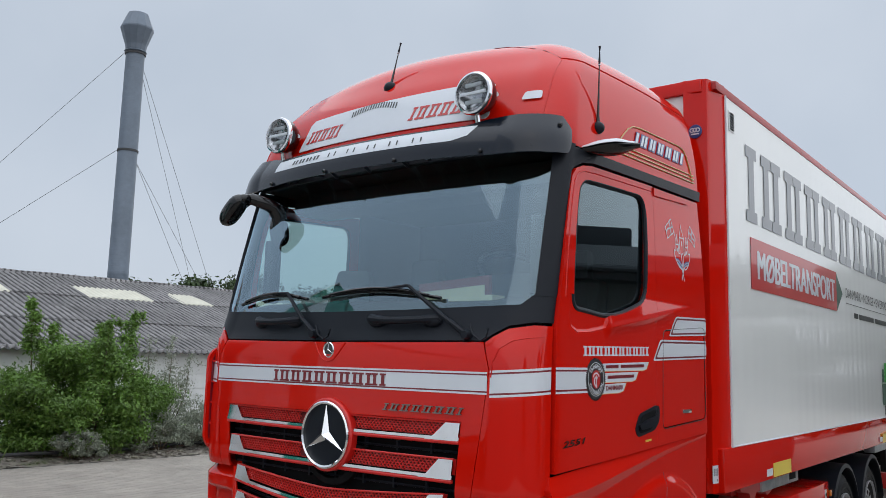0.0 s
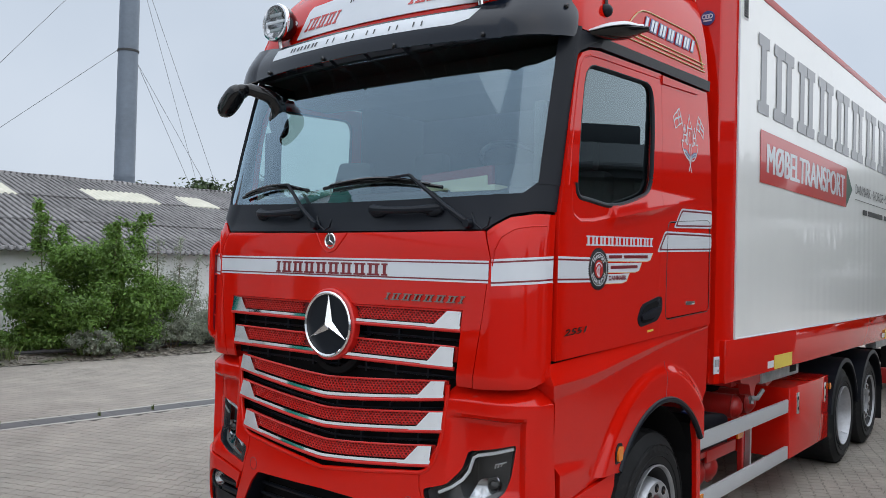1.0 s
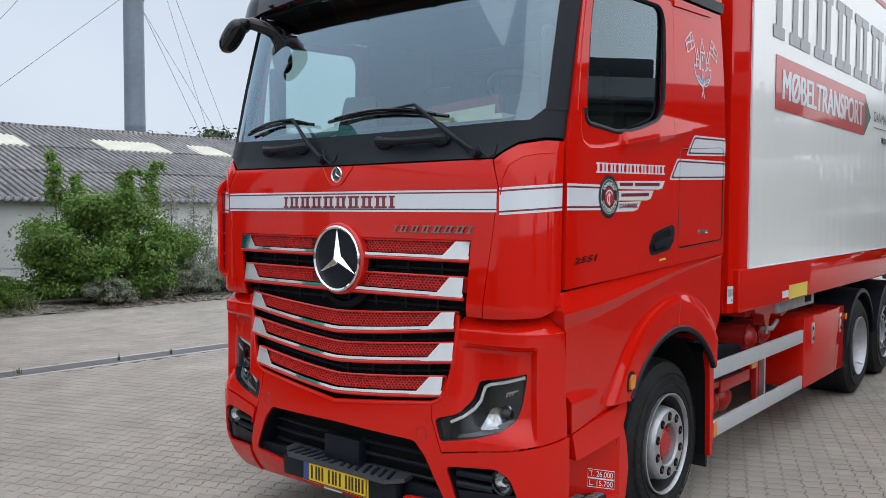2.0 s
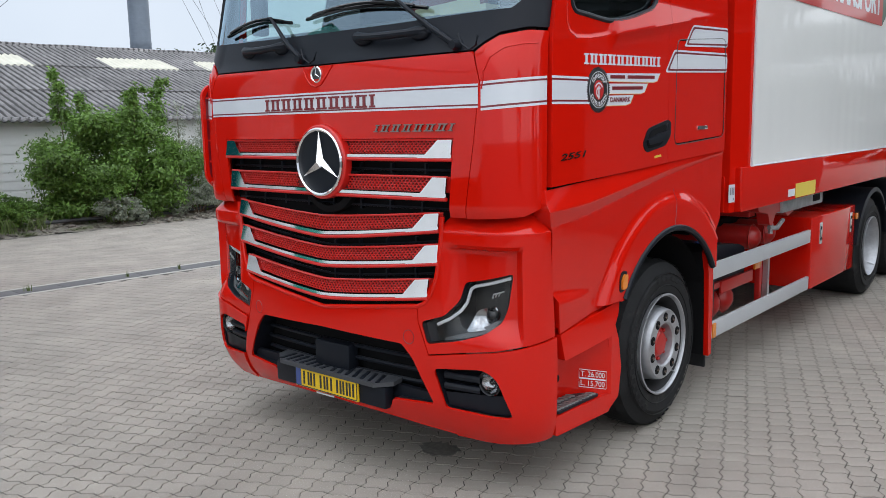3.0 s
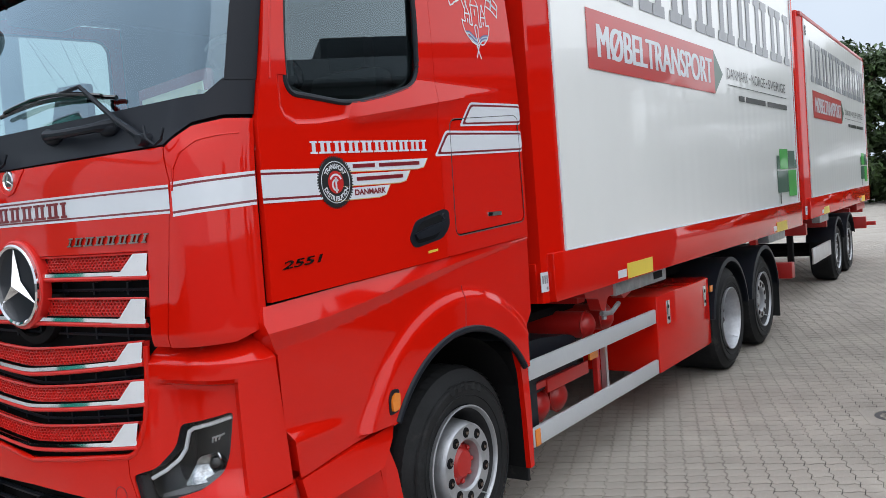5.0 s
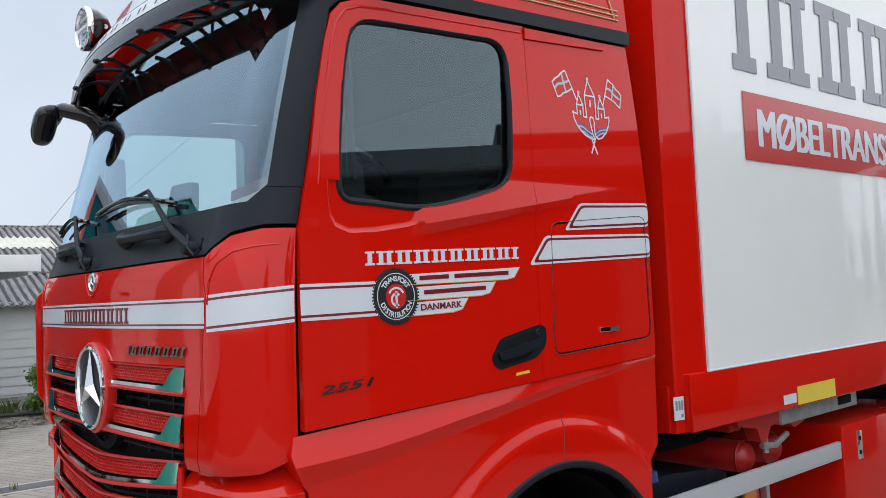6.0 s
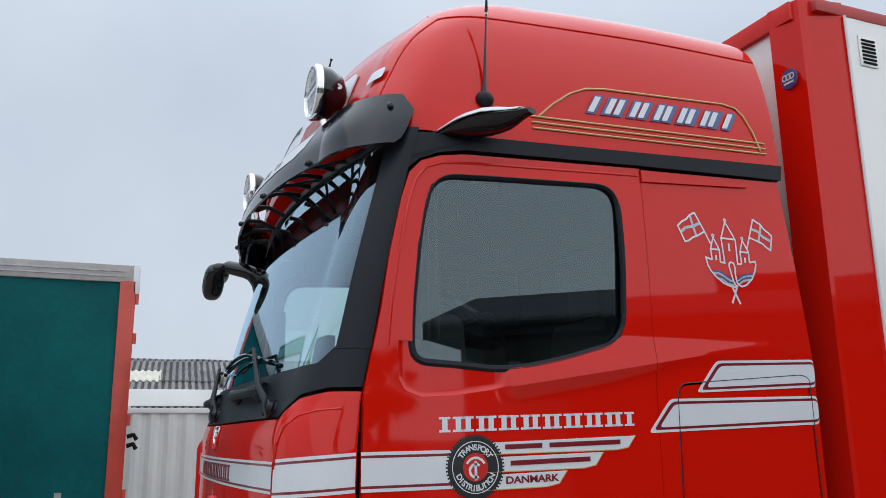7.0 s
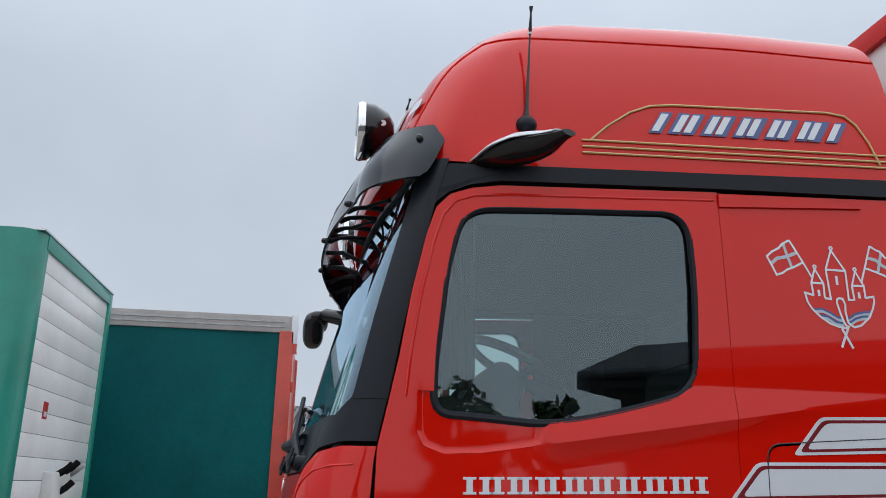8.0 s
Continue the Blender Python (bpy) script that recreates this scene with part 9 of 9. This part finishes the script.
def bush(name, base, height, spread, count, size, material, seed, label, shoots=0):
    r = random.Random(seed)
    blobs, stems = [], []
    b = Vector(base)
    for k in range(130):
        a, d = r.uniform(0, 6.28), spread * r.random() ** 0.6
        z = height * r.uniform(0.12, 0.92) * (1 - 0.45 * (d / spread) ** 2)
        e = b + Vector((d * math.cos(a) * 0.75, d * math.sin(a), z))
        q = height * r.uniform(0.08, 0.17)
        blobs.append((e, (q * 1.1, q * 1.2, q * 0.8)))
        if k % 9 == 0:
            m = b.lerp(e, 0.55) + Vector((0, 0, 0.12 * height))
            stems.append([b + Vector((0.1 * math.cos(a), 0.1 * math.sin(a), -0.05)), m, e])
    for k in range(shoots):
        a = r.uniform(0, 6.28)
        x, y = 0.35 * spread * math.cos(a), spread * (-0.6 + 1.3 * k / max(1, shoots - 1))
        e = b + Vector((x, y, height * r.uniform(1.05, 1.32)))
        stems.append([b + Vector((x * 0.3, y * 0.3, 0)), b + Vector((x * 0.8, y * 0.9, height * 0.6)), e])
        for f in (0.72, 0.82, 0.92, 1.0):
            p = b.lerp(e, f)
            p.x, p.y = b.x + x * f, b.y + y * (0.5 + 0.5 * f)
            q = 0.20 * (1.3 - f) + 0.06
            blobs.append((p, (q, q, q * 1.3)))
            blobs.append((p + Vector((r.uniform(-0.2, 0.2), r.uniform(-0.2, 0.2), 0)), (q * 0.8, q * 0.8, q)))
    return leaf_cloud(name, blobs, count, size, material, seed, label, "bush", stems=stems)


bush("bush", (-13.0, 5.85, 0.1), 2.25, 1.75, 95000, 0.042, LEAF, 21, "dense fresh green bush with long shoots", 5)
bush("bush", (-12.6, 3.3, 0.1), 0.7, 0.6, 11000, 0.036, LEAF, 22, "low green bush beside the wall", 1)
bush("shrub", (-13.4, 7.9, 0.1), 1.75, 0.95, 14000, 0.028, LEAF_GREY, 23, "thin grey-green shrub with bare twigs", 3)
for i, (x, y, h, sp) in enumerate(((-12.0, 5.25, 0.55, 0.5), (-12.2, 7.1, 0.85, 0.75), (-12.2, 8.3, 0.95, 0.8), (-12.3, 9.5, 0.9, 0.8))):
    bush("low_shrub", (x, y, 0.1), h, sp, 11000, 0.028, LEAF_GREY, 30 + i, "low silvery shrub at the paving edge")


def grass(name, spots, seed, label):
    r = random.Random(seed)
    verts, faces = [], []
    for (x, y, z, spread, n, h) in spots:
        for _ in range(n):
            px, py = x + r.gauss(0, spread), y + r.gauss(0, spread)
            a, hh = r.uniform(0, 6.28), h * r.uniform(0.4, 1.2)
            dx, dy = 0.006 * math.cos(a), 0.006 * math.sin(a)
            lx, ly = hh * r.gauss(0, 0.28), hh * r.gauss(0, 0.28)
            b = len(verts)
            verts += [(px - dx, py - dy, z), (px + dx, py + dy, z), (px + dx * 0.7 + lx * 0.4, py + dy * 0.7 + ly * 0.4, z + hh * 0.6), (px + lx, py + ly, z + hh)]
            faces += [(b, b + 1, b + 2), (b, b + 2, b + 3)]
    me = bpy.data.meshes.new(name)
    me.from_pydata(verts, [], faces)
    me.materials.append(GRASS)
    return tagged(new(name, me), label, "grass", kind="stuff")


rg = random.Random(8)
tufts = [(rg.uniform(-13.5, -11.9), rg.uniform(1.5, 9), 0.08, 0.12, 60, 0.28) for _ in range(34)] + [(-10.5 + rg.uniform(-0.1, 0.3), rg.uniform(-3.5, 1.8), 0.0, 0.08, 14, 0.24) for _ in range(8)]
tufts += [(-6.62 + 0.082 * y, y, 0.0, 0.02, 9, 0.10) for y in (0.2, 1.1, 2.3, 3.0)]
grass("grass", tufts, 9, "loose tufts of rough grass")


def tree(base, height, spread, count, seed, label, size=0.16):
    r = random.Random(seed)
    b = Vector(base)
    stems, blobs = [[b, b + Vector((0.1, 0.1, height * 0.35)), b + Vector((0.0, 0.2, height * 0.8))]], []
    for k in range(34):
        a, f = r.uniform(0, 6.28), r.uniform(0.05, 1.0)
        d = spread * (1 - 0.75 * abs(f - 0.45)) * r.uniform(0.35, 1)
        e = b + Vector((d * math.cos(a), d * math.sin(a), height * f))
        q = spread * r.uniform(0.18, 0.34)
        blobs.append((e, (q, q, q * 0.75)))
        if k % 3 == 0:
            stems.append([b + Vector((0, 0, height * f * 0.5)), b.lerp(e, 0.5) + Vector((0, 0, height * f * 0.25)), e])
    t = leaf_cloud("tree", blobs, count, size, LEAF_TREE, seed, label, "tree", stems=stems, thickness=0.12)
    return tagged(t, group="far trees")


for i in range(9):
    tree((-14 + 3.4 * i + (i % 3), 46 + 2.2 * (i % 2), 0), 7.2 + 0.5 * ((i * 7) % 4), 3.2, 15000, 60 + i, "tall dark green tree at the yard's end", 0.22)
for i, (x, y, h) in enumerate(((-34, 24, 5.6), (-36, 28.5, 6.4), (-36.5, 33, 6.2), (-40, 39, 6.3), (-35, 19.5, 5.3))):
    tree((x, y, 0), h, 2.6, 9000, 80 + i, "green tree behind the hall", 0.13)
for i, (x, y, h) in enumerate(((14.2, 4.65, 3.7), (16.2, 3.1, 4.1), (21, -8, 6.0))):
    tree((x, y, 0), h, (0.9, 1.2, 2.0)[i], 3500, 90 + i, "dark tree on the camera's side", 0.15)


# ---- pavers beside the front wheel, one by one ----
rings = paver_rings(0.0038, 0.0048)
pm = len(rings[0][0])
me_paver = bpy.data.meshes.new("paver")
me_paver.from_pydata([(u - PW / 2, v - PH / 2, z) for q, z in rings for u, v in q], [], [tuple(range(pm))] + [((k + 1) % pm, k, pm + k, pm + (k + 1) % pm) for k in range(pm)])
me_paver.materials.append(PAVER_SINGLE)
rp = random.Random(17)
for i in range(int((REACH[3] - REACH[2]) / PH)):
    for j in range(int((REACH[1] - REACH[0]) / PW)):
        if near_lorry(i, j) and paved(*at_ground(REACH[0] + j * PW, REACH[2] + i * PH)[:2]):
            ob = new("paver", me_paver)
            ob.parent = ground
            ob.matrix_basis = Matrix.Translation(at_ground(REACH[0] + (j + 0.5) * PW, REACH[2] + (i + 0.5) * PH, rp.gauss(0, 0.0009))) @ pose(0, 0, 0, rp.gauss(0, 0.28), rp.gauss(0, 0.28), math.degrees(LAY))
